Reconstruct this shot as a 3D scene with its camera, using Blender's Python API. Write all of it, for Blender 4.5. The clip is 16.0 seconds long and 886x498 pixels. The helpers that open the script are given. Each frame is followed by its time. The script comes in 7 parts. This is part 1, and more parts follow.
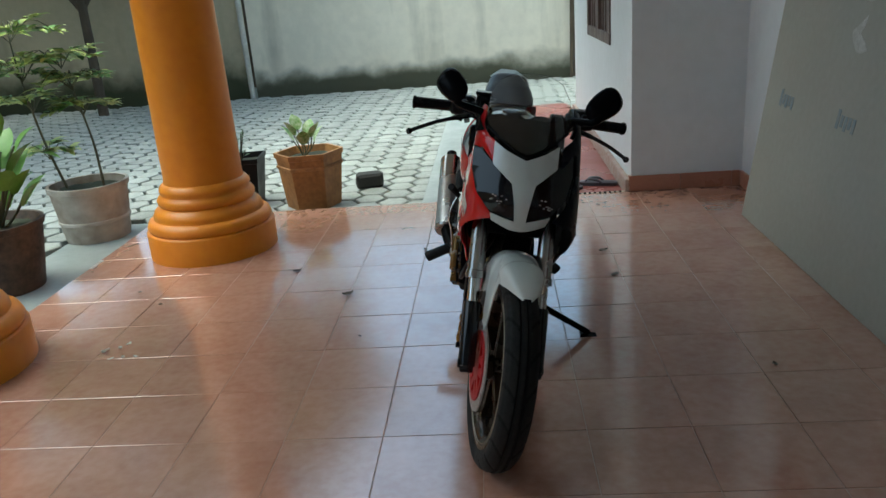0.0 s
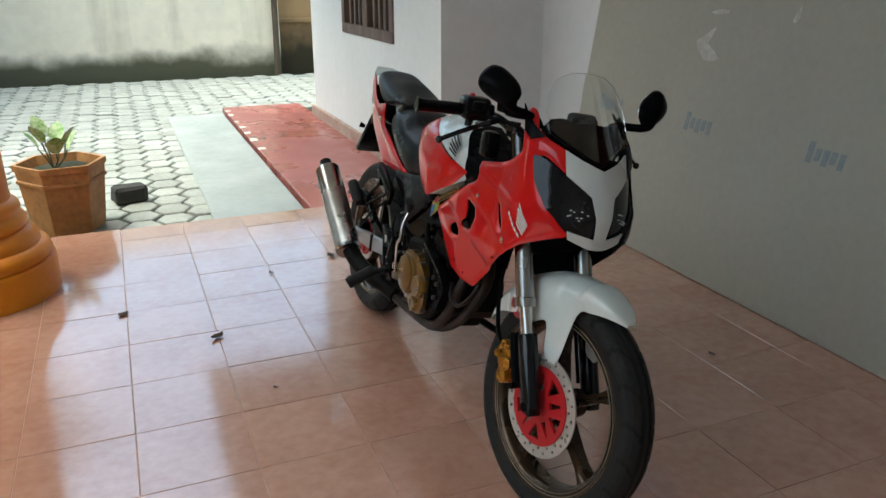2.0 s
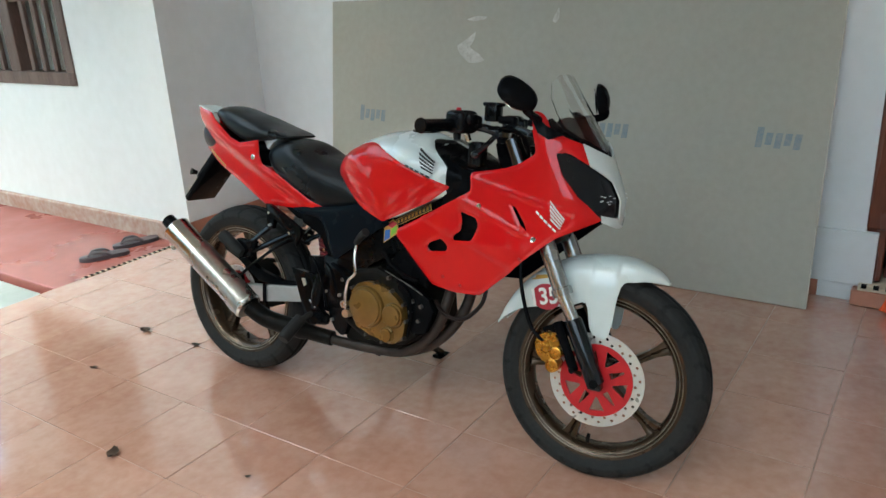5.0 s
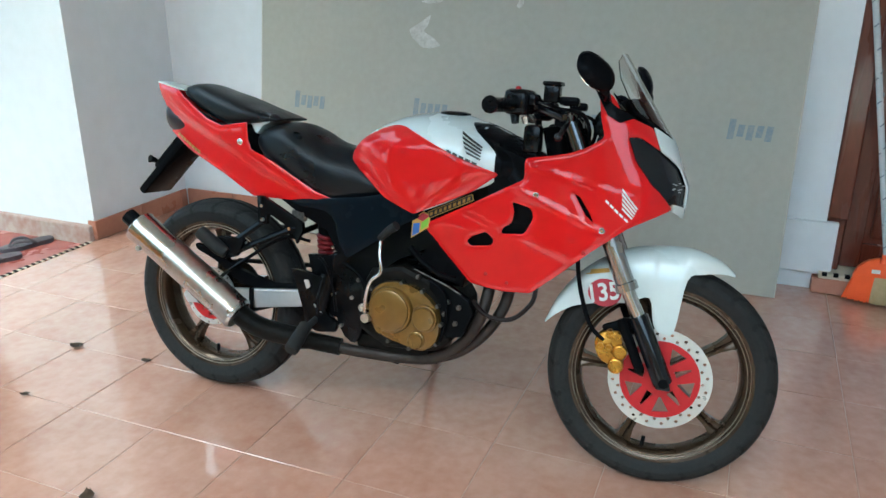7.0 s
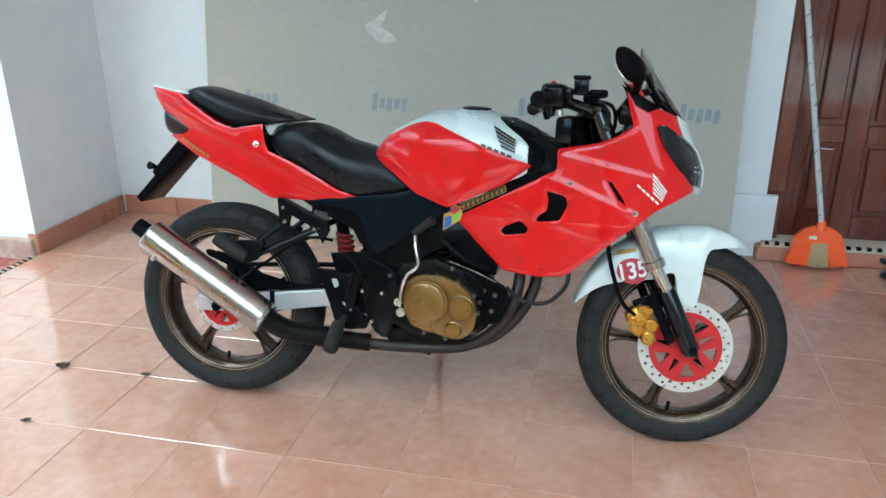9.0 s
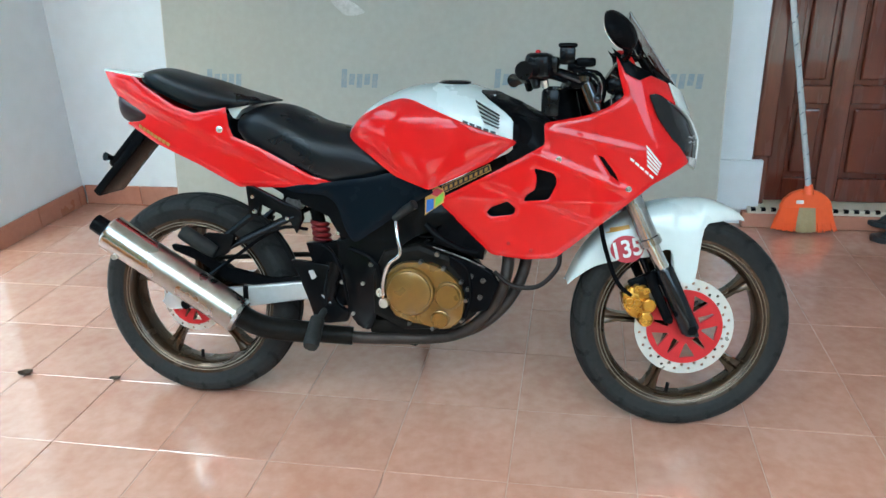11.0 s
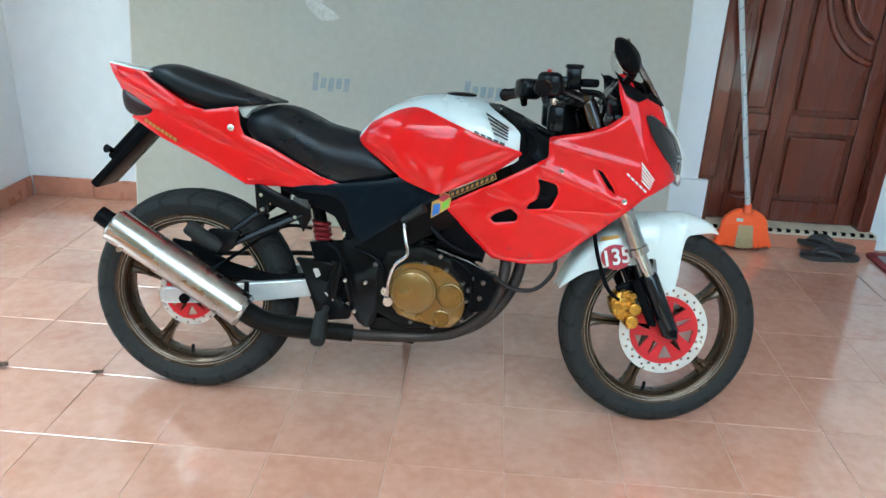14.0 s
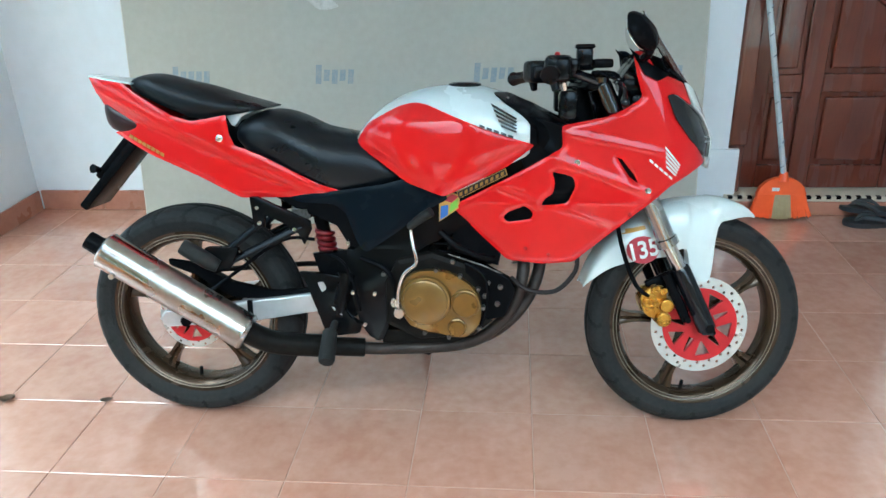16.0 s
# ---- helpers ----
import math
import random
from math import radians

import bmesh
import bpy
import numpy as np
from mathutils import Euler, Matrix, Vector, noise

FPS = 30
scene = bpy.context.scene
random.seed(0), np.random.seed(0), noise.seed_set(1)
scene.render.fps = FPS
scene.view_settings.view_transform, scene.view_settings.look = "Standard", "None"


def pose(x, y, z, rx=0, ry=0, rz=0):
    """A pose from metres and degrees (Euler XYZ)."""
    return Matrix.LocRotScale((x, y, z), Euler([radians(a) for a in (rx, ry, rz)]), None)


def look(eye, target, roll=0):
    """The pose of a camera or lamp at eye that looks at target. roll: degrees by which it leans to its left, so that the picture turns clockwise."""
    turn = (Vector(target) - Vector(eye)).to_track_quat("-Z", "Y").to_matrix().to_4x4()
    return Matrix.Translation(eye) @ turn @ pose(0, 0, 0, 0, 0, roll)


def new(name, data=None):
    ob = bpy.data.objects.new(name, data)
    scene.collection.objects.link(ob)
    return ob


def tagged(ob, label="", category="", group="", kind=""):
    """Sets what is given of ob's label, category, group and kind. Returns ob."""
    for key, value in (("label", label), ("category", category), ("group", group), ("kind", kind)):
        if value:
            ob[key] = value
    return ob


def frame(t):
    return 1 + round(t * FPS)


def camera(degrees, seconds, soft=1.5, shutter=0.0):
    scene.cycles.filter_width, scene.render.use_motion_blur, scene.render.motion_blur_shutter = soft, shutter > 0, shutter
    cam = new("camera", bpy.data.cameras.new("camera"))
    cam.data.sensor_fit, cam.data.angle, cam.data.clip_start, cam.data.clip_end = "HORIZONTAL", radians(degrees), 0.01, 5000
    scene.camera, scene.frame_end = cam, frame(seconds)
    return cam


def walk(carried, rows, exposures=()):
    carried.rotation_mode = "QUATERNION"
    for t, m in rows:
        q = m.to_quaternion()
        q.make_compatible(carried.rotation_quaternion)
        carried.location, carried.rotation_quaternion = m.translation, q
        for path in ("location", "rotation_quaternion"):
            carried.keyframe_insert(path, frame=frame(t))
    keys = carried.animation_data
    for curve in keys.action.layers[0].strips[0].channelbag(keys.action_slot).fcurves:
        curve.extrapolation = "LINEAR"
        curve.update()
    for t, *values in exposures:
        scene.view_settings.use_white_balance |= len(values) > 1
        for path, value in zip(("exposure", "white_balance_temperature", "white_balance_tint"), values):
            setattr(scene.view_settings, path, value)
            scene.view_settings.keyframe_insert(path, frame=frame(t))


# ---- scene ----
cam = camera(60.2, 16.0)
PATH = [
    (0, (0.08, -0.022, 1.247), (-0.073, 1.865, 0.602), -4.5),
    (0.5, (-0.198, 0.098, 1.245), (-0.170, 2.013, 0.662), -1.6),
    (1, (-0.436, 0.198, 1.244), (-0.184, 2.081, 0.621), -0.7),
    (1.5, (-0.64, 0.385, 1.247), (-0.156, 2.199, 0.559), -3.1),
    (2, (-0.819, 0.464, 1.242), (-0.089, 2.197, 0.561), 0.1),
    (2.5, (-0.988, 0.542, 1.248), (-0.048, 2.183, 0.597), 0.4),
    (3, (-1.072, 0.743, 1.257), (0.007, 2.258, 0.521), -3.7),
    (3.5, (-1.252, 0.785, 1.252), (-0.074, 2.212, 0.493), -0.3),
    (4, (-1.454, 0.837, 1.277), (-0.099, 2.147, 0.608), -1.1),
    (4.5, (-1.557, 0.934, 1.278), (-0.127, 2.183, 0.65), -0.4),
    (5, (-1.633, 1.151, 1.265), (-0.077, 2.218, 0.602), -3.0),
    (5.2, (-1.677, 1.218, 1.262), (-0.108, 2.251, 0.577), -1.0),
    (7.3, (-1.716, 1.765, 1.198), (0.063, 2.365, 0.508), -0.3),
    (7.5, (-1.742, 1.818, 1.212), (0.058, 2.333, 0.509), -0.4),
    (8, (-1.819, 1.943, 1.229), (0.004, 2.364, 0.522), -0.9),
    (8.5, (-1.86, 2.005, 1.226), (-0.027, 2.406, 0.533), -0.7),
    (9, (-1.877, 2.051, 1.226), (-0.048, 2.456, 0.525), -0.1),
    (9.2, (-1.881, 2.058, 1.224), (-0.049, 2.456, 0.529), -0.1),
    (11.3, (-1.691, 2.121, 1.206), (0.118, 2.438, 0.413), -3.2),
    (11.5, (-1.64, 2.141, 1.203), (0.168, 2.44, 0.402), -4.8),
    (12, (-1.635, 2.173, 1.207), (0.171, 2.482, 0.405), -2.8),
    (12.5, (-1.78, 2.253, 1.247), (0.041, 2.378, 0.431), -1.4),
    (13, (-1.874, 2.3, 1.245), (-0.041, 2.431, 0.455), 0.9),
    (13.5, (-1.901, 2.327, 1.241), (-0.06, 2.451, 0.47), 2.0),
    (14, (-1.885, 2.325, 1.237), (-0.033, 2.426, 0.488), 2.8),
    (14.5, (-1.849, 2.318, 1.243), (-0.004, 2.452, 0.482), 0.9),
    (15, (-1.805, 2.313, 1.249), (0.031, 2.506, 0.479), -0.7),
    (15.5, (-1.767, 2.3, 1.25), (0.06, 2.508, 0.464), -1.6),
    (16, (-1.722, 2.288, 1.25), (0.098, 2.467, 0.441), -1.8),
]
EXPOSURES = [(0, 1.31, 5800, -12), (1, 1.47, 5850, -10), (2, 1.78, 6300, -7), (3.5, 2.1, 6750, -6), (5, 2.42, 6050, -12), (9, 3.0, 5450, -16), (16, 3.1, 5330, -17)]
walk(cam, [(t, look(eye, target, roll)) for t, eye, target, roll in PATH], EXPOSURES)

# ---- light ----
world = bpy.data.worlds.new("sky")
scene.world = world
world.use_nodes = True
wn = world.node_tree.nodes
sky = wn.new("ShaderNodeTexSky")
sky.sky_type = "NISHITA"
sky.sun_disc = False
sky.sun_elevation, sky.sun_rotation = radians(72.3), radians(277.6)
sky.air_density, sky.dust_density, sky.ozone_density = 1.0, 6.0, 1.5
wn["Background"].inputs["Strength"].default_value = 0.15
world.node_tree.links.new(sky.outputs["Color"], wn["Background"].inputs["Color"])
sun = new("sun", bpy.data.lights.new("sun", "SUN"))
sun.data.energy, sun.data.angle, sun.data.color = 0.75, radians(60), (1.0, 0.97, 0.93)
sun.matrix_world = look((-3.0, 0.4, 9.5), (0, 0, 0))


# ---- materials ----
def material(name, color, rough=0.5, metal=0.0, second=None, scale=6.0, fine=60.0, amount=0.5, bump=0.1, bump_scale=80.0,
             coat=0.0, coat_ior=1.5, coat_rough=0.02, spec=0.5, rough_var=0.1, spread=0.0, stretch=(1, 1, 1), alpha=1.0, sheen=0.0):
    """A surface whose colour, gloss and relief vary at two scales; spread varies it from piece to piece."""
    m = bpy.data.materials.new(name)
    m.use_nodes = True
    n, l = m.node_tree.nodes, m.node_tree.links
    b = n["Principled BSDF"]
    second = second or tuple(c * 0.72 for c in color)
    co = n.new("ShaderNodeTexCoord")
    mp = n.new("ShaderNodeMapping")
    mp.inputs["Scale"].default_value = stretch
    l.new(co.outputs["Object"], mp.inputs["Vector"])
    offset = n.new("ShaderNodeObjectInfo")
    add = n.new("ShaderNodeVectorMath")
    add.operation = "MULTIPLY_ADD"
    l.new(offset.outputs["Random"], add.inputs[0])
    add.inputs[1].default_value = (37.0, 17.0, 51.0)
    l.new(mp.outputs["Vector"], add.inputs[2])
    big = n.new("ShaderNodeTexNoise")
    big.inputs["Scale"].default_value, big.inputs["Detail"].default_value = scale, 5
    small = n.new("ShaderNodeTexNoise")
    small.inputs["Scale"].default_value, small.inputs["Detail"].default_value = fine, 4
    for k in (big, small):
        l.new(add.outputs["Vector"], k.inputs["Vector"])
    mixer = n.new("ShaderNodeMath")
    mixer.operation = "MULTIPLY_ADD"
    mixer.inputs[1].default_value = 0.45
    l.new(small.outputs["Fac"], mixer.inputs[0])
    half = n.new("ShaderNodeMath")
    half.operation = "MULTIPLY"
    half.inputs[1].default_value = 0.55
    l.new(big.outputs["Fac"], half.inputs[0])
    l.new(half.outputs[0], mixer.inputs[2])
    ramp = n.new("ShaderNodeMapRange")
    ramp.inputs["From Min"].default_value, ramp.inputs["From Max"].default_value = 0.38, 0.64
    ramp.inputs["To Max"].default_value = amount
    l.new(mixer.outputs[0], ramp.inputs["Value"])
    mix = n.new("ShaderNodeMix")
    mix.data_type = "RGBA"
    mix.inputs["A"].default_value, mix.inputs["B"].default_value = (*color, 1), (*second, 1)
    l.new(ramp.outputs["Result"], mix.inputs["Factor"])
    out = mix.outputs["Result"]
    if spread:
        hsv = n.new("ShaderNodeHueSaturation")
        val = n.new("ShaderNodeMapRange")
        val.inputs["To Min"].default_value, val.inputs["To Max"].default_value = 1 - spread, 1 + spread
        l.new(offset.outputs["Random"], val.inputs["Value"])
        l.new(val.outputs["Result"], hsv.inputs["Value"])
        l.new(out, hsv.inputs["Color"])
        out = hsv.outputs["Color"]
    l.new(out, b.inputs["Base Color"])
    rr = n.new("ShaderNodeMapRange")
    rr.inputs["From Min"].default_value, rr.inputs["From Max"].default_value = 0.35, 0.65
    rr.inputs["To Min"].default_value, rr.inputs["To Max"].default_value = max(0.01, rough - rough_var * 0.5), min(1, rough + rough_var)
    l.new(big.outputs["Fac"], rr.inputs["Value"])
    l.new(rr.outputs["Result"], b.inputs["Roughness"])
    b.inputs["Metallic"].default_value = metal
    b.inputs["Coat Weight"].default_value, b.inputs["Coat Roughness"].default_value, b.inputs["Coat IOR"].default_value = coat, coat_rough, coat_ior
    b.inputs["Specular IOR Level"].default_value = spec
    b.inputs["Sheen Weight"].default_value = sheen
    if bump:
        bn = n.new("ShaderNodeTexNoise")
        bn.inputs["Scale"].default_value, bn.inputs["Detail"].default_value = bump_scale, 4
        l.new(add.outputs["Vector"], bn.inputs["Vector"])
        bp = n.new("ShaderNodeBump")
        bp.inputs["Strength"].default_value, bp.inputs["Distance"].default_value = bump, 0.004
        l.new(bn.outputs["Fac"], bp.inputs["Height"])
        l.new(bp.outputs["Normal"], b.inputs["Normal"])
    return m


def stained(name, color, mould, height, rough=0.85):
    """Outdoor plaster with mould that climbs from the ground to an uneven height, and streaks."""
    m = material(name, color, rough, second=tuple(c * 0.86 for c in color), scale=1.3, fine=9, amount=0.9, bump=0.35, bump_scale=30, rough_var=0.05, spec=0.2)
    n, l = m.node_tree.nodes, m.node_tree.links
    b = n["Principled BSDF"]
    base = b.inputs["Base Color"].links[0].from_socket
    geo = n.new("ShaderNodeNewGeometry")
    sep = n.new("ShaderNodeSeparateXYZ")
    l.new(geo.outputs["Position"], sep.inputs[0])
    ns = n.new("ShaderNodeTexNoise")
    ns.inputs["Scale"].default_value, ns.inputs["Detail"].default_value = 2.2, 7
    l.new(geo.outputs["Position"], ns.inputs["Vector"])
    edge = n.new("ShaderNodeMath")
    edge.operation = "MULTIPLY_ADD"
    edge.inputs[1].default_value, edge.inputs[2].default_value = -1.5 * height, 0.72 * height
    l.new(ns.outputs["Fac"], edge.inputs[0])
    tot = n.new("ShaderNodeMath")
    tot.operation = "ADD"
    l.new(sep.outputs["Z"], tot.inputs[0])
    l.new(edge.outputs[0], tot.inputs[1])
    mr = n.new("ShaderNodeMapRange")
    mr.interpolation_type = "SMOOTHSTEP"
    mr.inputs["From Min"].default_value, mr.inputs["From Max"].default_value = 0.25 * height, 1.15 * height
    mr.inputs["To Min"].default_value, mr.inputs["To Max"].default_value = 0.93, 0.0
    l.new(tot.outputs[0], mr.inputs["Value"])
    streak = n.new("ShaderNodeTexNoise")
    streak.inputs["Scale"].default_value, streak.inputs["Detail"].default_value = 1.0, 6
    mp = n.new("ShaderNodeMapping")
    mp.inputs["Scale"].default_value = (2.4, 2.4, 0.35)
    l.new(geo.outputs["Position"], mp.inputs["Vector"])
    l.new(mp.outputs["Vector"], streak.inputs["Vector"])
    sr = n.new("ShaderNodeMapRange")
    sr.inputs["From Min"].default_value, sr.inputs["From Max"].default_value = 0.55, 0.8
    sr.inputs["To Max"].default_value = 0.45
    l.new(streak.outputs["Fac"], sr.inputs["Value"])
    mx = n.new("ShaderNodeMath")
    mx.operation = "MAXIMUM"
    l.new(mr.outputs["Result"], mx.inputs[0])
    l.new(sr.outputs["Result"], mx.inputs[1])
    mix = n.new("ShaderNodeMix")
    mix.data_type = "RGBA"
    mix.inputs["B"].default_value = (*mould, 1)
    l.new(mx.outputs[0], mix.inputs["Factor"])
    l.new(base, mix.inputs["A"])
    l.new(mix.outputs["Result"], b.inputs["Base Color"])
    return m


def glass(name, tint=(1, 1, 1), rough=0.02):
    m = bpy.data.materials.new(name)
    m.use_nodes = True
    b = m.node_tree.nodes["Principled BSDF"]
    b.inputs["Base Color"].default_value = (*tint, 1)
    b.inputs["Transmission Weight"].default_value = 1.0
    b.inputs["Roughness"].default_value = rough
    b.inputs["IOR"].default_value = 1.45
    return m


TILE = material("glazed_terracotta", (0.50, 0.285, 0.211), 0.12, second=(0.41, 0.205, 0.140), scale=4.5, fine=30, amount=1.0, bump=0.075, bump_scale=8, rough_var=0.075, spread=0.05, spec=0.4, coat=1.0, coat_ior=2.1, coat_rough=0.11)
GROUT = material("grout", (0.44, 0.27, 0.205), 0.7, second=(0.34, 0.21, 0.15), scale=2.0, fine=20, amount=0.8, bump=0.2)
SKIRT = material("skirting_tile", (0.44, 0.20, 0.13), 0.3, second=(0.34, 0.14, 0.09), scale=7, fine=40, bump=0.06, spread=0.06)
PLASTER = material("white_plaster", (0.76, 0.785, 0.80), 0.6, second=(0.70, 0.72, 0.725), scale=1.1, fine=14, amount=0.8, bump=0.12, bump_scale=45, spec=0.3)
CEILING = material("ceiling_paint", (0.62, 0.62, 0.60), 0.7, second=(0.54, 0.54, 0.51), scale=0.8, fine=9, bump=0.08)
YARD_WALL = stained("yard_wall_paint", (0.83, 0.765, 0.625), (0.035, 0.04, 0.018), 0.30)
# Same wall in a darker colour: the tree's shade is in the paint.
YARD_WALL_SHADED = stained("yard_wall_shaded", (0.50, 0.43, 0.30), (0.035, 0.045, 0.02), 0.52)
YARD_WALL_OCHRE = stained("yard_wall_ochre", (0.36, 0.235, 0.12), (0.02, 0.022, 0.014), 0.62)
PAVER = material("concrete_paver", (0.365, 0.38, 0.355), 0.75, second=(0.22, 0.235, 0.21), scale=5, fine=45, amount=0.8, bump=0.45, bump_scale=60, spread=0.16)
SOIL = material("mossy_joint_soil", (0.035, 0.04, 0.02), 0.95, second=(0.02, 0.022, 0.012), scale=3, fine=30, bump=0.5, bump_scale=30)
CONCRETE = material("smooth_concrete", (0.33, 0.36, 0.355), 0.45, second=(0.25, 0.275, 0.265), scale=2.5, fine=22, amount=0.8, bump=0.15, bump_scale=35)
RED_CEMENT = material("red_cement", (0.31, 0.10, 0.085), 0.25, second=(0.23, 0.07, 0.062), scale=1.8, fine=16, amount=0.8, bump=0.08, bump_scale=30, rough_var=0.2)
ORANGE = material("orange_paint", (0.74, 0.27, 0.014), 0.38, second=(0.66, 0.2, 0.008), scale=1.6, fine=18, amount=0.8, bump=0.1, bump_scale=40)
BOARD = material("gypsum_board_paper", (0.42, 0.405, 0.345), 0.62, second=(0.375, 0.355, 0.30), scale=1.4, fine=30, amount=0.8, bump=0.05, bump_scale=120, spec=0.3)
BOARD_EDGE = material("gypsum_edge", (0.62, 0.58, 0.5), 0.85, bump=0.3)
INK = material("faded_blue_ink", (0.21, 0.27, 0.30), 0.7, second=(0.31, 0.325, 0.31), scale=30, fine=120, amount=0.95, bump=0)
WHITE_SCUFF = material("white_scuff", (0.62, 0.61, 0.57), 0.8, second=(0.42, 0.41, 0.36), scale=14, fine=80, amount=0.9, bump=0.1)
DOOR_WOOD = material("dark_varnished_wood", (0.135, 0.031, 0.018), 0.24, second=(0.078, 0.017, 0.010), scale=3, fine=30, amount=0.8, bump=0.06, bump_scale=50, stretch=(6, 6, 0.6), coat=0.6, spec=0.4)
GREY_WOOD = material("weathered_brown_wood", (0.15, 0.10, 0.085), 0.55, second=(0.09, 0.058, 0.05), scale=4, fine=40, amount=0.9, bump=0.2, stretch=(5, 5, 0.7))
CLOTH = material("curtain_cloth", (0.80, 0.81, 0.79), 0.9, second=(0.70, 0.71, 0.69), scale=5, fine=70, bump=0.2)
# Near-black wall colour puts the unlit room's darkness into the paint.
ROOM_SHADE = material("painted_room_shade", (0.06, 0.055, 0.05), 0.9, bump=0)
PANE = glass("window_glass", (0.95, 0.97, 0.96))
PIPE_PAINT = material("pale_pipe_paint", (0.6, 0.58, 0.52), 0.5, second=(0.4, 0.36, 0.29), scale=4, fine=30, amount=0.8, bump=0.15)
LEAF_MATS = []
# Green and yellowish are brightened in colour for light shining through the blades.
for leaf_name, leaf_c in (("leaf_green", (0.15, 0.31, 0.045)), ("leaf_dark", (0.04, 0.10, 0.018)), ("leaf_yellowish", (0.36, 0.42, 0.10))):
    LEAF_MATS.append(material(leaf_name, leaf_c, 0.42, second=tuple(c * 0.6 for c in leaf_c), scale=9, fine=60, bump=0.1, spread=0.2))
BARK = material("bark", (0.10, 0.075, 0.05), 0.9, second=(0.05, 0.04, 0.028), scale=8, fine=50, bump=0.6, stretch=(4, 4, 0.8))


# ---- building helpers ----
def part(name, bm, mat, parent=None, label="", smooth=False, shift=(0, 0, 0), sharp=40):
    """Links a bmesh as one mesh object, under a thing or a part."""
    me = bpy.data.meshes.new(name)
    if shift != (0, 0, 0):
        bmesh.ops.translate(bm, verts=bm.verts, vec=shift)
    bmesh.ops.recalc_face_normals(bm, faces=bm.faces)
    bm.to_mesh(me)
    bm.free()
    for k in (mat if isinstance(mat, (list, tuple)) else [mat]):
        me.materials.append(k)
    if smooth:
        me.shade_smooth()
        me.set_sharp_from_angle(angle=radians(sharp))
    ob = new(name, me)
    if parent:
        ob.parent = parent
    if label:
        ob["label"] = label
    return ob


def thing(name, label, category, at=(0, 0, 0), group="", turn=0, kind=""):
    ob = new(name)
    ob.matrix_world = pose(*at, 0, 0, turn)
    return tagged(ob, label, category, group, kind)


def box(bm, x0, x1, y0, y1, z0, z1, bevel=0.0, seg=1):
    vs = [bm.verts.new((x, y, z)) for x in (x0, x1) for y in (y0, y1) for z in (z0, z1)]
    fs = [bm.faces.new([vs[k] for k in q]) for q in ((0, 1, 3, 2), (4, 6, 7, 5), (0, 4, 5, 1), (2, 3, 7, 6), (0, 2, 6, 4), (1, 5, 7, 3))]
    if bevel:
        es = list({e for f in fs for e in f.edges})
        bmesh.ops.bevel(bm, geom=es, offset=bevel, segments=seg, affect="EDGES", profile=0.5)
    return bm


def boxed(*a, **k):
    return box(bmesh.new(), *a, **k)


def tube(bm, pts, r, n=10, caps=True, flat=1.0):
    """A round bar along points; r is one radius or one for each point."""
    pts = [Vector(p) for p in pts]
    rs = r if isinstance(r, (list, tuple)) else [r] * len(pts)
    rings, side = [], None
    for i, p in enumerate(pts):
        d = (pts[min(i + 1, len(pts) - 1)] - pts[max(i - 1, 0)]).normalized()
        if side is None:
            side = d.orthogonal().normalized()
        side = (side - d * side.dot(d)).normalized()
        up = d.cross(side)
        rings.append([bm.verts.new(p + (side * math.cos(a) + up * math.sin(a) * flat) * rs[i]) for a in [2 * math.pi * k / n for k in range(n)]])
    for a, b in zip(rings, rings[1:]):
        for k in range(n):
            bm.faces.new((a[k], a[(k + 1) % n], b[(k + 1) % n], b[k]))
    if caps:
        bm.faces.new(rings[0])
        bm.faces.new(rings[-1])
    return bm


def tubed(*a, **k):
    return tube(bmesh.new(), *a, **k)


def bend(pts, steps=6):
    """A smooth line through points."""
    p = [Vector(q) for q in pts]
    out = []
    for i in range(len(p) - 1):
        a, b, c, d = p[max(i - 1, 0)], p[i], p[i + 1], p[min(i + 2, len(p) - 1)]
        for k in range(steps):
            t = k / steps
            out.append(0.5 * ((2 * b) + (c - a) * t + (2 * a - 5 * b + 4 * c - d) * t * t + (3 * b - a - 3 * c + d) * t ** 3))
    return out + [p[-1]]


def lathe(bm, profile, centre, axis="z", n=32, closed=False):
    """Turns (radius, height) pairs about an axis through centre."""
    cx, cy, cz = centre
    rings = []
    for r, h in profile:
        ring = []
        for k in range(n):
            a = 2 * math.pi * k / n
            u, v = r * math.cos(a), r * math.sin(a)
            ring.append(bm.verts.new((cx + u, cy + v, cz + h) if axis == "z" else (cx + h, cy + u, cz + v)))
        rings.append(ring)
    pairs = list(zip(rings, rings[1:])) + ([(rings[-1], rings[0])] if closed else [])
    for a, b in pairs:
        for k in range(n):
            bm.faces.new((a[k], a[(k + 1) % n], b[(k + 1) % n], b[k]))
    if not closed:
        for ring, (r, h) in ((rings[0], profile[0]), (rings[-1], profile[-1])):
            if r > 1e-4:
                bm.faces.new(ring)
    bmesh.ops.remove_doubles(bm, verts=bm.verts, dist=1e-5)
    return bm


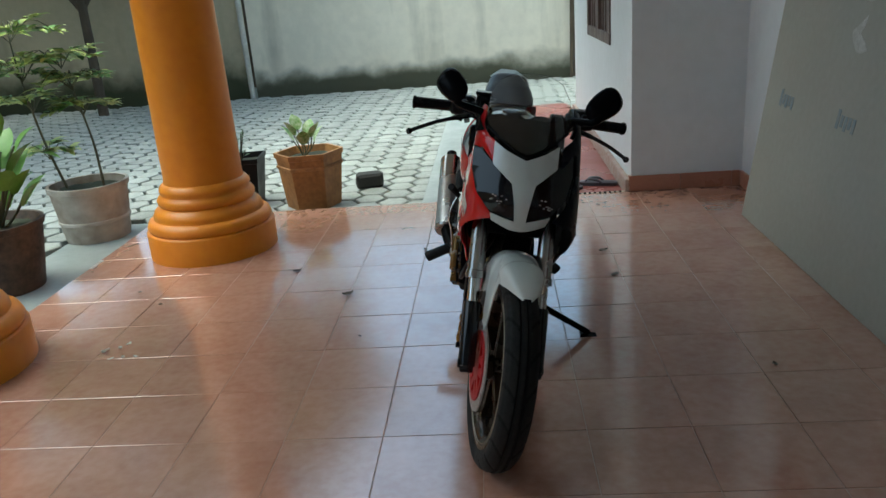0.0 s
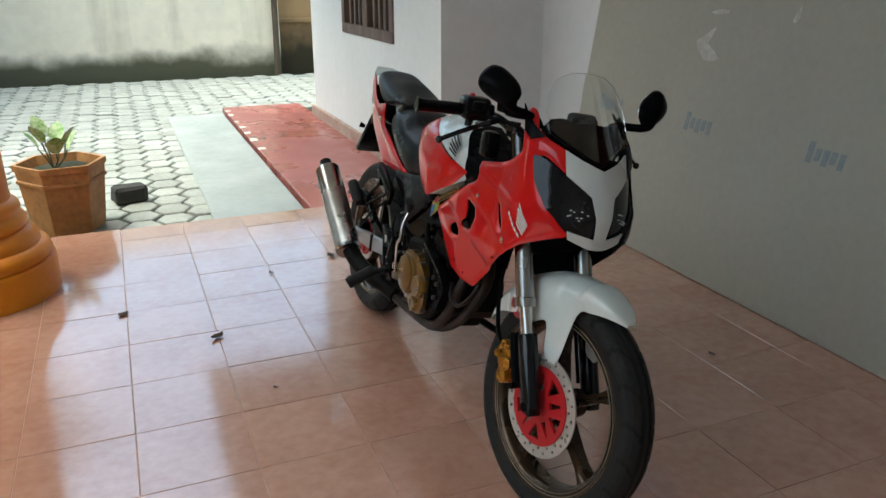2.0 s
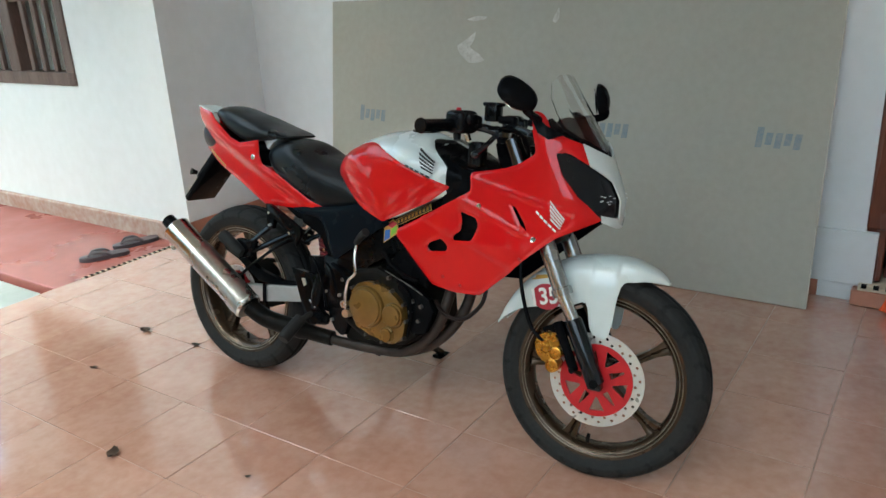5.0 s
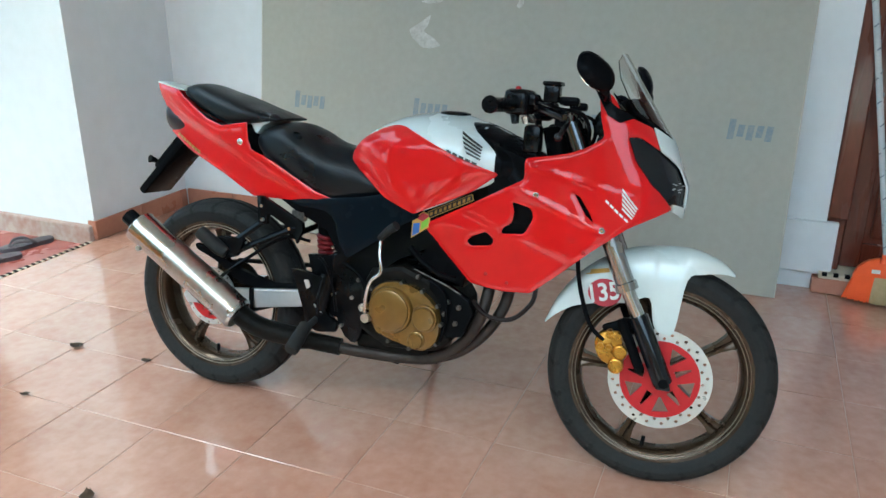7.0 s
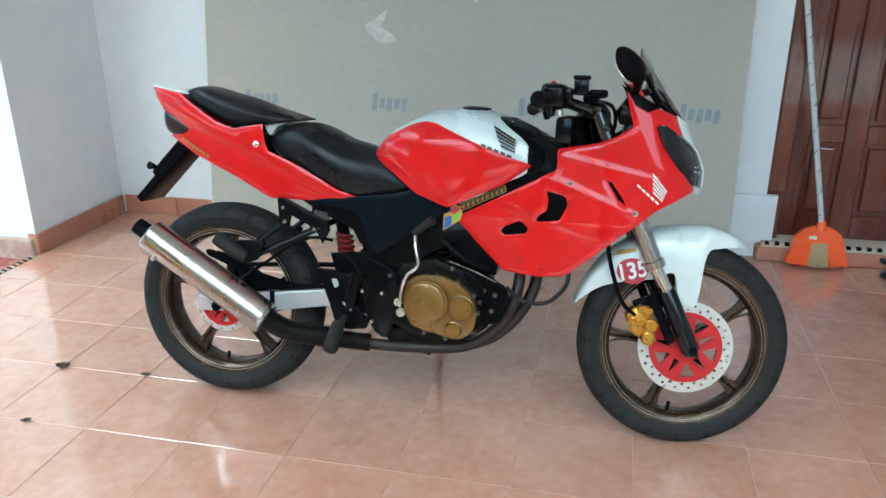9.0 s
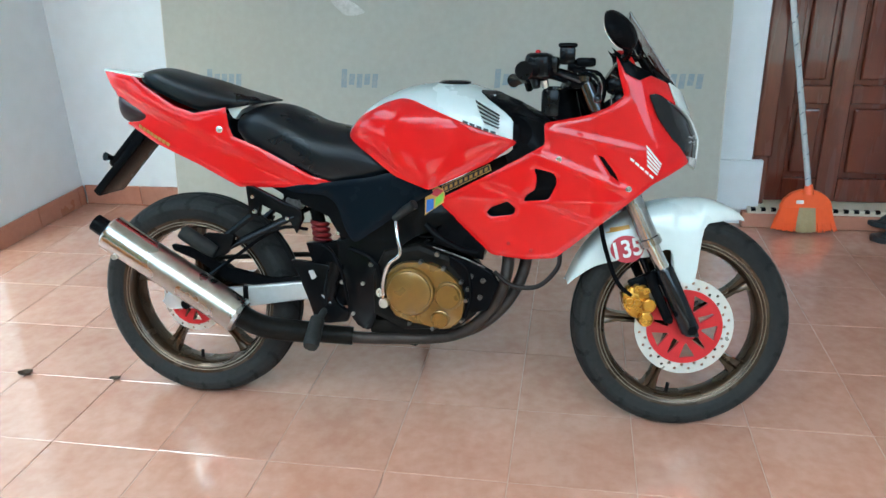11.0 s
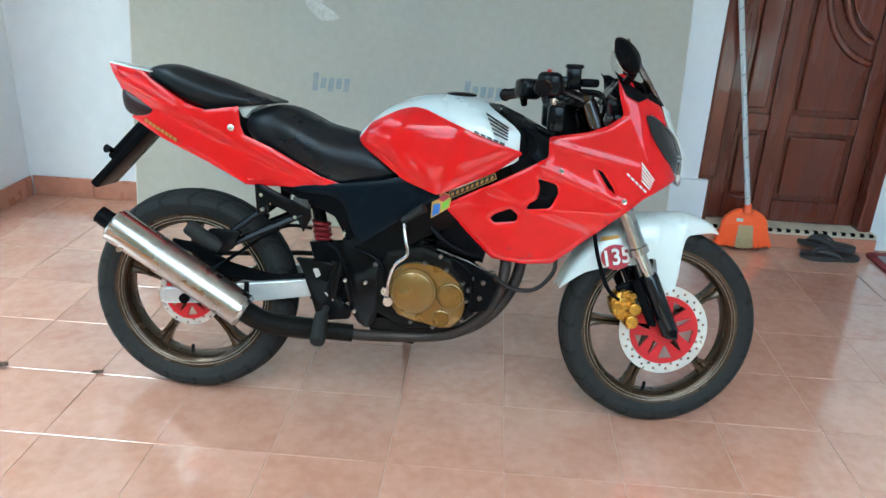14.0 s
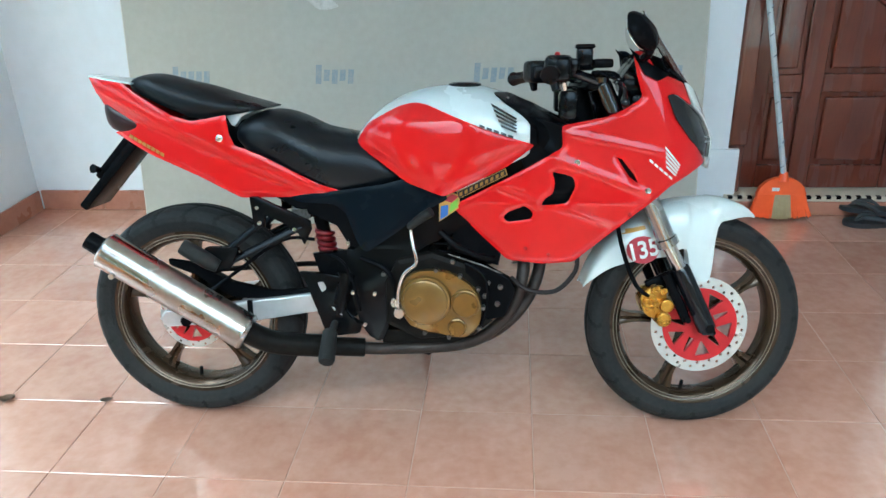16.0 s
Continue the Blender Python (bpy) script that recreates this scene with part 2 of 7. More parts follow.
def prism(bm, outline, axis, h0, h1, bevel=0.0):
    """An outline in the plane across an axis, made thick from h0 to h1."""
    def at(a, b, h):
        return {"x": (h, a, b), "y": (a, h, b), "z": (a, b, h)}[axis]
    lo = [bm.verts.new(at(a, b, h0)) for a, b in outline]
    hi = [bm.verts.new(at(a, b, h1)) for a, b in outline]
    k = len(outline)
    faces = [bm.faces.new(lo), bm.faces.new(hi)] + [bm.faces.new((lo[i], lo[(i + 1) % k], hi[(i + 1) % k], hi[i])) for i in range(k)]
    if bevel:
        bmesh.ops.bevel(bm, geom=list({e for f in faces[:2] for e in f.edges}), offset=bevel, segments=2, affect="EDGES", profile=0.5)
    return bm


# ---- setting ----
WALL_C, WALL_B, WALL_A = 1.53, 4.53, 0.88      # faces of the house walls
EDGE_X, EDGE_Y, YARD = -2.07, 4.53, -0.06

bm = boxed(-90, 90, -90, 90, -0.4, -0.13)
tagged(part("ground", bm, SOIL), "dark mossy soil of the yard under its paving", "ground", kind="structure")

bm = boxed(EDGE_X, WALL_C + 0.3, -1.8, EDGE_Y, -0.2, -0.0016)
box(bm, -2.75, EDGE_X, -1.8, 2.8, -0.2, -0.0016)
floor = tagged(part("floor", bm, GROUT), "porch floor of glossy terracotta tiles with pale joints", "floor", kind="structure")

bm = boxed(-0.42, 0.095, EDGE_Y + 0.01, 8.17, -0.2, YARD + 0.006, bevel=0.006)
tagged(part("path_strip", bm, CONCRETE), "smooth grey concrete strip beside the red slab", "path", kind="structure")
bm = boxed(-2.56, EDGE_X - 0.004, 2.82, 4.62, -0.2, YARD + 0.003, bevel=0.006)
tagged(part("gutter_strip", bm, CONCRETE), "smooth grey cement strip along the porch edge", "path", kind="structure")
bm = boxed(0.11, WALL_A - 0.002, EDGE_Y + 0.005, 8.3, -0.2, -0.02, bevel=0.008, seg=2)
slab = tagged(part("red_slab", bm, RED_CEMENT), "red painted cement apron along the house wall", "slab", kind="structure")
bm = bmesh.new()
for k in range(7):
    y = 8.2 - k * 0.3 - random.random() * 0.12
    box(bm, 0.106, 0.135 + random.random() * 0.03, y - 0.04 - random.random() * 0.06, y, -0.03, -0.017, bevel=0.003)
part("worn_edge", bm, WHITE_SCUFF, slab, "white chipped edge")


def wall(name, boxes, mat, label):
    bm = bmesh.new()
    for b in boxes:
        box(bm, *b)
    return tagged(part(name, bm, mat), label, "wall", kind="structure")


TOP = 4.25
# wall along the apron, with a window opening; the short return; the wall with the door and long window
WIN_A = (5.32, 6.52, 0.80, 1.95)
wall("wall_apron", [(WALL_A, WALL_A + 0.2, WALL_B, WIN_A[0], -0.2, TOP), (WALL_A, WALL_A + 0.2, WIN_A[1], 7.58, -0.2, TOP),
                    (WALL_A, WALL_A + 0.2, WIN_A[0], WIN_A[1], -0.2, WIN_A[2]), (WALL_A, WALL_A + 0.2, WIN_A[0], WIN_A[1], WIN_A[3], TOP)],
     PLASTER, "white plastered house wall with a barred window")
wall("wall_far_side", [(WALL_A + 0.2, 6.0, 7.55, 7.58, -0.2, TOP)], PLASTER, "white plastered end wall of the house")
wall("wall_return", [(WALL_A + 0.2, WALL_C + 0.2, WALL_B, WALL_B + 0.2, -0.2, TOP)], PLASTER, "short white plastered return of the porch wall")
WIN_C = (1.66, 3.66, 1.20, 2.3)
DOOR = (0.56, 1.37, 0.085, 2.15)
wall("wall_house", [(WALL_C, WALL_C + 0.2, WIN_C[1], WALL_B, -0.2, TOP), (WALL_C, WALL_C + 0.2, WIN_C[0], WIN_C[1], -0.2, WIN_C[2]),
                    (WALL_C, WALL_C + 0.2, WIN_C[0], WIN_C[1], WIN_C[3], TOP), (WALL_C, WALL_C + 0.2, DOOR[1], WIN_C[0], -0.2, TOP),
                    (WALL_C, WALL_C + 0.2, DOOR[0], DOOR[1], DOOR[3], TOP), (WALL_C, WALL_C + 0.2, DOOR[0], DOOR[1], -0.2, 0.0),
                    (WALL_C, WALL_C + 0.2, -3.0, DOOR[0], -0.2, TOP)], PLASTER, "white plastered house wall behind the motorcycle")
# Two unseen walls, added to close the porch and cut light from behind.
wall("wall_rear", [(-2.95, WALL_C, -1.8, -1.6, -0.2, TOP)], PLASTER, "unseen white wall added to block light from behind")
wall("wall_porch_end", [(-2.95, -2.75, -1.6, -0.40, -0.2, TOP)], PLASTER, "unseen white wall added to block light at the side")
wall("wall_room_back", [(4.0, 4.15, -3.0, 7.38, -0.2, TOP)], ROOM_SHADE, "inner house wall painted dark for the unlit room")
wall("wall_room_side", [(WALL_C + 0.2, 4.0, -3.2, -3.0, -0.2, TOP)], ROOM_SHADE, "inner side wall painted dark for the unlit room")
bm = boxed(-2.75, 4.2, -3.2, 4.72, 3.85, 3.97)
box(bm, 0.88, 4.2, 4.72, 7.58, 3.85, 3.97)
tagged(part("ceiling", bm, CEILING), "white painted porch ceiling", "ceiling", kind="structure")
bm = boxed(-2.9, 4.3, -3.3, 4.87, TOP, TOP + 0.12)
box(bm, 0.86, 4.3, 4.87, 7.62, TOP, TOP + 0.12)
box(bm, -2.9, -2.75, -3.3, 4.87, 3.72, TOP)
box(bm, -2.75, 0.86, 4.72, 4.87, 3.72, TOP)
tagged(part("roof", bm, CONCRETE), "flat roof edge over the porch", "roof", kind="structure")
# Unseen overhang, added only to dim the wall along the apron.
bm = boxed(-0.40, WALL_A - 0.002, 4.88, 7.75, 2.56, 2.64, bevel=0.01)
tagged(part("eave", bm, CONCRETE), "unseen low slab added to shade the apron wall", "eave", kind="structure")

# ledge of rough plaster at the foot of the apron wall
bm = boxed(WALL_A - 0.035, WALL_A - 0.001, WALL_B + 0.002, 7.6, -0.2, 0.075, bevel=0.01, seg=2)
tagged(part("plinth", bm, material("plinth_cement", (0.34, 0.2, 0.16), 0.7, second=(0.46, 0.4, 0.36), scale=6, fine=30, amount=0.9, bump=0.4)), "stained cement plinth at the wall foot", "plinth", kind="structure")

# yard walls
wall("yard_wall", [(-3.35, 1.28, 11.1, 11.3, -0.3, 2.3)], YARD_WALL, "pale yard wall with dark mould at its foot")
wall("yard_wall_west", [(-10, -3.45, 11.1, 11.3, -0.3, 1.75)], YARD_WALL_SHADED, "yard wall coloured darker for tree shade, with mould and stains")
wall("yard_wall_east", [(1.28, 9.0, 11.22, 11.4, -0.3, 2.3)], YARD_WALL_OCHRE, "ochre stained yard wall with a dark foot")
bm = boxed(1.28, 9.0, 11.17, 11.22, 0.6, 0.66, bevel=0.01)
tagged(part("trim", bm, YARD_WALL_OCHRE), "raised plaster band on the ochre yard wall", "trim", kind="structure")
# Unseen wall, raised high to hide low sky from the bike's lacquer.
wall("yard_wall_side", [(-10.2, -10, -14, 11.1, -0.3, 4.3)], YARD_WALL_OCHRE, "unseen high wall added to darken low sky reflections")
bm = tubed([(-3.40, 11.03, -0.12), (-3.43, 11.03, 2.2)], 0.038, 12)
tagged(part("drain_pipe", bm, PIPE_PAINT, smooth=True), "pale weathered pipe standing against the yard wall", "pipe")
bm = boxed(-3.505, -3.395, 8.645, 8.755, -0.12, 2.5, bevel=0.012, seg=2)
box(bm, -3.53, -3.37, 8.62, 8.78, -0.12, -0.02, bevel=0.01)
tagged(part("yard_post", bm, material("white_post_paint", (0.72, 0.75, 0.78), 0.6, second=(0.45, 0.46, 0.46), scale=5, fine=30, amount=0.9, bump=0.2)), "white weathered square post standing on the pavers", "post")
bm = tubed([(1.2, 11.0, -0.12), (1.22, 11.02, 1.0), (1.19, 11.0, 2.3)], 0.04, 8)
part("post", bm, BARK, smooth=True)
tagged(bpy.data.objects["post"], "dark wooden post by the yard wall", "post")

# ---- motorcycle ----
CONTROL = material("control_black", (0.0035, 0.004, 0.005), 0.2, second=(0.007, 0.007, 0.008), scale=9, fine=80, bump=0.05, bump_scale=120, spec=0.16)
DARK_STEEL = material("darkened_steel", (0.10, 0.10, 0.105), 0.16, 1.0, second=(0.07, 0.07, 0.07), scale=8, fine=50, bump=0.02)
RED = material("red_lacquer", (0.56, 0.005, 0.009), 0.35, second=(0.50, 0.005, 0.009), scale=3, fine=40, amount=0.7, bump=0.006, bump_scale=14, coat=0.9, coat_ior=1.42, spec=0.05)
WHITE = material("white_lacquer", (0.61, 0.665, 0.65), 0.25, second=(0.56, 0.60, 0.585), scale=3, fine=40, amount=0.6, bump=0.012, bump_scale=25, coat=0.8)
BLACK = material("black_plastic", (0.0035, 0.0038, 0.0045), 0.2, second=(0.005, 0.005, 0.006), scale=8, fine=90, bump=0.04, bump_scale=160, spec=0.035)
FRAME = material("frame_black", (0.003, 0.0034, 0.004), 0.14, second=(0.006, 0.006, 0.007), scale=8, fine=90, bump=0.02, bump_scale=40, spec=0.12)
BLACK_GLOSS = material("black_gloss", (0.006, 0.007, 0.009), 0.14, second=(0.01, 0.01, 0.012), scale=5, fine=50, bump=0.01, coat=0.3, spec=0.2)
SATIN = material("satin_blue_black", (0.003, 0.006, 0.0095), 0.22, second=(0.005, 0.008, 0.012), scale=6, fine=70, bump=0.02, bump_scale=140, spec=0.07)
NAVY = material("blue_black_lacquer", (0.003, 0.0045, 0.009), 0.25, second=(0.005, 0.007, 0.012), scale=4, fine=50, bump=0.01, spec=0.06)
VINYL = material("seat_vinyl", (0.004, 0.0055, 0.0075), 0.30, second=(0.006, 0.008, 0.0105), scale=9, fine=90, bump=0.10, bump_scale=260, rough_var=0.12, spec=0.24)
RUBBER = material("tyre_rubber", (0.016, 0.0165, 0.0167), 0.55, second=(0.030, 0.029, 0.027), scale=10, fine=90, amount=0.6, bump=0.25, bump_scale=150, spec=0.1)
GROOVE = material("tread_groove", (0.016, 0.016, 0.016), 0.8, bump=0.1, spec=0.1)
CHROME = material("polished_steel", (0.60, 0.59, 0.57), 0.15, 1.0, second=(0.48, 0.46, 0.43), scale=6, fine=40, amount=0.8, bump=0.02, bump_scale=40, rough_var=0.15)
STEEL = material("fork_steel", (0.62, 0.61, 0.59), 0.28, 1.0, second=(0.48, 0.46, 0.43), scale=8, fine=60, bump=0.03)
FORK_STEEL = material("satin_fork_steel", (0.40, 0.395, 0.385), 0.20, 1.0, second=(0.30, 0.29, 0.28), scale=8, fine=60, bump=0.03)
ALLOY = material("grey_alloy", (0.55, 0.57, 0.58), 0.38, 0.7, second=(0.44, 0.45, 0.45), scale=7, fine=60, bump=0.06)
BOLT = material("dull_bolt", (0.17, 0.16, 0.15), 0.4, 0.8, second=(0.05, 0.045, 0.04), scale=30, fine=120, amount=0.9, bump=0.1)
DISC_STEEL = material("disc_steel", (0.58, 0.575, 0.555), 0.32, 0.6, second=(0.52, 0.5, 0.46), scale=12, fine=90, bump=0.05)
ENGINE_GOLD = material("engine_gold_paint", (0.21, 0.118, 0.026), 0.30, 0.55, second=(0.16, 0.088, 0.020), scale=10, fine=60, amount=0.7, bump=0.05, bump_scale=40, coat=0.35)
CALIPER_GOLD = material("caliper_gold", (0.50, 0.25, 0.035), 0.25, 0.75, second=(0.26, 0.13, 0.02), scale=20, fine=90, bump=0.15)
BRONZE = material("bronze_rim", (0.062, 0.039, 0.023), 0.22, 0.6, second=(0.036, 0.023, 0.014), scale=8, fine=60, bump=0.05)
PINSTRIPE = material("rim_pinstripe", (0.30, 0.26, 0.20), 0.4, 0.4, bump=0)
RED_PAINT = material("red_carrier_paint", (0.43, 0.014, 0.020), 0.38, second=(0.30, 0.010, 0.014), scale=12, fine=70, bump=0.08, spec=0.25)
DIRTY = material("dirty_dark_metal", (0.005, 0.0048, 0.0046), 0.42, 0.0, second=(0.013, 0.011, 0.009), scale=14, fine=70, amount=0.8, bump=0.3, bump_scale=60, spec=0.06)
EXHAUST = material("burnt_pipe", (0.038, 0.027, 0.022), 0.5, 0.5, second=(0.018, 0.014, 0.012), scale=12, fine=60, amount=0.9, bump=0.25)
MIRROR = material("mirror_glass", (0.85, 0.86, 0.86), 0.03, 1.0, bump=0)
SCREEN = glass("clear_windscreen", (0.93, 0.95, 0.95))
STICKER_GOLD = material("gold_sticker", (0.50, 0.29, 0.06), 0.4, second=(0.42, 0.23, 0.045), bump=0)
STICKER_RED = material("red_sticker", (0.42, 0.03, 0.05), 0.35, bump=0)
STICKER_BLUE = material("blue_sticker", (0.04, 0.13, 0.42), 0.35, bump=0)
STICKER_GREEN = material("green_sticker", (0.22, 0.46, 0.05), 0.35, bump=0)
STICKER_WHITE = material("white_sticker", (0.78, 0.77, 0.74), 0.35, bump=0)
STICKER_BLACK = material("black_sticker", (0.012, 0.012, 0.012), 0.35, bump=0)

Y0 = 2.47
bike = new("motorcycle")
bike.matrix_world = pose(0, Y0, 0, 0, 9.5, 0)
tagged(bike, "red and white sport motorcycle leaning on its side stand", "motorcycle")


def bp(name, bm, mat, parent=None, label="", smooth=True, sharp=40):
    return part(name, bm, mat, parent or bike, label, smooth, (0, -Y0, 0), sharp)


def rounded(pts, r=0.012, n=3):
    """An outline with its corners rounded."""
    out = []
    k = len(pts)
    for i in range(k):
        a, b, c = Vector(pts[i - 1]), Vector(pts[i]), Vector(pts[(i + 1) % k])
        ra, rc = min(r, (a - b).length * 0.45), min(r, (c - b).length * 0.45)
        p, q = b + (a - b).normalized() * ra, b + (c - b).normalized() * rc
        for j in range(n + 1):
            t = j / n
            out.append(tuple(p * (1 - t) ** 2 + b * 2 * t * (1 - t) + q * t * t))
    return out


def sheet(outline, place, holes=(), step=0.022, thick=0.003, roll=0.0):
    """A thin moulded panel: an outline with holes, cut fine and laid on a curved surface by place(a, b); roll turns its edges in."""
    bm = bmesh.new()
    edges = []
    for loop in (outline, *holes):
        vs = [bm.verts.new((0, a, b)) for a, b in loop]
        edges += [bm.edges.new((vs[i - 1], vs[i])) for i in range(len(vs))]
    bmesh.ops.triangle_fill(bm, use_beauty=True, use_dissolve=False, edges=edges)
    for axis in (1, 2):
        lo, hi = min(v.co[axis] for v in bm.verts), max(v.co[axis] for v in bm.verts)
        k = lo + step
        while k < hi - step * 0.3:
            p, nrm = [0, 0, 0], [0, 0, 0]
            p[axis], nrm[axis] = k, 1
            bmesh.ops.bisect_plane(bm, geom=bm.verts[:] + bm.edges[:] + bm.faces[:], plane_co=p, plane_no=nrm, dist=1e-5)
            k += step
    turned = []
    if roll:
        p = np.array([q for loop in (outline, *holes) for q in loop], float)
        q = np.array([q for loop in (outline, *holes) for q in (*loop[1:], loop[0])], float)
        d = q - p
        for v in bm.verts:
            o = np.array((v.co.y, v.co.z))
            t = np.clip(((o - p) * d).sum(1) / np.maximum((d * d).sum(1), 1e-12), 0, 1)
            gap = float(np.sqrt(((p + d * t[:, None] - o) ** 2).sum(1)).min())
            turned.append(roll * max(0.0, 1 - gap / (3 * roll)) ** 2)
    for v in bm.verts:
        v.co = place(v.co.y, v.co.z)
    for v, depth in zip(bm.verts, turned):
        v.co.x -= math.copysign(depth, v.co.x)
    bmesh.ops.recalc_face_normals(bm, faces=bm.faces)
    if thick:
        bmesh.ops.solidify(bm, geom=bm.faces[:], thickness=thick)
    return bm


def curve_through(rows, steps=5):
    """Station rows, made dense with a smooth curve."""
    a = np.array(rows, float)
    out = []
    for i in range(len(a) - 1):
        p0, p1, p2, p3 = a[max(i - 1, 0)], a[i], a[i + 1], a[min(i + 2, len(a) - 1)]
        for k in range(steps):
            t = k / steps
            out.append(0.5 * (2 * p1 + (p2 - p0) * t + (2 * p0 - 5 * p1 + 4 * p2 - p3) * t * t + (3 * p1 - p0 - 3 * p2 + p3) * t ** 3))
    return out + [a[-1]]


def loft(rows, prof, steps=5, open_below=False):
    """A body along y: rows of (y, bottom, top, half width), prof of (height share, width share)."""
    bm = bmesh.new()
    rings = []
    if prof[0] == (0, 0):
        prof = [prof[0]] + [(min(max(a, 0.0), 1.0), max(b, 0.0)) for a, b in curve_through(prof[1:], 3)]
    for y, zb, zt, w in curve_through(rows, steps):
        side = [(s * w, zb + v * (zt - zb)) for v, s in prof]
        ring = [(-x, z) for x, z in side] + [(x, z) for x, z in reversed(side) if abs(x) > 1e-6]
        rings.append([bm.verts.new((x, y, z)) for x, z in ring])
    k = len(rings[0])
    for a, b in zip(rings, rings[1:]):
        for i in range(k - 1 if open_below else k):
            bm.faces.new((a[i], a[(i + 1) % k], b[(i + 1) % k], b[i]))
    if not open_below:
        bm.faces.new(rings[0])
        bm.faces.new(rings[-1])
    return bm


def mirror_x(bm, centre=0.0):
    for v in bm.verts:
        v.co.x = 2 * centre - v.co.x
    return bm


STEER = Matrix.Translation((0.015, 1.814, 0.27)) @ Matrix.Rotation(radians(8), 4, Vector((0, 0.281, 0.593)).normalized()) @ Matrix.Translation((0, -1.814, -0.27))


BAR_STEER = Matrix.Translation((0, 1.814, 0.27)) @ Matrix.Rotation(radians(6.5), 4, Vector((0, 0.281, 0.593)).normalized()) @ Matrix.Translation((0, -1.814, -0.27))


def bar_steered(bm):
    bmesh.ops.transform(bm, matrix=BAR_STEER, verts=bm.verts)
    return bm


def steered(bm):
    bmesh.ops.transform(bm, matrix=STEER, verts=bm.verts)
    return bm


# wheels
def wheel(name, yc, zc, radius, width, rim_r, phase, turn, label):
    """A cast wheel: rim with five forked spokes and hub; tyre with cut tread; pinstripes."""
    c = (0, yc, zc)
    bm = lathe(bmesh.new(), [(rim_r - 0.028, -width * 0.22), (rim_r - 0.018, -width * 0.36), (rim_r, -width * 0.42), (rim_r + 0.006, -width * 0.42), (rim_r + 0.006, -width * 0.36),
                             (rim_r - 0.012, -width * 0.2), (rim_r - 0.012, width * 0.2), (rim_r + 0.006, width * 0.36), (rim_r + 0.006, width * 0.42), (rim_r, width * 0.42),
                             (rim_r - 0.018, width * 0.36), (rim_r - 0.028, width * 0.22)], c, "x", 64, closed=True)
    rim = bp(name, turn(bm), BRONZE, label=label)
    hub = lathe(bmesh.new(), [(0.012, -0.06), (0.034, -0.058), (0.036, -0.03), (0.030, -0.02), (0.030, 0.02), (0.036, 0.03), (0.034, 0.058), (0.012, 0.06)], c, "x", 28)
    bp("hub", turn(hub), BRONZE, rim)
    for k in range(5):
        a = radians(phase + 72 * k)
        ca, sa = math.cos(a), math.sin(a)

        def at(r, s, x):
            return (x, yc - r * ca + s * sa, zc + r * sa + s * ca)
        bm = bmesh.new()
        line = [(0.028, 0.016, 0.020), (0.07, 0.0125, 0.018), (0.12, 0.0105, 0.015), (0.155, 0.0115, 0.014), (0.182, 0.017, 0.015), (rim_r - 0.014, 0.031, 0.016)]
        rings = []
        for r, h, x in line:
            rings.append([bm.verts.new(at(r, -h, -x)), bm.verts.new(at(r, -h * 0.3, -x)), bm.verts.new(at(r, 0, -x * 0.62)), bm.verts.new(at(r, h * 0.3, -x)), bm.verts.new(at(r, h, -x)),
                          bm.verts.new(at(r, h, x)), bm.verts.new(at(r, -h, x))])
        for p, q in zip(rings, rings[1:]):
            for i in range(7):
                bm.faces.new((p[i], p[(i + 1) % 7], q[(i + 1) % 7], q[i]))
        bm.faces.new(rings[0])
        bm.faces.new(rings[-1])
        bp("spoke", turn(bm), BRONZE, rim)
    for r in (rim_r - 0.008, rim_r - 0.016):
        for s in (-1, 1):
            bm = lathe(bmesh.new(), [(r - 0.0012, s * (width * 0.40)), (r, s * (width * 0.40 + 0.0022)), (r + 0.0012, s * (width * 0.40))], c, "x", 64, closed=True)
            bp("pinstripe", turn(bm), PINSTRIPE, rim)
    # tyre
    b, h = width * 0.5, radius - rim_r
    prof = [(rim_r - 0.004, -b * 0.80), (rim_r + h * 0.18, -b * 0.93), (rim_r + h * 0.45, -b), (rim_r + h * 0.66, -b * 0.93), (rim_r + h * 0.84, -b * 0.72), (rim_r + h * 0.95, -b * 0.42), (radius, 0)]
    prof = prof + [(r, -x) for r, x in reversed(prof[:-1])]
    prof = [prof[0]] + [p for q in zip(prof, prof[1:]) for p in [(q[0][0] + (q[1][0] - q[0][0]) * u, q[0][1] + (q[1][1] - q[0][1]) * u) for u in (0.25, 0.5, 0.75)] + [q[1]]]
    n = 360
    bm = bmesh.new()
    rings = []
    sunk = set()
    for r, x in prof:
        ring = []
        for k in range(n):
            slant = k + abs(x) / b * 16 + (r - rim_r) / h * 8
            deep = 0.0014 if (int(slant) % 18 < 2 and 0.15 < abs(x) / b and r > rim_r + h * 0.42) else 0.0
            if abs(abs(x) / b - 0.2) < 0.07 and r > rim_r + h * 0.8:
                deep = 0.0045
            a = 2 * math.pi * k / n
            ring.append(bm.verts.new((x, yc + (r - deep) * math.cos(a), zc + (r - deep) * math.sin(a))))
            if deep:
                sunk.add(ring[-1])
        rings.append(ring)
    for p, q in zip(rings, rings[1:]):
        for k in range(n):
            quad = (p[k], p[(k + 1) % n], q[(k + 1) % n], q[k])
            bm.faces.new(quad).material_index = 1 if sum(v in sunk for v in quad) >= 2 else 0
    bp("tyre", turn(bm), [RUBBER, GROOVE], rim, "black rubber tyre with cut tread", sharp=30)
    bm = tubed([(0.0, yc - (rim_r - 0.012) * math.cos(radians(264)), zc + (rim_r - 0.012) * math.sin(radians(264))), (-0.006, yc - (rim_r - 0.05) * math.cos(radians(264)), zc + (rim_r - 0.05) * math.sin(radians(264)))], 0.005, 8)
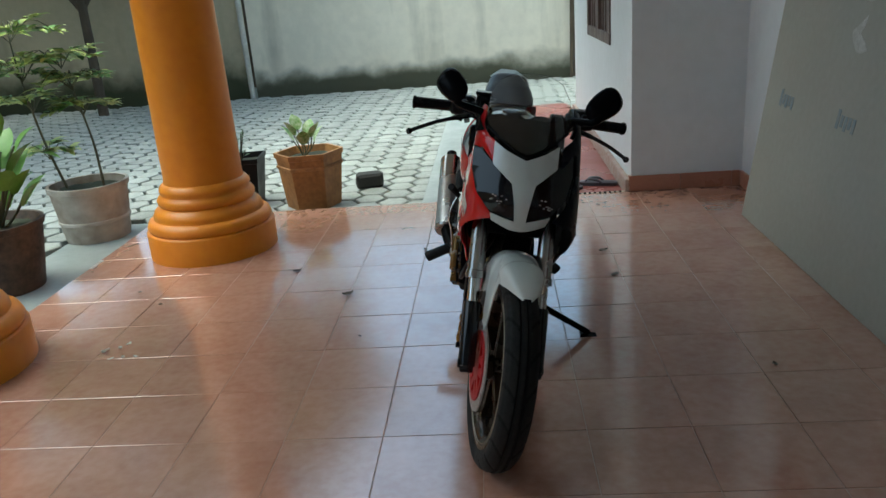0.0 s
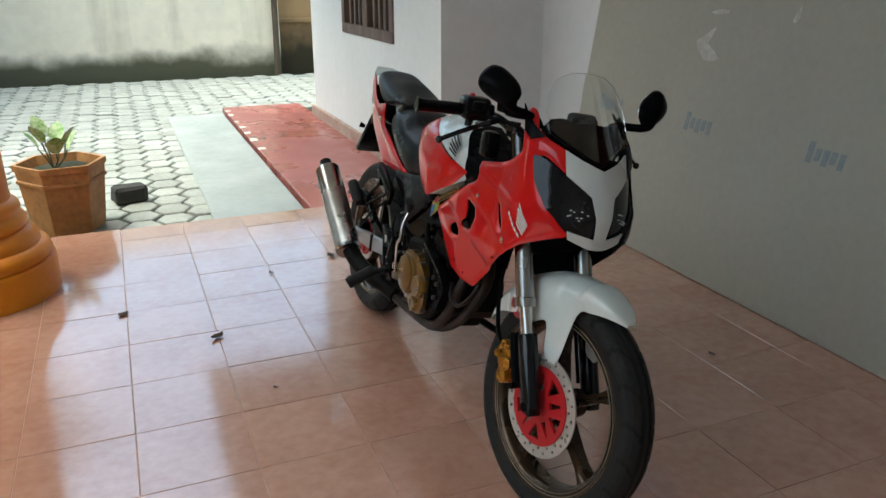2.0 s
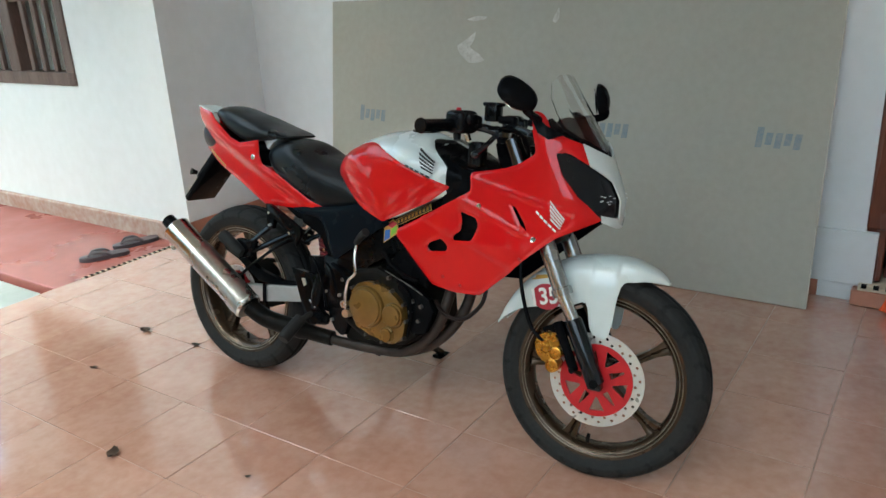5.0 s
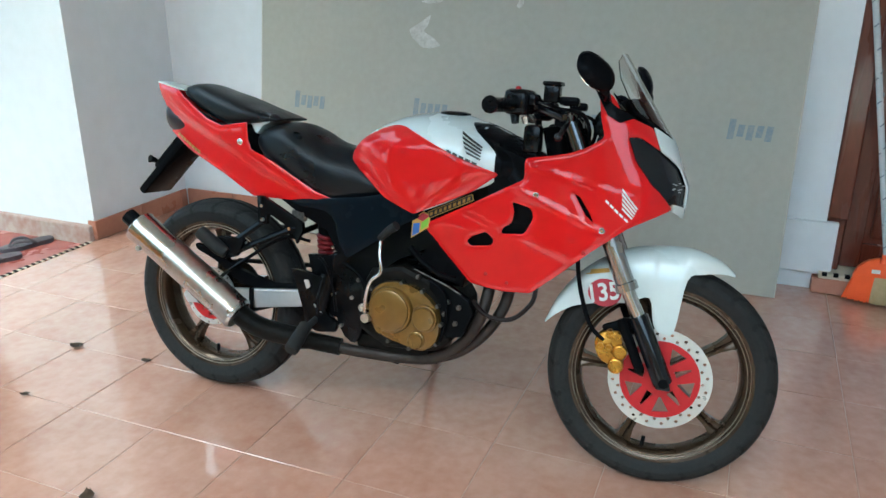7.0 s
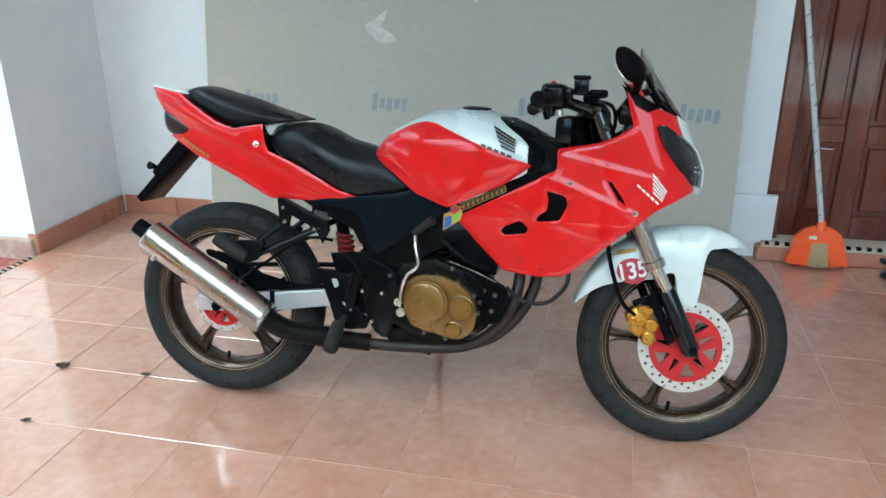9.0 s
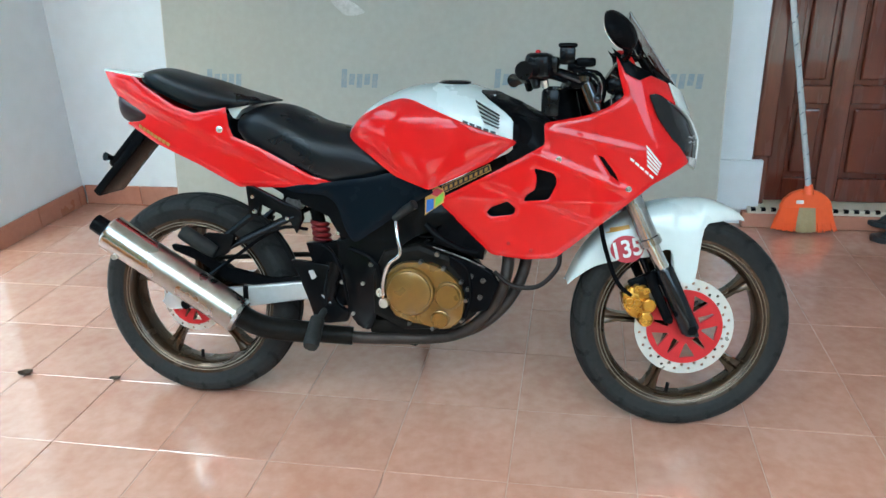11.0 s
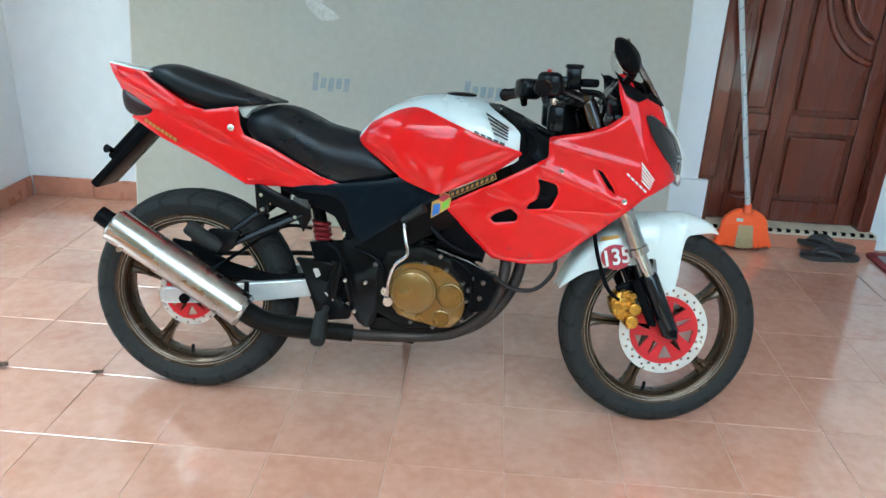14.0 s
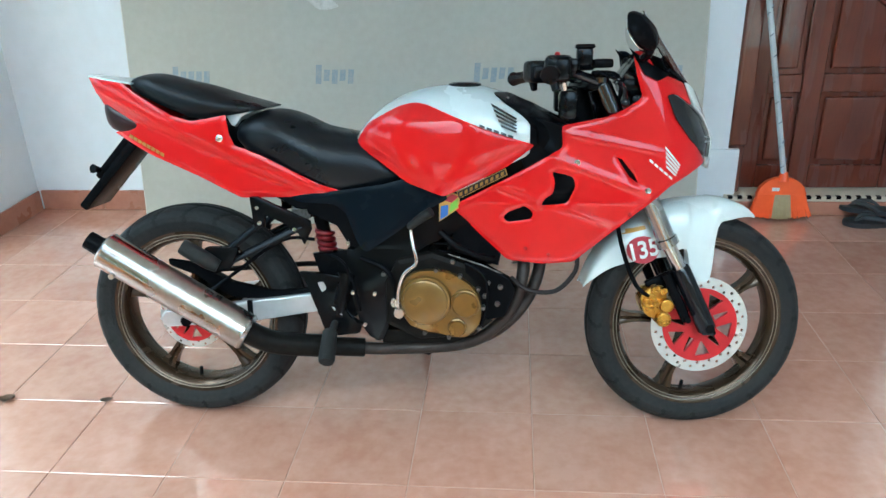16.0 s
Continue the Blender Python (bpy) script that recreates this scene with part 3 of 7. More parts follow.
    bp("valve", turn(bm), BLACK, rim)
    return rim


def brake_disc(name, yc, zc, x, r0, r1, holes, parent, turn, carrier_r):
    """A drilled steel ring on a red spider."""
    bm = bmesh.new()
    n = holes * 8
    # ring as an outline with round holes through it
    outer = [(yc + r1 * math.cos(2 * math.pi * k / n), zc + r1 * math.sin(2 * math.pi * k / n)) for k in range(n)]
    inner = [(yc + r0 * math.cos(2 * math.pi * k / 60), zc + r0 * math.sin(2 * math.pi * k / 60)) for k in range(60)]
    loops = [inner]
    rm = (r0 + r1) / 2
    for k in range(holes):
        a = 2 * math.pi * k / holes
        rr = rm + (0.006 if k % 2 else -0.005)
        loops.append([(yc + rr * math.cos(a) + 0.0042 * math.cos(2 * math.pi * j / 8), zc + rr * math.sin(a) + 0.0042 * math.sin(2 * math.pi * j / 8)) for j in range(8)])
    bm = sheet(outer, lambda a, b: Vector((x, a, b)), loops, step=10, thick=0.004)
    disc = bp(name, turn(bm), DISC_STEEL, parent, "drilled bare steel brake disc", smooth=False)
    loops = []
    for k in range(10):
        a = 2 * math.pi * (k + 0.3) / 10
        q0, q1, w0, w1 = (0.46, 0.87, 0.05, 0.245) if k % 2 else (0.42, 0.82, 0.215, 0.03)
        loops.append([(yc + q * carrier_r * math.cos(a + w), zc + q * carrier_r * math.sin(a + w)) for q, w in ((q0, -w0), (q1, -w1), (q1, w1), (q0, w0))])
    ring = [(yc + carrier_r * math.cos(2 * math.pi * k / 48), zc + carrier_r * math.sin(2 * math.pi * k / 48)) for k in range(48)]
    bm = sheet(ring, lambda a, b: Vector((x - 0.004, a, b)), loops, step=10, thick=0.008)
    bp("carrier", turn(bm), RED_PAINT, parent, "red painted disc carrier", smooth=False)
    return disc


FW, RW = (1.826, 0.276), (3.122, 0.288)
front_wheel = wheel("front_wheel", *FW, 0.276, 0.088, 0.219, 33, steered, "dark bronze five-spoke front rim")
rear_wheel = wheel("rear_wheel", *RW, 0.288, 0.115, 0.222, 20, lambda b: b, "dark bronze five-spoke rear rim")
brake_disc("front_disc", *FW, -0.062, 0.087, 0.122, 40, front_wheel, steered, 0.094)
brake_disc("rear_disc", *RW, -0.066, 0.066, 0.088, 30, rear_wheel, lambda b: b, 0.07)
bm = lathe(bmesh.new(), [(0.008, 0.04), (0.085, 0.042), (0.088, 0.046), (0.085, 0.05), (0.008, 0.052)], (0.02, *RW), "x", 40)
bp("sprocket", bm, DIRTY, rear_wheel, "oily rear sprocket")
bm = tubed([(0.068, 3.122, 0.374), (0.068, 2.85, 0.395), (0.068, 2.62, 0.40), (0.068, 2.60, 0.375), (0.068, 2.62, 0.35), (0.068, 2.85, 0.30), (0.068, 3.122, 0.203)], 0.008, 6)
bp("chain", bm, DIRTY, label="dark oily drive chain")

# front fork, fender and brake
fork_low, fork_mid, fork_ring, fork_top = Vector((0, 1.816, 0.268)), Vector((0, 1.894, 0.430)), Vector((0, 1.924, 0.487)), Vector((0, 2.098, 0.868))
for s in (-1, 1):
    off = Vector((s * 0.094, 0, 0))
    bm = tubed([off + fork_low + (fork_mid - fork_low) * 0.03, off + fork_low + (fork_mid - fork_low) * 0.045, off + fork_low + (fork_mid - fork_low) * 0.2, off + fork_mid * 0.97 + fork_low * 0.03, off + fork_mid], [0.021, 0.0235, 0.0235, 0.0235, 0.021], 18)
    lo, hi = sorted((s * 0.076, s * 0.112))
    prism(bm, rounded([(1.800, 0.262), (1.836, 0.262), (1.842, 0.300), (1.812, 0.300)], 0.006, 2), "x", lo, hi, bevel=0.003)
    leg = bp("fork_leg", steered(bm), BLACK_GLOSS, label="black lower fork leg")
    bm = tubed([off + fork_mid, off + fork_ring], 0.0165, 18)
    bp("inner_tube", steered(bm), CHROME, leg, "chromed inner fork tube")
    bm = tubed([off + fork_ring, off + fork_ring + (fork_top - fork_ring) * 0.045, off + fork_ring + (fork_top - fork_ring) * 0.05, off + fork_top], [0.027, 0.027, 0.0225, 0.0215], 18)
    bp("outer_tube", steered(bm), FORK_STEEL, leg, "bright steel upper fork tube")
    # Sleeve added round the upper tube; its dark colour stands for dark reflections.
    axis = fork_top - fork_ring
    bm = tubed([off + fork_ring + axis * 0.70, off + fork_ring + axis * 0.705, off + fork_top - axis * 0.004], [0.021, 0.0238, 0.0238], 20)
    bp("fork_sleeve", steered(bm), DARK_STEEL, leg, "dark sleeve added for the fork tube's dark reflections")
    bm = lathe(bmesh.new(), [(0.0, 0), (0.012, 0), (0.012, 0.010), (0.0, 0.012)], (s * 0.112 - 0.006, 1.820, 0.280), "x", 6)
    bp("axle_nut", steered(bm), BLACK, leg)
    bm = tubed([off + Vector((s * 0.008, 1.875, 0.300)), off + Vector((s * 0.008, 1.930, 0.418))], [0.012, 0.013], 12)
    lathe(bm, [(0.0, -0.008), (0.008, -0.008), (0.008, 0.008), (0.0, 0.008)], (s * 0.114, 1.877, 0.305), "x", 8)
    bp("caliper_bracket", steered(bm), BLACK, leg)
bm = bmesh.new()
box(bm, -0.12, 0.12, 2.01, 2.075, 0.685, 0.725, bevel=0.01, seg=2)
box(bm, -0.09, 0.09, 1.965, 2.07, 0.60, 0.70, bevel=0.02, seg=2)
bp("lower_clamp", steered(bm), BLACK)
bm = boxed(-0.115, 0.115, 2.075, 2.135, 0.852, 0.878, bevel=0.01, seg=2)
bp("upper_clamp", steered(bm), BLACK)

FENDER_PROF = [(0, 1.0), (0.3, 1.0), (0.6, 0.97), (0.8, 0.86), (0.92, 0.66), (0.98, 0.38), (1.0, 0.0)]
fender_rows = [(1.680, 0.536, 0.543, 0.012), (1.71, 0.542, 0.568, 0.034), (1.755, 0.538, 0.587, 0.050), (1.79, 0.52, 0.594, 0.058), (1.806, 0.40, 0.594, 0.064), (1.83, 0.388, 0.594, 0.066),
               (1.855, 0.405, 0.592, 0.067), (1.872, 0.470, 0.590, 0.067), (1.92, 0.452, 0.581, 0.066), (1.96, 0.448, 0.563, 0.064), (2.00, 0.440, 0.541, 0.061), (2.05, 0.425, 0.497, 0.056), (2.09, 0.398, 0.440, 0.048), (2.116, 0.372, 0.378, 0.035)]
bm = loft(fender_rows, FENDER_PROF, 4, open_below=True)
bmesh.ops.recalc_face_normals(bm, faces=bm.faces)
bmesh.ops.solidify(bm, geom=bm.faces[:], thickness=0.003)
fender = bp("front_fender", steered(bm), WHITE, label="white lacquered front mudguard")


def fender_x(y, z):
    zb, zt, w = (float(np.interp(y, [r[0] for r in fender_rows], [r[k] for r in fender_rows])) for k in (1, 2, 3))
    v = min(max((z - zb) / max(zt - zb, 1e-4), 0), 1)
    return w * float(np.interp(v, [p[0] for p in FENDER_PROF], [p[1] for p in FENDER_PROF]))


circle = [(1.977 + 0.040 * math.cos(2 * math.pi * k / 20), 0.470 + 0.034 * math.sin(2 * math.pi * k / 20)) for k in range(20)]
bm = sheet(circle, lambda a, b: Vector((-fender_x(a, b) - 0.004, a, b)), step=0.015, thick=0.0012)
bp("race_sticker", steered(bm), STICKER_RED, fender, "round red race number sticker")
bm = sheet([(2.027, 0.507), (1.970, 0.521), (1.973, 0.530), (2.024, 0.518)], lambda a, b: Vector((-fender_x(a, b) - 0.004, a, b)), step=0.015, thick=0.0012)
bp("gold_strip", steered(bm), STICKER_GOLD, fender)
digits = bpy.data.curves.new("race_number", "FONT")
digits.body, digits.size, digits.align_x, digits.align_y, digits.extrude, digits.offset = "135", 0.060, "CENTER", "CENTER", 0.0006, 0.0012
text_ob = new("race_number", digits)
bpy.context.view_layer.update()
me = bpy.data.meshes.new_from_object(text_ob.evaluated_get(bpy.context.evaluated_depsgraph_get()))
bpy.data.objects.remove(text_ob)
bm = bmesh.new()
bm.from_mesh(me)
bmesh.ops.transform(bm, matrix=Matrix.Translation((-0.079, 1.980, 0.471)) @ Matrix.Rotation(radians(-14), 4, "X") @ Matrix.Rotation(radians(-90), 4, "Z") @ Matrix.Rotation(radians(90), 4, "X") @ Matrix.Scale(0.88, 4, (1, 0, 0)), verts=bm.verts)
bp("race_number", steered(bm), STICKER_WHITE, fender, "white race number 135", smooth=False)

bm = prism(bmesh.new(), rounded([(1.988, 0.362), (1.966, 0.384), (1.930, 0.386), (1.920, 0.352), (1.934, 0.318), (1.948, 0.300), (1.972, 0.312), (1.984, 0.336)], 0.008, 3), "x", -0.094, -0.045, bevel=0.005)
caliper = bp("front_caliper", steered(bm), CALIPER_GOLD, label="gold anodised brake caliper")
for (y, z, r) in ((1.926, 0.338, 0.0175), (1.932, 0.304, 0.0185)):
    bm = lathe(bmesh.new(), [(0.0, -0.010), (r * 0.74, -0.010), (r * 0.80, -0.013), (r * 0.92, -0.012), (r, -0.008), (r, 0.03), (0.0, 0.03)], (-0.100, y, z), "x", 22)
    bp("piston_housing", steered(bm), CALIPER_GOLD, caliper)
for (y, z, r) in ((1.953, 0.378, 0.0105), (1.934, 0.374, 0.009), (1.972, 0.346, 0.009), (1.952, 0.344, 0.008)):
    bm = lathe(bmesh.new(), [(0.0, -0.004), (r * 0.4, -0.004), (r * 0.45, -0.010), (r, -0.010), (r, 0.02), (0.0, 0.02)], (-0.098, y, z), "x", 10)
    bp("caliper_bolt", steered(bm), CALIPER_GOLD, caliper)
bm = prism(bmesh.new(), rounded([(1.976, 0.392), (1.898, 0.425), (1.880, 0.405), (1.905, 0.380), (1.962, 0.372)], 0.008, 2), "x", -0.086, -0.066, bevel=0.003)
bp("caliper_hanger", steered(bm), BLACK, caliper, "black caliper hanger")
bm = tubed(bend([(-0.090, 1.966, 0.360), (-0.094, 1.998, 0.387), (-0.093, 2.024, 0.445), (-0.088, 2.044, 0.52), (-0.07, 2.055, 0.62), (-0.06, 2.07, 0.70)]), 0.0055, 8)
bp("brake_hose", steered(bm), BLACK, label="black front brake hose")

# fairing: one moulded surface, cut into side panels, nose and headlights
CX = 0.014


def nose_y(z):
    return 1.812 + (0.42 * (z - 0.74) if z > 0.74 else 1.0 * (0.74 - z) ** 2) + 0.5 * max(0.0, z - 0.88)


def soft_plus(h, k):
    """Zero below 0 and h above it, rounded over a width k."""
    return h if h > 20 * k else k * math.log1p(math.exp(max(h / k, -40)))


def fair_w(y, z):
    front = math.sqrt(max(y - nose_y(z), 0.0004) / 4.4)
    over, seam = z - (0.767 - (2.17 - y) * 0.21), z - (0.696 - (2.137 - y) * 0.381)
    side = 0.151 + 0.12 * min(max(2.06 - y, 0.0), 0.11) - 0.13 * soft_plus(seam, 0.003) + 0.07 * soft_plus(over, 0.003) - 0.002 / (1 + math.exp(-max(-0.3, min(0.3, seam)) * 700))
    side += 0.0035 * math.exp(-(over / 0.007) ** 2) + 0.0025 * math.exp(-((seam + 0.006) / 0.006) ** 2)
    side -= 0.16 * max(0.0, 0.6 - z) + 0.10 * max(0.0, y - 2.25) + 0.006 / (1 + math.exp((z - (0.60 - (2.2 - y) * 0.35)) * 300))
    return (front ** -6 + side ** -6) ** (-1 / 6)


SIDE_OUTLINE = [(2.176, 0.783), (2.12, 0.793), (2.076, 0.802), (2.035, 0.818), (1.996, 0.845), (2.010, 0.891), (2.021, 0.947), (2.0, 0.946), (1.983, 0.932), (1.970, 0.907), (1.938, 0.890), (1.897, 0.873),
                (1.874, 0.821), (1.915, 0.848), (1.934, 0.852), (1.916, 0.797), (1.876, 0.745), (1.850, 0.711), (1.835, 0.690), (1.924, 0.643), (2.005, 0.576), (2.062, 0.523), (2.141, 0.455), (2.215, 0.449), (2.299, 0.458),
                (2.36, 0.517), (2.424, 0.582), (2.425, 0.596), (2.3, 0.662), (2.173, 0.733)]
HOLE_BIG = [(2.197, 0.679), (2.148, 0.667), (2.141, 0.645), (2.160, 0.604), (2.221, 0.597), (2.213, 0.615), (2.193, 0.626), (2.189, 0.655)]
HOLE_SMALL = [(2.310, 0.566), (2.298, 0.580), (2.258, 0.597), (2.238, 0.580), (2.242, 0.564), (2.298, 0.555)]
SLIT = [(2.050, 0.711), (2.037, 0.706), (2.008, 0.668), (2.000, 0.651), (2.020, 0.666)]


def on_side(s, lift=0.0):
    return lambda a, b: Vector((CX + s * (fair_w(a, b) + lift), a, b))


def on_front(lift=0.0):
    return lambda a, b: Vector((a, nose_y(b) + 4.4 * (a - CX) ** 2 - lift, b))


bm = sheet(rounded(SIDE_OUTLINE, 0.008, 2), on_side(-1), [rounded(HOLE_BIG, 0.008, 2), rounded(HOLE_SMALL, 0.006, 2), SLIT], step=0.006, thick=0.004, roll=0.004)
fairing = bp("side_fairing", bm, RED, label="glossy red side fairing with two vents", sharp=50)
bm = sheet(rounded(SIDE_OUTLINE, 0.008, 2), on_side(1, 0.016), [rounded(HOLE_BIG, 0.008, 2), rounded(HOLE_SMALL, 0.006, 2)], thick=0.004, roll=0.004)
bp("side_fairing", bm, NAVY, label="dark side fairing on the wall side", sharp=50)
bm = sheet([(2.09, 0.76), (1.98, 0.74), (1.96, 0.66), (2.06, 0.56), (2.14, 0.50), (2.29, 0.50), (2.37, 0.56), (2.30, 0.63), (2.17, 0.70)], on_side(-1, -0.022), thick=0.002)
bp("inner_fairing", bm, BLACK, label="black inner fairing liner")
half = [(-0.066, 0.873), (-0.034, 0.856), (CX, 0.838)]
NOSE = half + [(2 * CX - a, b) for a, b in reversed(half[:-1])]
low = [(0.078, 0.681), (0.035, 0.668), (CX, 0.666), (-0.010, 0.668), (-0.056, 0.685), (-0.060, 0.703), (0.000, 0.691), (-0.005, 0.735), (-0.015, 0.782), (-0.066, 0.820)]
stem_far = [(2 * CX - a, b) for a, b in reversed(low[5:])]
NOSE = NOSE + stem_far + [(a, b) for a, b in low]
bm = sheet(NOSE, on_front(), step=0.018, thick=0.004)
bp("nose_panel", bm, WHITE, label="white nose panel between the headlights")
LAMP = [(-0.119, 0.851), (-0.102, 0.848), (-0.066, 0.820), (-0.016, 0.782), (-0.005, 0.735), (0.000, 0.693), (-0.066, 0.706), (-0.103, 0.744), (-0.119, 0.797)]
LENS = material("smoked_headlight", (0.006, 0.007, 0.009), 0.07, second=(0.012, 0.012, 0.014), scale=25, fine=120, amount=0.5, bump=0.01, coat=0.4, spec=0.15)
for s in (0, 1):
    bm = sheet(rounded(LAMP, 0.006, 2), on_front(-0.005), step=0.018, thick=0.003)
    if s:
        mirror_x(bm, CX)
    lamp = bp("headlight", bm, LENS, label="smoked black headlight lens")
    bm = bmesh.new()
    for k in range(9):
        a, b = -0.045 - 0.02 * random.random() + (0.02 if k % 2 else 0), 0.722 + 0.03 * random.random()
        q = on_front(0.0)(a, b)
        lathe(bm, [(0.0, 0), (0.003, 0), (0.003, 0.002), (0, 0.002)], (q.x, q.y - 0.001, q.z), "z", 6)
    if s:
        mirror_x(bm, CX)
    bp("reflector", bm, ALLOY, lamp, "bright reflector facets")
for (y, z) in ((2.139, 0.700), (1.977, 0.635), (2.255, 0.490), (2.20, 0.474), (2.015, 0.578)):
    q = on_side(-1)(y, z)
    r = 0.007 if z > 0.6 else 0.0045
    bm = lathe(bmesh.new(), [(0.0, -0.004), (r * 0.55, -0.004), (r * 0.6, -0.0015), (r, -0.003), (r, 0.002), (0.0, 0.002)], q, "x", 14)
    bp("fairing_screw", bm, CHROME if z > 0.6 else RED_PAINT, fairing)


# flat emblem: a fan of feathers over a bar
def emblem(place, cx, cz, size, mat, parent, name, lean=0.0):
    cs, sn = math.cos(lean), math.sin(lean)

    def turnp(a, b):
        return (cx - (a * cs - b * sn) * size, cz + (a * sn + b * cs) * size)
    bm = bmesh.new()
    for k in range(5):
        quad = [turnp(0.09 * k, 1.0 - 0.19 * k), turnp(0.045 + 0.09 * k, 0.895 - 0.19 * k), turnp(0.96, 0.385 - 0.12 * k), turnp(1.0, 0.44 - 0.12 * k)]
        piece = sheet(quad, place, step=0.02, thick=0.0008)
        tmp = bpy.data.meshes.new("tmp")
        piece.to_mesh(tmp)
        piece.free()
        bm.from_mesh(tmp)
        bpy.data.meshes.remove(tmp)
    for k in range(5):
        q0, q1 = -0.42 + k * 0.27, -0.22 + k * 0.27
        quad = [turnp(q0, 0.10 - 0.36 * q0), turnp(q1, 0.10 - 0.36 * q1), turnp(q1, 0.005 - 0.36 * q1), turnp(q0, 0.005 - 0.36 * q0)]
        piece = sheet(quad, place, step=0.02, thick=0.0008)
        tmp = bpy.data.meshes.new("tmp")
        piece.to_mesh(tmp)
        piece.free()
        bm.from_mesh(tmp)
        bpy.data.meshes.remove(tmp)
    return bp(name, bm, mat, parent, smooth=False)


emblem(on_side(-1, 0.0035), 1.960, 0.688, 0.051, STICKER_WHITE, fairing, "wing_emblem", radians(-20))

# windscreen, dash, mirrors


def on_screen(a, b):
    return Vector((a, 1.862 + 0.66 * (b - 0.848) + 3.2 * (a - CX) ** 2, b))


scr = [(-0.088, 0.905), (-0.092, 0.94), (-0.086, 0.98), (-0.064, 1.016), (-0.030, 1.034), (CX, 1.038)]
scr = scr + [(2 * CX - a, b) for a, b in reversed(scr[:-1])]
base = [(-0.088, 0.905), (-0.058, 0.884), (-0.02, 0.862), (CX, 0.848)]
base = [(2 * CX - a, b) for a, b in base[:-1]] + [(a, b) for a, b in reversed(base)]
bm = sheet(scr + base[1:-1], on_screen, step=0.02, thick=0.003)
screen_ob = bp("windscreen", bm, SCREEN, label="clear bubble windscreen")
cowl = [(-0.086, 0.906), (-0.084, 0.928), (-0.055, 0.934), (-0.03, 0.926), (CX, 0.930)]
cowl = cowl + [(2 * CX - a, b) for a, b in reversed(cowl[:-1])]
bm = sheet(cowl + base[1:-1], lambda a, b: on_screen(a, b) + Vector((0, 0.012, 0)), step=0.02, thick=0.003)
bp("screen_cowl", bm, BLACK, label="black cowl behind the foot of the windscreen")
bm = tubed([on_screen(a, b) + Vector((0, 0.002, -0.002)) for a, b in base], 0.0045, 8)
bp("screen_trim", bm, BLACK, screen_ob)
for s in (-1, 1):
    bm = sheet([(2.030, 0.952), (1.975, 0.912), (1.935, 0.892), (1.965, 0.880), (1.995, 0.895)], on_side(s, 0.004), thick=0.003)
    bp("screen_bracket", bm, BLACK, label="black trim under the windscreen")
bm = bmesh.new()
box(bm, -0.095, 0.12, 1.925, 2.02, 0.80, 0.852, bevel=0.015, seg=2)
box(bm, -0.06, 0.085, 1.965, 2.035, 0.845, 0.888, bevel=0.014, seg=2)
dash = bp("dash", bm, CONTROL, label="black instrument dash")
for x in (-0.022, 0.05):
    bm = lathe(bmesh.new(), [(0.0, -0.02), (0.034, -0.02), (0.036, 0.012), (0.030, 0.014), (0.0, 0.012)], (0, 0, 0), "z", 24)
    bmesh.ops.transform(bm, matrix=Matrix.Translation((x, 2.015, 0.893)) @ Matrix.Rotation(radians(-55), 4, "X"), verts=bm.verts)
    bp("gauge", bm, BLACK_GLOSS, dash, "round dial in a black rim")
for s, cx, cy, cz in ((-1, -0.190, 2.018, 0.984), (1, 0.201, 1.970, 0.977)):
    shape = Matrix.Translation((cx, cy, cz)) @ Matrix.Rotation(radians(-38 * s), 4, "Y") @ Matrix.Rotation(radians(20 if s > 0 else -40), 4, "Z")
    bm = bmesh.new()
    bmesh.ops.create_uvsphere(bm, u_segments=28, v_segments=16, radius=1.0)
    for v in bm.verts:
        x, y, z = v.co
        k = (abs(x) ** 2.6 + abs(z) ** 2.6) ** (1 / 2.6) / max((x * x + z * z) ** 0.5, 1e-5)
        squash = 1 + 0.12 * x * s
        v.co = Vector((x / max(k, 0.2) * 0.053, (y if y < 0 else y * 0.3) * 0.028, z / max(k, 0.2) * 0.036 * squash))
    bmesh.ops.transform(bm, matrix=shape, verts=bm.verts)
    mirror = bp("rear_mirror", bm, BLACK, label="black oval rear-view mirror on the fairing")
    bm = lathe(bmesh.new(), [(0.0, 0.0), (0.92, 0.0), (0.94, 0.05), (0.0, 0.06)], (0, 0, 0), "z", 28)
    bmesh.ops.transform(bm, matrix=shape @ Matrix.Translation((0, 0.0085, 0)) @ Matrix.Diagonal((0.045, 0.03, 0.036, 1)) @ Matrix.Rotation(radians(-90), 4, "X"), verts=bm.verts)
    bp("mirror_glass", bm, MIRROR, mirror)
    bm = tubed(bend([(CX + s * 0.098, 1.995, 0.900), (CX + s * 0.118, 2.0, 0.925), (cx - s * 0.025, cy - 0.022, cz - 0.042), (cx, cy - 0.015, cz - 0.015)], 5), [0.013] * 5 + [0.010] * 6 + [0.012] * 5, 10)
    bp("mirror_stalk", bm, BLACK, mirror)

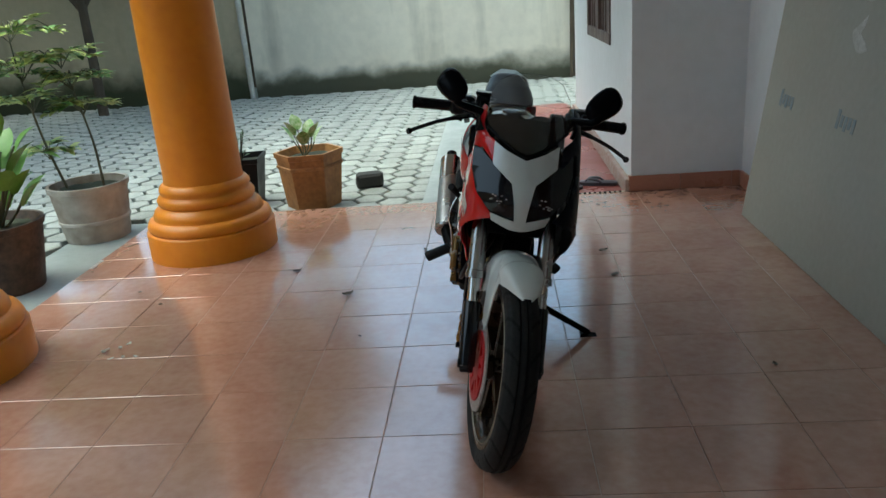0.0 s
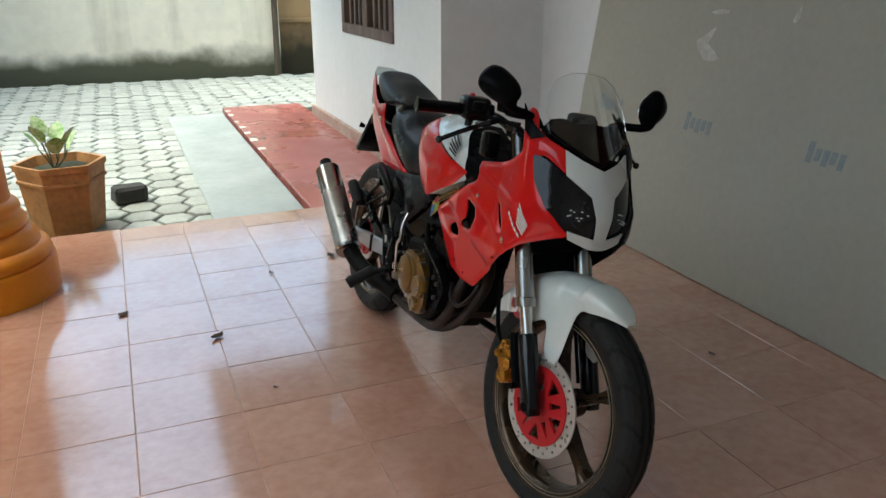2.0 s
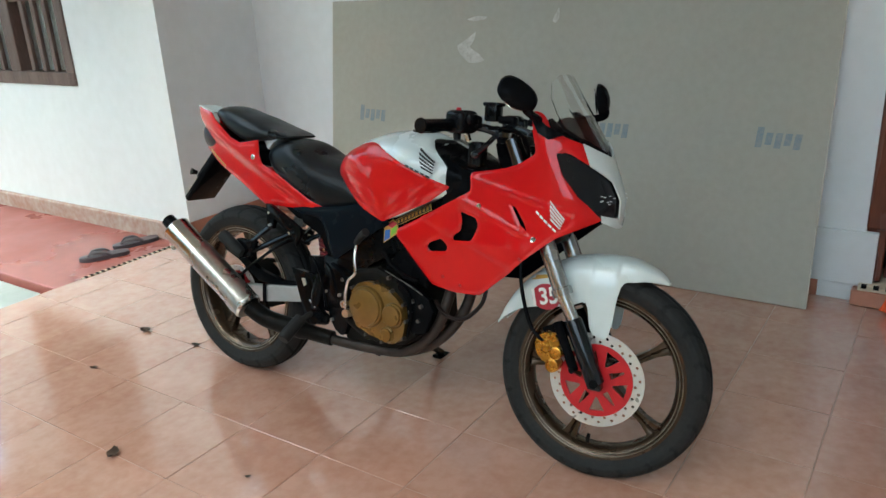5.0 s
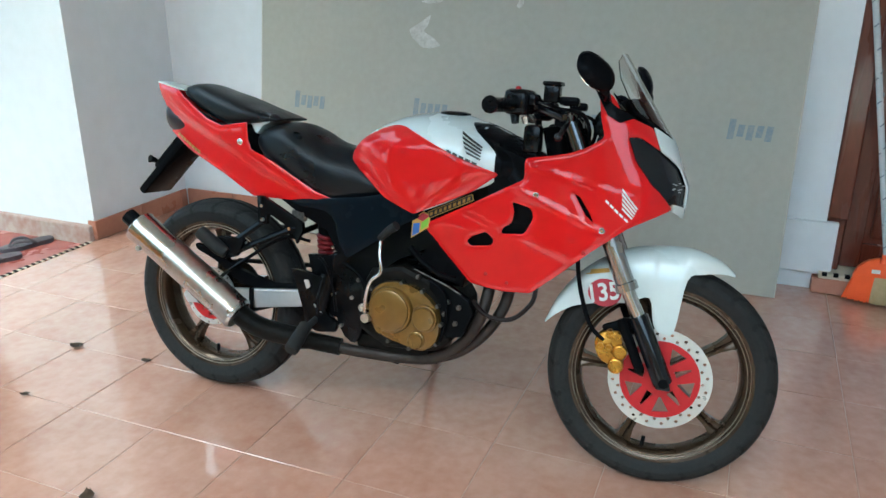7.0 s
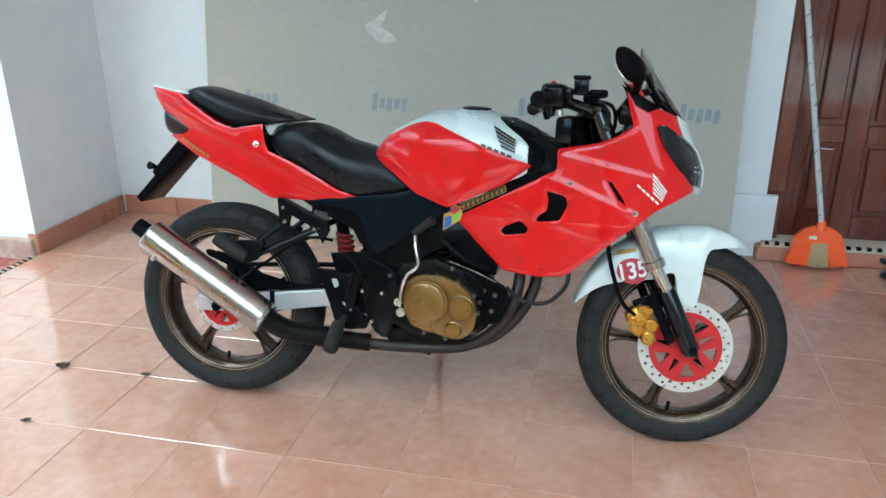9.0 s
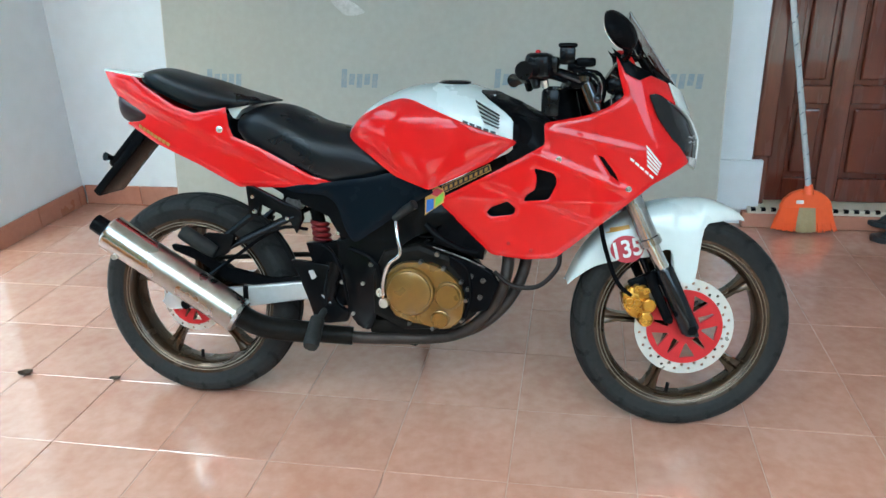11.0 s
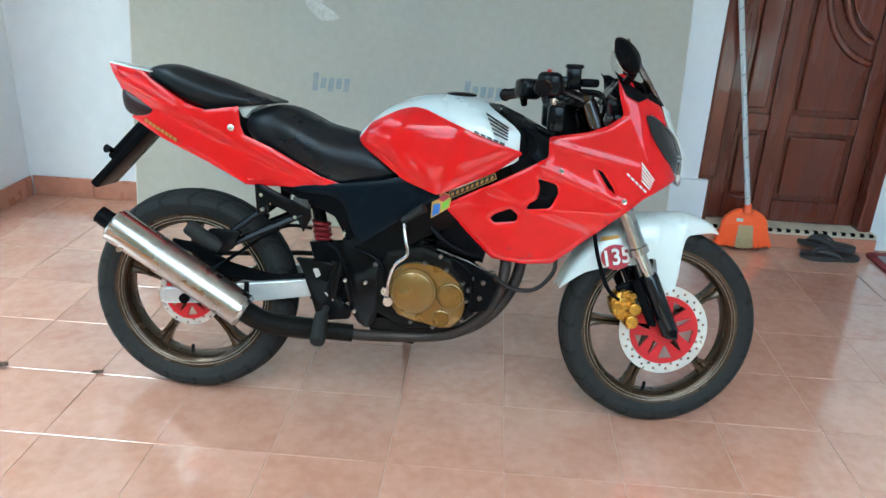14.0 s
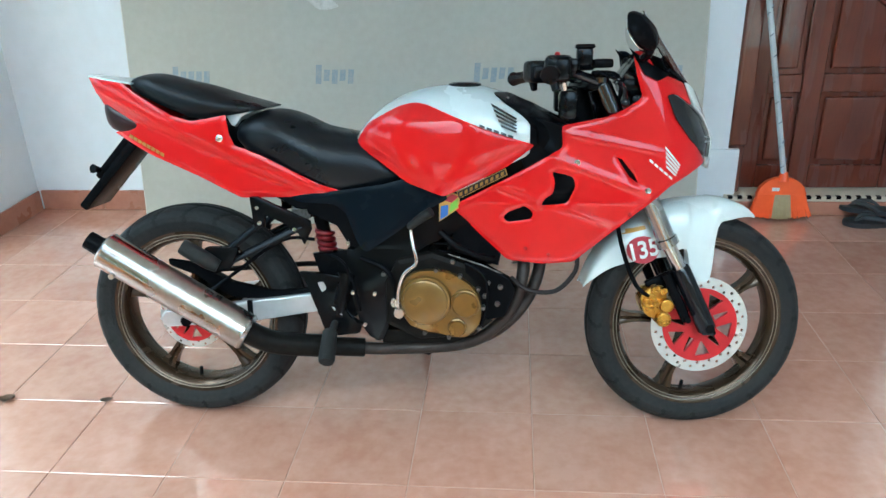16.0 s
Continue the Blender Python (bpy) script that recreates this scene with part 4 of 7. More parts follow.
# handlebar: root at the fork clamp, knee, inner and outer end of each grip
BAR_POINTS = {-1: (Vector((-0.100, 2.095, 0.880)), Vector((-0.115, 2.150, 0.898)), Vector((-0.176, 2.198, 0.904)), Vector((-0.306, 2.214, 0.902))),
              1: (Vector((0.100, 2.112, 0.872)), Vector((0.130, 2.175, 0.890)), Vector((0.200, 2.238, 0.886)), Vector((0.322, 2.287, 0.873)))}
for s in (-1, 1):
    def hb(x, y, z):
        return (s * x + 0.006, y + (0.105 if s > 0 else 0.135) * max(0.0, x - 0.09), z - 0.095 * max(0.0, x - 0.09))
    root, knee, inner, end = BAR_POINTS[s]
    along = (end - inner).normalized()
    bm = tubed(bend([root, knee, inner, inner.lerp(end, 0.5)], 5), 0.011, 12)
    bar = bp("handlebar", bm, BLACK_GLOSS, label="black clip-on handlebar")
    bm = tubed([inner - along * 0.006, inner + along * 0.004, inner + along * 0.007, end - along * 0.008, end - along * 0.004, end, end - along * 0.0005, end - along * 0.012], [0.021, 0.021, 0.0158, 0.0162, 0.0195, 0.0185, 0.0085, 0.0085], 20)
    bp("grip", bm, CONTROL, bar, "black rubber grip with a hollow end")
    hub_c = inner.lerp(knee, 0.25) + Vector((0, 0.002, 0.008))
    bm = boxed(-0.036, 0.036, -0.030, 0.030, -0.028, 0.030, bevel=0.014, seg=3)
    box(bm, -0.012 - 0.03 * s, 0.012 - 0.03 * s, -0.038, 0.024, -0.016, 0.018, bevel=0.008, seg=2)
    box(bm, -0.020, 0.020, -0.044, -0.018, -0.006, 0.022, bevel=0.008, seg=2)
    tube(bm, [(0.004 * s, 0.010, -0.024), (0.010 * s, 0.004, -0.046)], [0.012, 0.009], 10)
    bmesh.ops.transform(bm, matrix=Matrix.Translation(hub_c) @ Matrix.Rotation(math.atan2(along.y, along.x * s) * s, 4, "Z"), verts=bm.verts)
    bp("switch_box", bm, CONTROL, bar, "black switch housing")
    if s < 0:
        bm = tubed([hub_c + Vector((0.012, -0.010, -0.030)), hub_c + Vector((0.016, -0.014, -0.046))], [0.009, 0.008], 6)
        bp("cable_nut", bm, FORK_STEEL, bar, "bright cable adjuster")
    bm = boxed(min(s * 0.094, s * 0.135), max(s * 0.094, s * 0.135), 2.142, 2.184, 0.796, 0.862, bevel=0.010, seg=2)
    bp("cable_block", bm, CONTROL, bar)
    bm = tubed(bend([hb(0.135, 2.108, 0.898), hb(0.19, 2.075, 0.892), hb(0.25, 2.06, 0.876), hb(0.305, 2.062, 0.852)], 5), [0.008] * 6 + [0.006] * 10, 8, flat=0.7)
    bp("lever", bar_steered(bm), BLACK_GLOSS, bar, "black brake or clutch lever")
    bm = bmesh.new()
    bmesh.ops.create_uvsphere(bm, u_segments=12, v_segments=8, radius=0.009, matrix=Matrix.Translation(hb(0.307, 2.062, 0.851)))
    bp("lever_ball", bar_steered(bm), BLACK_GLOSS, bar)
    bm = boxed(-0.02 + s * 0.102, 0.02 + s * 0.102, 2.075, 2.12, 0.905, 0.925, bevel=0.006, seg=2)
    bp("clamp_block", bar_steered(bm), BLACK, bar)
    bm = lathe(bmesh.new(), [(0.0, 0.0), (0.02, 0.0), (0.021, 0.012), (0.013, 0.016), (0.013, 0.024), (0.0, 0.025)], (s * 0.094, 2.100, 0.872), "z", 16)
    bp("fork_cap", bar_steered(bm), DARK_STEEL, bar)
    bm = tubed(bend([hb(0.16, 2.12, 0.90), hb(0.12, 2.06, 0.89), hb(0.07, 2.05, 0.83), hb(0.05, 2.10, 0.76)], 5), 0.005, 6)
    bp("cable", bar_steered(bm), BLACK, bar)
bm = bmesh.new()
box(bm, -0.125, -0.085, 2.110, 2.146, 0.915, 0.955, bevel=0.006, seg=2)
box(bm, -0.128, -0.082, 2.106, 2.149, 0.953, 0.963, bevel=0.003)
box(bm, -0.118, -0.092, 2.082, 2.112, 0.911, 0.929, bevel=0.006)
bp("brake_reservoir", bm, CONTROL, label="square black brake fluid reservoir")
bm = boxed(-0.176, -0.164, 2.186, 2.198, 0.937, 0.947, bevel=0.003)
bp("kill_switch", bm, RED_PAINT, label="small red kill switch")
bm = tubed([(0.0, 2.08, 0.62), (0.0, 2.14, 0.86)], 0.032, 14)
bp("steering_head", bm, BLACK)

# tank
TANK = [(2.674, 0.734, 0.744, 0.045), (2.650, 0.722, 0.784, 0.085), (2.60, 0.712, 0.828, 0.118), (2.53, 0.664, 0.860, 0.142), (2.45, 0.628, 0.8735, 0.152), (2.38, 0.650, 0.8735, 0.153), (2.32, 0.682, 0.858, 0.148), (2.25, 0.715, 0.832, 0.130), (2.19, 0.735, 0.795, 0.10)]
TANK_PROF = [(0, 0), (0, 0.90), (0.12, 0.965), (0.32, 1.0), (0.52, 0.985), (0.66, 0.945), (0.78, 0.85), (0.88, 0.66), (0.955, 0.38), (1.0, 0.0)]
bm = loft(TANK, TANK_PROF)
tank = bp("fuel_tank", bm, WHITE, label="white and red lacquered fuel tank", sharp=35)
dense = curve_through(TANK, 12)[::-1]
TANK_SIDE = curve_through(TANK_PROF[1:], 8)


def tank_x(y, z):
    zb, zt, w = (float(np.interp(y, [r[0] for r in dense], [r[k] for r in dense])) for k in (1, 2, 3))
    v = min(max((z - zb) / max(zt - zb, 1e-4), 0), 1)
    return w * float(np.interp(v, [p[0] for p in TANK_SIDE], [p[1] for p in TANK_SIDE]))


TANK_RED = [(2.668, 0.737), (2.632, 0.790), (2.558, 0.828), (2.52, 0.838), (2.490, 0.834), (2.352, 0.779), (2.235, 0.739), (2.30, 0.690), (2.448, 0.620), (2.536, 0.652), (2.604, 0.700)]
TANK_TRIM = [(2.335, 0.857), (2.299, 0.853), (2.235, 0.826), (2.193, 0.782), (2.180, 0.742), (2.198, 0.720), (2.228, 0.738), (2.228, 0.773), (2.255, 0.807), (2.300, 0.834)]
for s in (-1, 1):
    bm = sheet(rounded(TANK_RED, 0.01, 2), lambda a, b: Vector((s * (tank_x(a, b) + 0.0045), a, b)), step=0.007, thick=0.003, roll=0.0015)
    bp("tank_side", bm, RED, tank, "red tank flank", sharp=50)
    bm = sheet(rounded(TANK_TRIM, 0.008, 2), lambda a, b: Vector((s * (tank_x(a, b) + 0.013), a, b)), step=0.016, thick=0.012)
    bp("tank_trim", bm, BLACK, tank, "black tank corner trim", sharp=50)
emblem(lambda a, b: Vector((-tank_x(a, b) - 0.010, a, b)), 2.338, 0.775, 0.060, STICKER_BLACK, tank, "wing_emblem")
bm = lathe(bmesh.new(), [(0.0, 0.006), (0.030, 0.0055), (0.040, 0.002), (0.040, -0.02), (0, -0.02)], (0, 2.405, 0.873), "z", 24)
bp("filler_cap", bm, BLACK_GLOSS, tank, "black filler cap")

bm = loft([(2.248, 0.714, 0.832, 0.131), (2.20, 0.726, 0.808, 0.112), (2.16, 0.733, 0.788, 0.092), (2.12, 0.735, 0.768, 0.06)], TANK_PROF)
bp("tank_front_cover", bm, BLACK, tank, "black cover round the front of the tank")
bm = prism(bmesh.new(), rounded([(2.09, 0.62), (2.24, 0.62), (2.302, 0.80), (2.262, 0.818), (2.205, 0.790), (2.12, 0.772)], 0.012, 2), "x", -0.120, 0.120, bevel=0.012)
bp("tank_shroud", bm, BLACK, label="black shroud before the tank")

# seats and tail
SEAT_PROF = [(0, 0), (0, 0.86), (0.15, 0.96), (0.40, 1.0), (0.62, 0.96), (0.80, 0.84), (0.92, 0.62), (0.98, 0.34), (1, 0)]
bm = loft([(2.968, 0.748, 0.770, 0.05), (2.955, 0.742, 0.792, 0.08), (2.92, 0.714, 0.812, 0.100), (2.87, 0.698, 0.8185, 0.111), (2.82, 0.673, 0.807, 0.117), (2.757, 0.645, 0.778, 0.118), (2.70, 0.627, 0.765, 0.115), (2.65, 0.626, 0.755, 0.106), (2.60, 0.634, 0.722, 0.10), (2.546, 0.655, 0.676, 0.085)], SEAT_PROF)
bp("rider_seat", bm, VINYL, label="black padded vinyl rider seat")
bm = loft([(3.238, 0.878, 0.888, 0.035), (3.222, 0.868, 0.902, 0.058), (3.174, 0.846, 0.9085, 0.078), (3.108, 0.818, 0.893, 0.09), (3.05, 0.803, 0.879, 0.096), (2.98, 0.808, 0.856, 0.096), (2.92, 0.817, 0.838, 0.085), (2.886, 0.822, 0.828, 0.06)], SEAT_PROF)
bp("pillion_seat", bm, VINYL, label="black padded vinyl pillion seat")


TAIL_WIDTH = curve_through([(2.60, 0.090), (2.68, 0.100), (2.80, 0.111), (2.95, 0.113), (3.084, 0.102), (3.204, 0.083), (3.300, 0.055), (3.348, 0.036), (3.38, 0.02)], 8)


def tail_w(y, z):
    w = float(np.interp(y, [r[0] for r in TAIL_WIDTH], [r[1] for r in TAIL_WIDTH]))
    return w - 0.012 / (1 + math.exp((z - (0.70 + (y - 2.95) * 0.42)) * 220)) + 0.004 - 0.06 * max(0.0, z - 0.80)


TAIL_SIDE = [(3.347, 0.902), (3.288, 0.896), (3.239, 0.886), (3.212, 0.866), (3.115, 0.812), (3.061, 0.797), (2.972, 0.812), (2.966, 0.765), (2.955, 0.740), (2.883, 0.712), (2.753, 0.644), (2.688, 0.624),
             (2.80, 0.612), (2.952, 0.610), (3.06, 0.663), (3.191, 0.716), (3.283, 0.766), (3.234, 0.785), (3.314, 0.838)]
for s in (-1, 1):
    bm = sheet(TAIL_SIDE, lambda a, b: Vector((s * tail_w(a, b), a, b)), step=0.01, thick=0.004, roll=0.004)
    tail = bp("tail_panel", bm, RED, label="glossy red tail panel", sharp=50)
    if s < 0:
        q = tail_w(2.993, 0.76)
        bm = lathe(bmesh.new(), [(0.0, -0.004), (0.006, -0.004), (0.009, -0.002), (0.009, 0.003), (0.0, 0.003)], (-q, 2.990, 0.757), "x", 14)
        bp("tail_screw", bm, CHROME, tail)
        bm = bmesh.new()
        for k in range(8):
            y, z = 3.236 - k * 0.0118, 0.757 - k * 0.0061
            piece = [(y, z), (y - 0.0095, z - 0.0049), (y - 0.0125, z + 0.0035), (y - 0.003, z + 0.0084)]
            vs = [bm.verts.new((-tail_w(a, b) - 0.0075, a, b)) for a, b in piece]
            bm.faces.new(vs)
        bmesh.ops.solidify(bm, geom=bm.faces[:], thickness=0.0006)
        bp("tail_decal", bm, STICKER_GOLD, tail, "yellow lettering bars", smooth=False)
bm = sheet([(-0.030, 3.350), (0.030, 3.350), (0.05, 3.300), (0.078, 3.216), (-0.078, 3.216), (-0.05, 3.300)], lambda a, b: Vector((a, b, 0.888 + (b - 3.216) * 0.14)), thick=0.004)
bp("tail_top", bm, WHITE, label="white tail cover")
bm = prism(bmesh.new(), [(2.990, 0.812), (2.950, 0.820), (2.910, 0.824), (2.908, 0.820), (2.950, 0.806), (2.964, 0.780), (2.974, 0.784)], "x", -0.070, 0.070, bevel=0.002)
bp("seat_cowl", bm, WHITE, label="white cowl between the seats")
bm = bmesh.new()
box(bm, -0.055, 0.055, 2.95, 3.235, 0.72, 0.80, bevel=0.02, seg=2)
box(bm, -0.05, 0.05, 2.66, 3.0, 0.60, 0.70, bevel=0.02)
bp("tail_core", bm, BLACK)
bm = loft([(3.19, 0.772, 0.800, 0.074), (3.235, 0.766, 0.822, 0.071), (3.275, 0.770, 0.838, 0.062), (3.300, 0.785, 0.848, 0.052), (3.312, 0.806, 0.846, 0.036)], SEAT_PROF, 3)
bp("tail_light", bm, material("tail_light_lens", (0.02, 0.004, 0.005), 0.3, bump=0.02, coat=0.15, spec=0.2), label="dark red tail light")
bm = boxed(-0.062, 0.062, -0.112, 0.112, -0.012, 0.012, bevel=0.006, seg=2)
box(bm, -0.045, 0.045, -0.11, 0.03, 0.010, 0.034, bevel=0.01, seg=2)
bmesh.ops.transform(bm, matrix=Matrix.Translation((0, 3.315, 0.655)) @ Matrix.Rotation(radians(-47), 4, "X"), verts=bm.verts)
guard = bp("rear_mudguard", bm, BLACK, label="black rear mudguard and plate carrier")
for s in (-1, 1):
    bm = tubed([(s * 0.055, 3.335, 0.672), (s * 0.066, 3.339, 0.676), (s * 0.074, 3.342, 0.678)], [0.007, 0.009, 0.012], 10)
    bp("indicator", bm, BLACK, guard)

# frame, side panels, subframe
def flank(y, z):
    return 0.120 - 0.08 * max(0.0, y - 2.62)


bm = sheet(rounded([(2.845, 0.612), (2.689, 0.632), (2.60, 0.645), (2.531, 0.662), (2.462, 0.632), (2.436, 0.612), (2.486, 0.586), (2.572, 0.524), (2.646, 0.474), (2.668, 0.507), (2.690, 0.575), (2.72, 0.596), (2.80, 0.598)], 0.012, 2), lambda a, b: Vector((-flank(a, b), a, b)), step=0.015, thick=0.004, roll=0.004)
bp("side_cover", bm, SATIN, label="satin black side cover")
bm = sheet(rounded([(2.845, 0.612), (2.689, 0.632), (2.531, 0.662), (2.432, 0.604), (2.56, 0.566), (2.716, 0.487), (2.80, 0.588)], 0.012, 2), lambda a, b: Vector((flank(a, b), a, b)), thick=0.004)
bp("side_cover", bm, SATIN, label="satin black side cover")
BEAM = [(2.480, 0.616), (2.30, 0.704), (2.195, 0.752), (2.172, 0.722), (2.30, 0.655), (2.412, 0.600), (2.422, 0.540), (2.480, 0.540)]


def beam_x(y, z):
    return -(0.092 - 0.02 * max(0.0, y - 2.3))


for s in (-1, 1):
    bm = sheet(BEAM, lambda a, b: Vector((-s * beam_x(a, b), a, b)), thick=0.02)
    beam = bp("frame_beam", bm, FRAME, label="black perimeter frame beam")
bm = sheet([(2.420, 0.627), (2.304, 0.684), (2.299, 0.668), (2.416, 0.609)], lambda a, b: Vector((beam_x(a, b) - 0.022, a, b)), thick=0.001)
strip = bp("sponsor_strip", bm, STICKER_GOLD, beam, "black sponsor strip with gold border and bars")
bm = bmesh.new()
for k in range(9):
    t0, t1 = (k + 0.18) / 9, (k + 0.76) / 9
    y0, z0, y1, z1 = 2.415 - 0.110 * t0, 0.6195 + 0.0545 * t0, 2.415 - 0.110 * t1, 0.6195 + 0.0545 * t1
    bm.faces.new([bm.verts.new((beam_x(y0, z0) - 0.0255, a, b)) for a, b in ((y0, z0 - 0.0042), (y1, z1 - 0.0042), (y1, z1 + 0.0046), (y0, z0 + 0.0046))])
bmesh.ops.solidify(bm, geom=bm.faces[:], thickness=0.0006)
bp("strip_bars", bm, STICKER_GOLD, strip, smooth=False)
bm = sheet([(2.418, 0.6260), (2.306, 0.6815), (2.3015, 0.6695), (2.414, 0.6115)], lambda a, b: Vector((beam_x(a, b) - 0.0240, a, b)), thick=0.0006)
bp("strip_ground", bm, STICKER_BLACK, strip, smooth=False)
for quad, mt in (([(2.452, 0.607), (2.432, 0.622), (2.415, 0.616), (2.432, 0.601)], STICKER_RED), ([(2.435, 0.597), (2.416, 0.612), (2.418, 0.591), (2.437, 0.576)], STICKER_GREEN), ([(2.458, 0.592), (2.440, 0.596), (2.441, 0.571), (2.460, 0.559)], STICKER_BLUE)):
    bm = sheet(quad, lambda a, b: Vector((beam_x(a, b) - 0.024, a, b)), thick=0.001)
    bp("colour_patch", bm, mt, beam, smooth=False)
bm = sheet([(2.463, 0.554), (2.462, 0.597), (2.453, 0.610), (2.432, 0.626), (2.412, 0.618), (2.414, 0.588), (2.438, 0.571)], lambda a, b: Vector((beam_x(a, b) - 0.0225, a, b)), thick=0.0008)
bp("patch_border", bm, STICKER_GOLD, beam, smooth=False)
for s in (-1, 1):
    bm = prism(bmesh.new(), rounded([(2.43, 0.62), (2.486, 0.59), (2.572, 0.522), (2.66, 0.482), (2.697, 0.486), (2.690, 0.40), (2.684, 0.353), (2.668, 0.292), (2.650, 0.262), (2.630, 0.239), (2.608, 0.243), (2.592, 0.29), (2.575, 0.36), (2.556, 0.41), (2.545, 0.455), (2.50, 0.49), (2.42, 0.53), (2.36, 0.56), (2.33, 0.62)], 0.012, 2), "x", s * 0.072, s * 0.106, bevel=0.008)
    rail = bp("frame_spar", bm, FRAME, label="black frame spar behind the engine")
    for (y, z) in ((2.682, 0.371), (2.627, 0.369), (2.655, 0.287), (2.688, 0.500), (2.545, 0.560)):
        bm = lathe(bmesh.new(), [(0.0, -0.006), (0.0050, -0.006), (0.0055, 0.02), (0.0, 0.02)], (s * 0.108 - (0.012 if s > 0 else 0), y, z), "x", 6)
        bp("frame_bolt", bm, STEEL, rail)
    bm = tubed([(s * 0.075, 2.70, 0.58), (s * 0.07, 2.82, 0.61), (s * 0.06, 3.02, 0.69)], 0.012, 10)
    bp("seat_rail", bm, BLACK)
    # bracket that holds the silencer and the pillion peg
    bm = bmesh.new()
    tube(bm, [(s * 0.118, 2.905, 0.548), (s * 0.13, 3.005, 0.470)], [0.011, 0.011], 8, flat=0.6)
    tube(bm, [(s * 0.118, 2.80, 0.543), (s * 0.13, 2.995, 0.449)], [0.012, 0.011], 8, flat=0.6)
    lo, hi = sorted((s * 0.110, s * 0.126))
    prism(bm, [(2.925, 0.616), (2.905, 0.616), (2.778, 0.556), (2.775, 0.535), (2.795, 0.497), (2.806, 0.530), (2.826, 0.526), (2.83, 0.548), (2.89, 0.576), (2.892, 0.540), (2.918, 0.536)], "x", lo, hi, bevel=0.003)
    lo, hi = sorted((s * 0.122, s * 0.140))
    prism(bm, rounded([(2.955, 0.492), (3.042, 0.492), (3.068, 0.448), (3.03, 0.424), (2.978, 0.440)], 0.008, 2), "x", lo, hi, bevel=0.003)
    bracket = bp("peg_bracket", bm, FRAME, label="black pillion peg bracket")
    for (y, z) in ((2.905, 0.590), (2.902, 0.552), (2.815, 0.537), (2.967, 0.478), (3.035, 0.479)):
        bm = lathe(bmesh.new(), [(0.0, -0.005), (0.0052, -0.005), (0.0052, 0.012), (0.0, 0.012)], (s * 0.128 - (0.007 if s > 0 else 0), y, z), "x", 6)
        bp("bracket_bolt", bm, STEEL, bracket)
    bm = tubed([(s * 0.148, 3.008, 0.446), (s * 0.152, 3.03, 0.460), (s * 0.154, 3.088, 0.496), (s * 0.155, 3.094, 0.500)], [0.016, 0.020, 0.020, 0.017], 16)
    bp("pillion_peg", bm, RUBBER, bracket)
    bm = tubed([(s * 0.10, 2.70, 0.42), (s * 0.112, 2.715, 0.345), (s * 0.115, 2.718, 0.31)], [0.026, 0.021, 0.014], 10)
    prism(bm, rounded([(2.816, 0.428), (2.775, 0.425), (2.709, 0.418), (2.688, 0.391), (2.712, 0.340), (2.690, 0.305), (2.660, 0.298), (2.665, 0.268), (2.72, 0.262), (2.755, 0.270), (2.768, 0.320), (2.785, 0.365), (2.796, 0.40)], 0.008, 2), "x", min(s * 0.108, s * 0.125), max(s * 0.108, s * 0.125), bevel=0.004)
    plate = bp("peg_plate", bm, FRAME, label="black rider peg plate")
    # Pale alloy pieces stand for glints on the worn, glossy plate.
    for shape in ([(2.766, 0.402), (2.752, 0.404), (2.744, 0.386), (2.756, 0.377)], [(2.735, 0.340), (2.728, 0.338), (2.706, 0.318), (2.714, 0.318)]):
        bm = prism(bmesh.new(), rounded(shape, 0.004, 2), "x", min(s * 0.1262, s * 0.1286), max(s * 0.1262, s * 0.1286))
        bp("heel_guard", bm, ALLOY, plate, "pale patch drawn as a reflection on worn metal")
    bm = tubed([(s * 0.12, 2.728, 0.296), (s * 0.166, 2.730, 0.282), (s * 0.170, 2.731, 0.286), (s * 0.243, 2.724, 0.247), (s * 0.250, 2.724, 0.242)], [0.009, 0.009, 0.0185, 0.0200, 0.0175], 14)
    bp("foot_peg", bm, RUBBER, plate, "black rubber foot peg")

# swing arm, shock
bm = bmesh.new()
for s in (-1, 1):
    prism(bm, [(2.775, 0.366), (3.18, 0.312), (3.195, 0.29), (3.178, 0.268), (2.95, 0.288), (2.775, 0.318)], "x", s * 0.082, s * 0.104, bevel=0.004)
swing = bp("swing_arm", bm, ALLOY, label="grey alloy swing arm", smooth=False)
bm = bmesh.new()
prism(bm, [(2.80, 0.385), (2.70, 0.40), (2.66, 0.36), (2.68, 0.30), (2.78, 0.305)], "x", -0.10, 0.10, bevel=0.012)
bp("swing_pivot", bm, BLACK, swing)
for s in (-1, 1):
    bm = boxed(s * 0.106 - 0.003, s * 0.106 + 0.003, 2.944, 2.957, 0.284, 0.346)
    bp("clip_band", bm, BLACK, swing, smooth=False)
    bm = lathe(bmesh.new(), [(0.0, -0.006), (0.014, -0.006), (0.014, 0.008), (0.0, 0.008)], (s * 0.108, 3.122, 0.288), "x", 12)
    bp("axle_nut", bm, BLACK, swing)
bm = prism(bmesh.new(), rounded([(3.165, 0.447), (3.10, 0.437), (3.0, 0.388), (2.89, 0.364), (2.80, 0.374), (2.80, 0.354), (2.893, 0.344), (2.998, 0.347), (3.09, 0.405), (3.16, 0.430)], 0.006, 2), "x", -0.088, -0.070, bevel=0.003)
bp("chain_guard", bm, BLACK, swing)
coil = [(0.020 * math.cos(k * 0.55) - 0.01, 2.772 - 0.012 * k / 66, 0.512 - 0.085 * k / 66) for k in range(67)]
coil = [(x, y + 0.020 * math.sin(k * 0.55), z) for k, (x, y, z) in enumerate(coil)]
shock = bp("shock_absorber", tubed([(-0.01, 2.79, 0.60), (-0.01, 2.75, 0.38)], 0.018, 12), BLACK, label="rear shock absorber with a red spring")
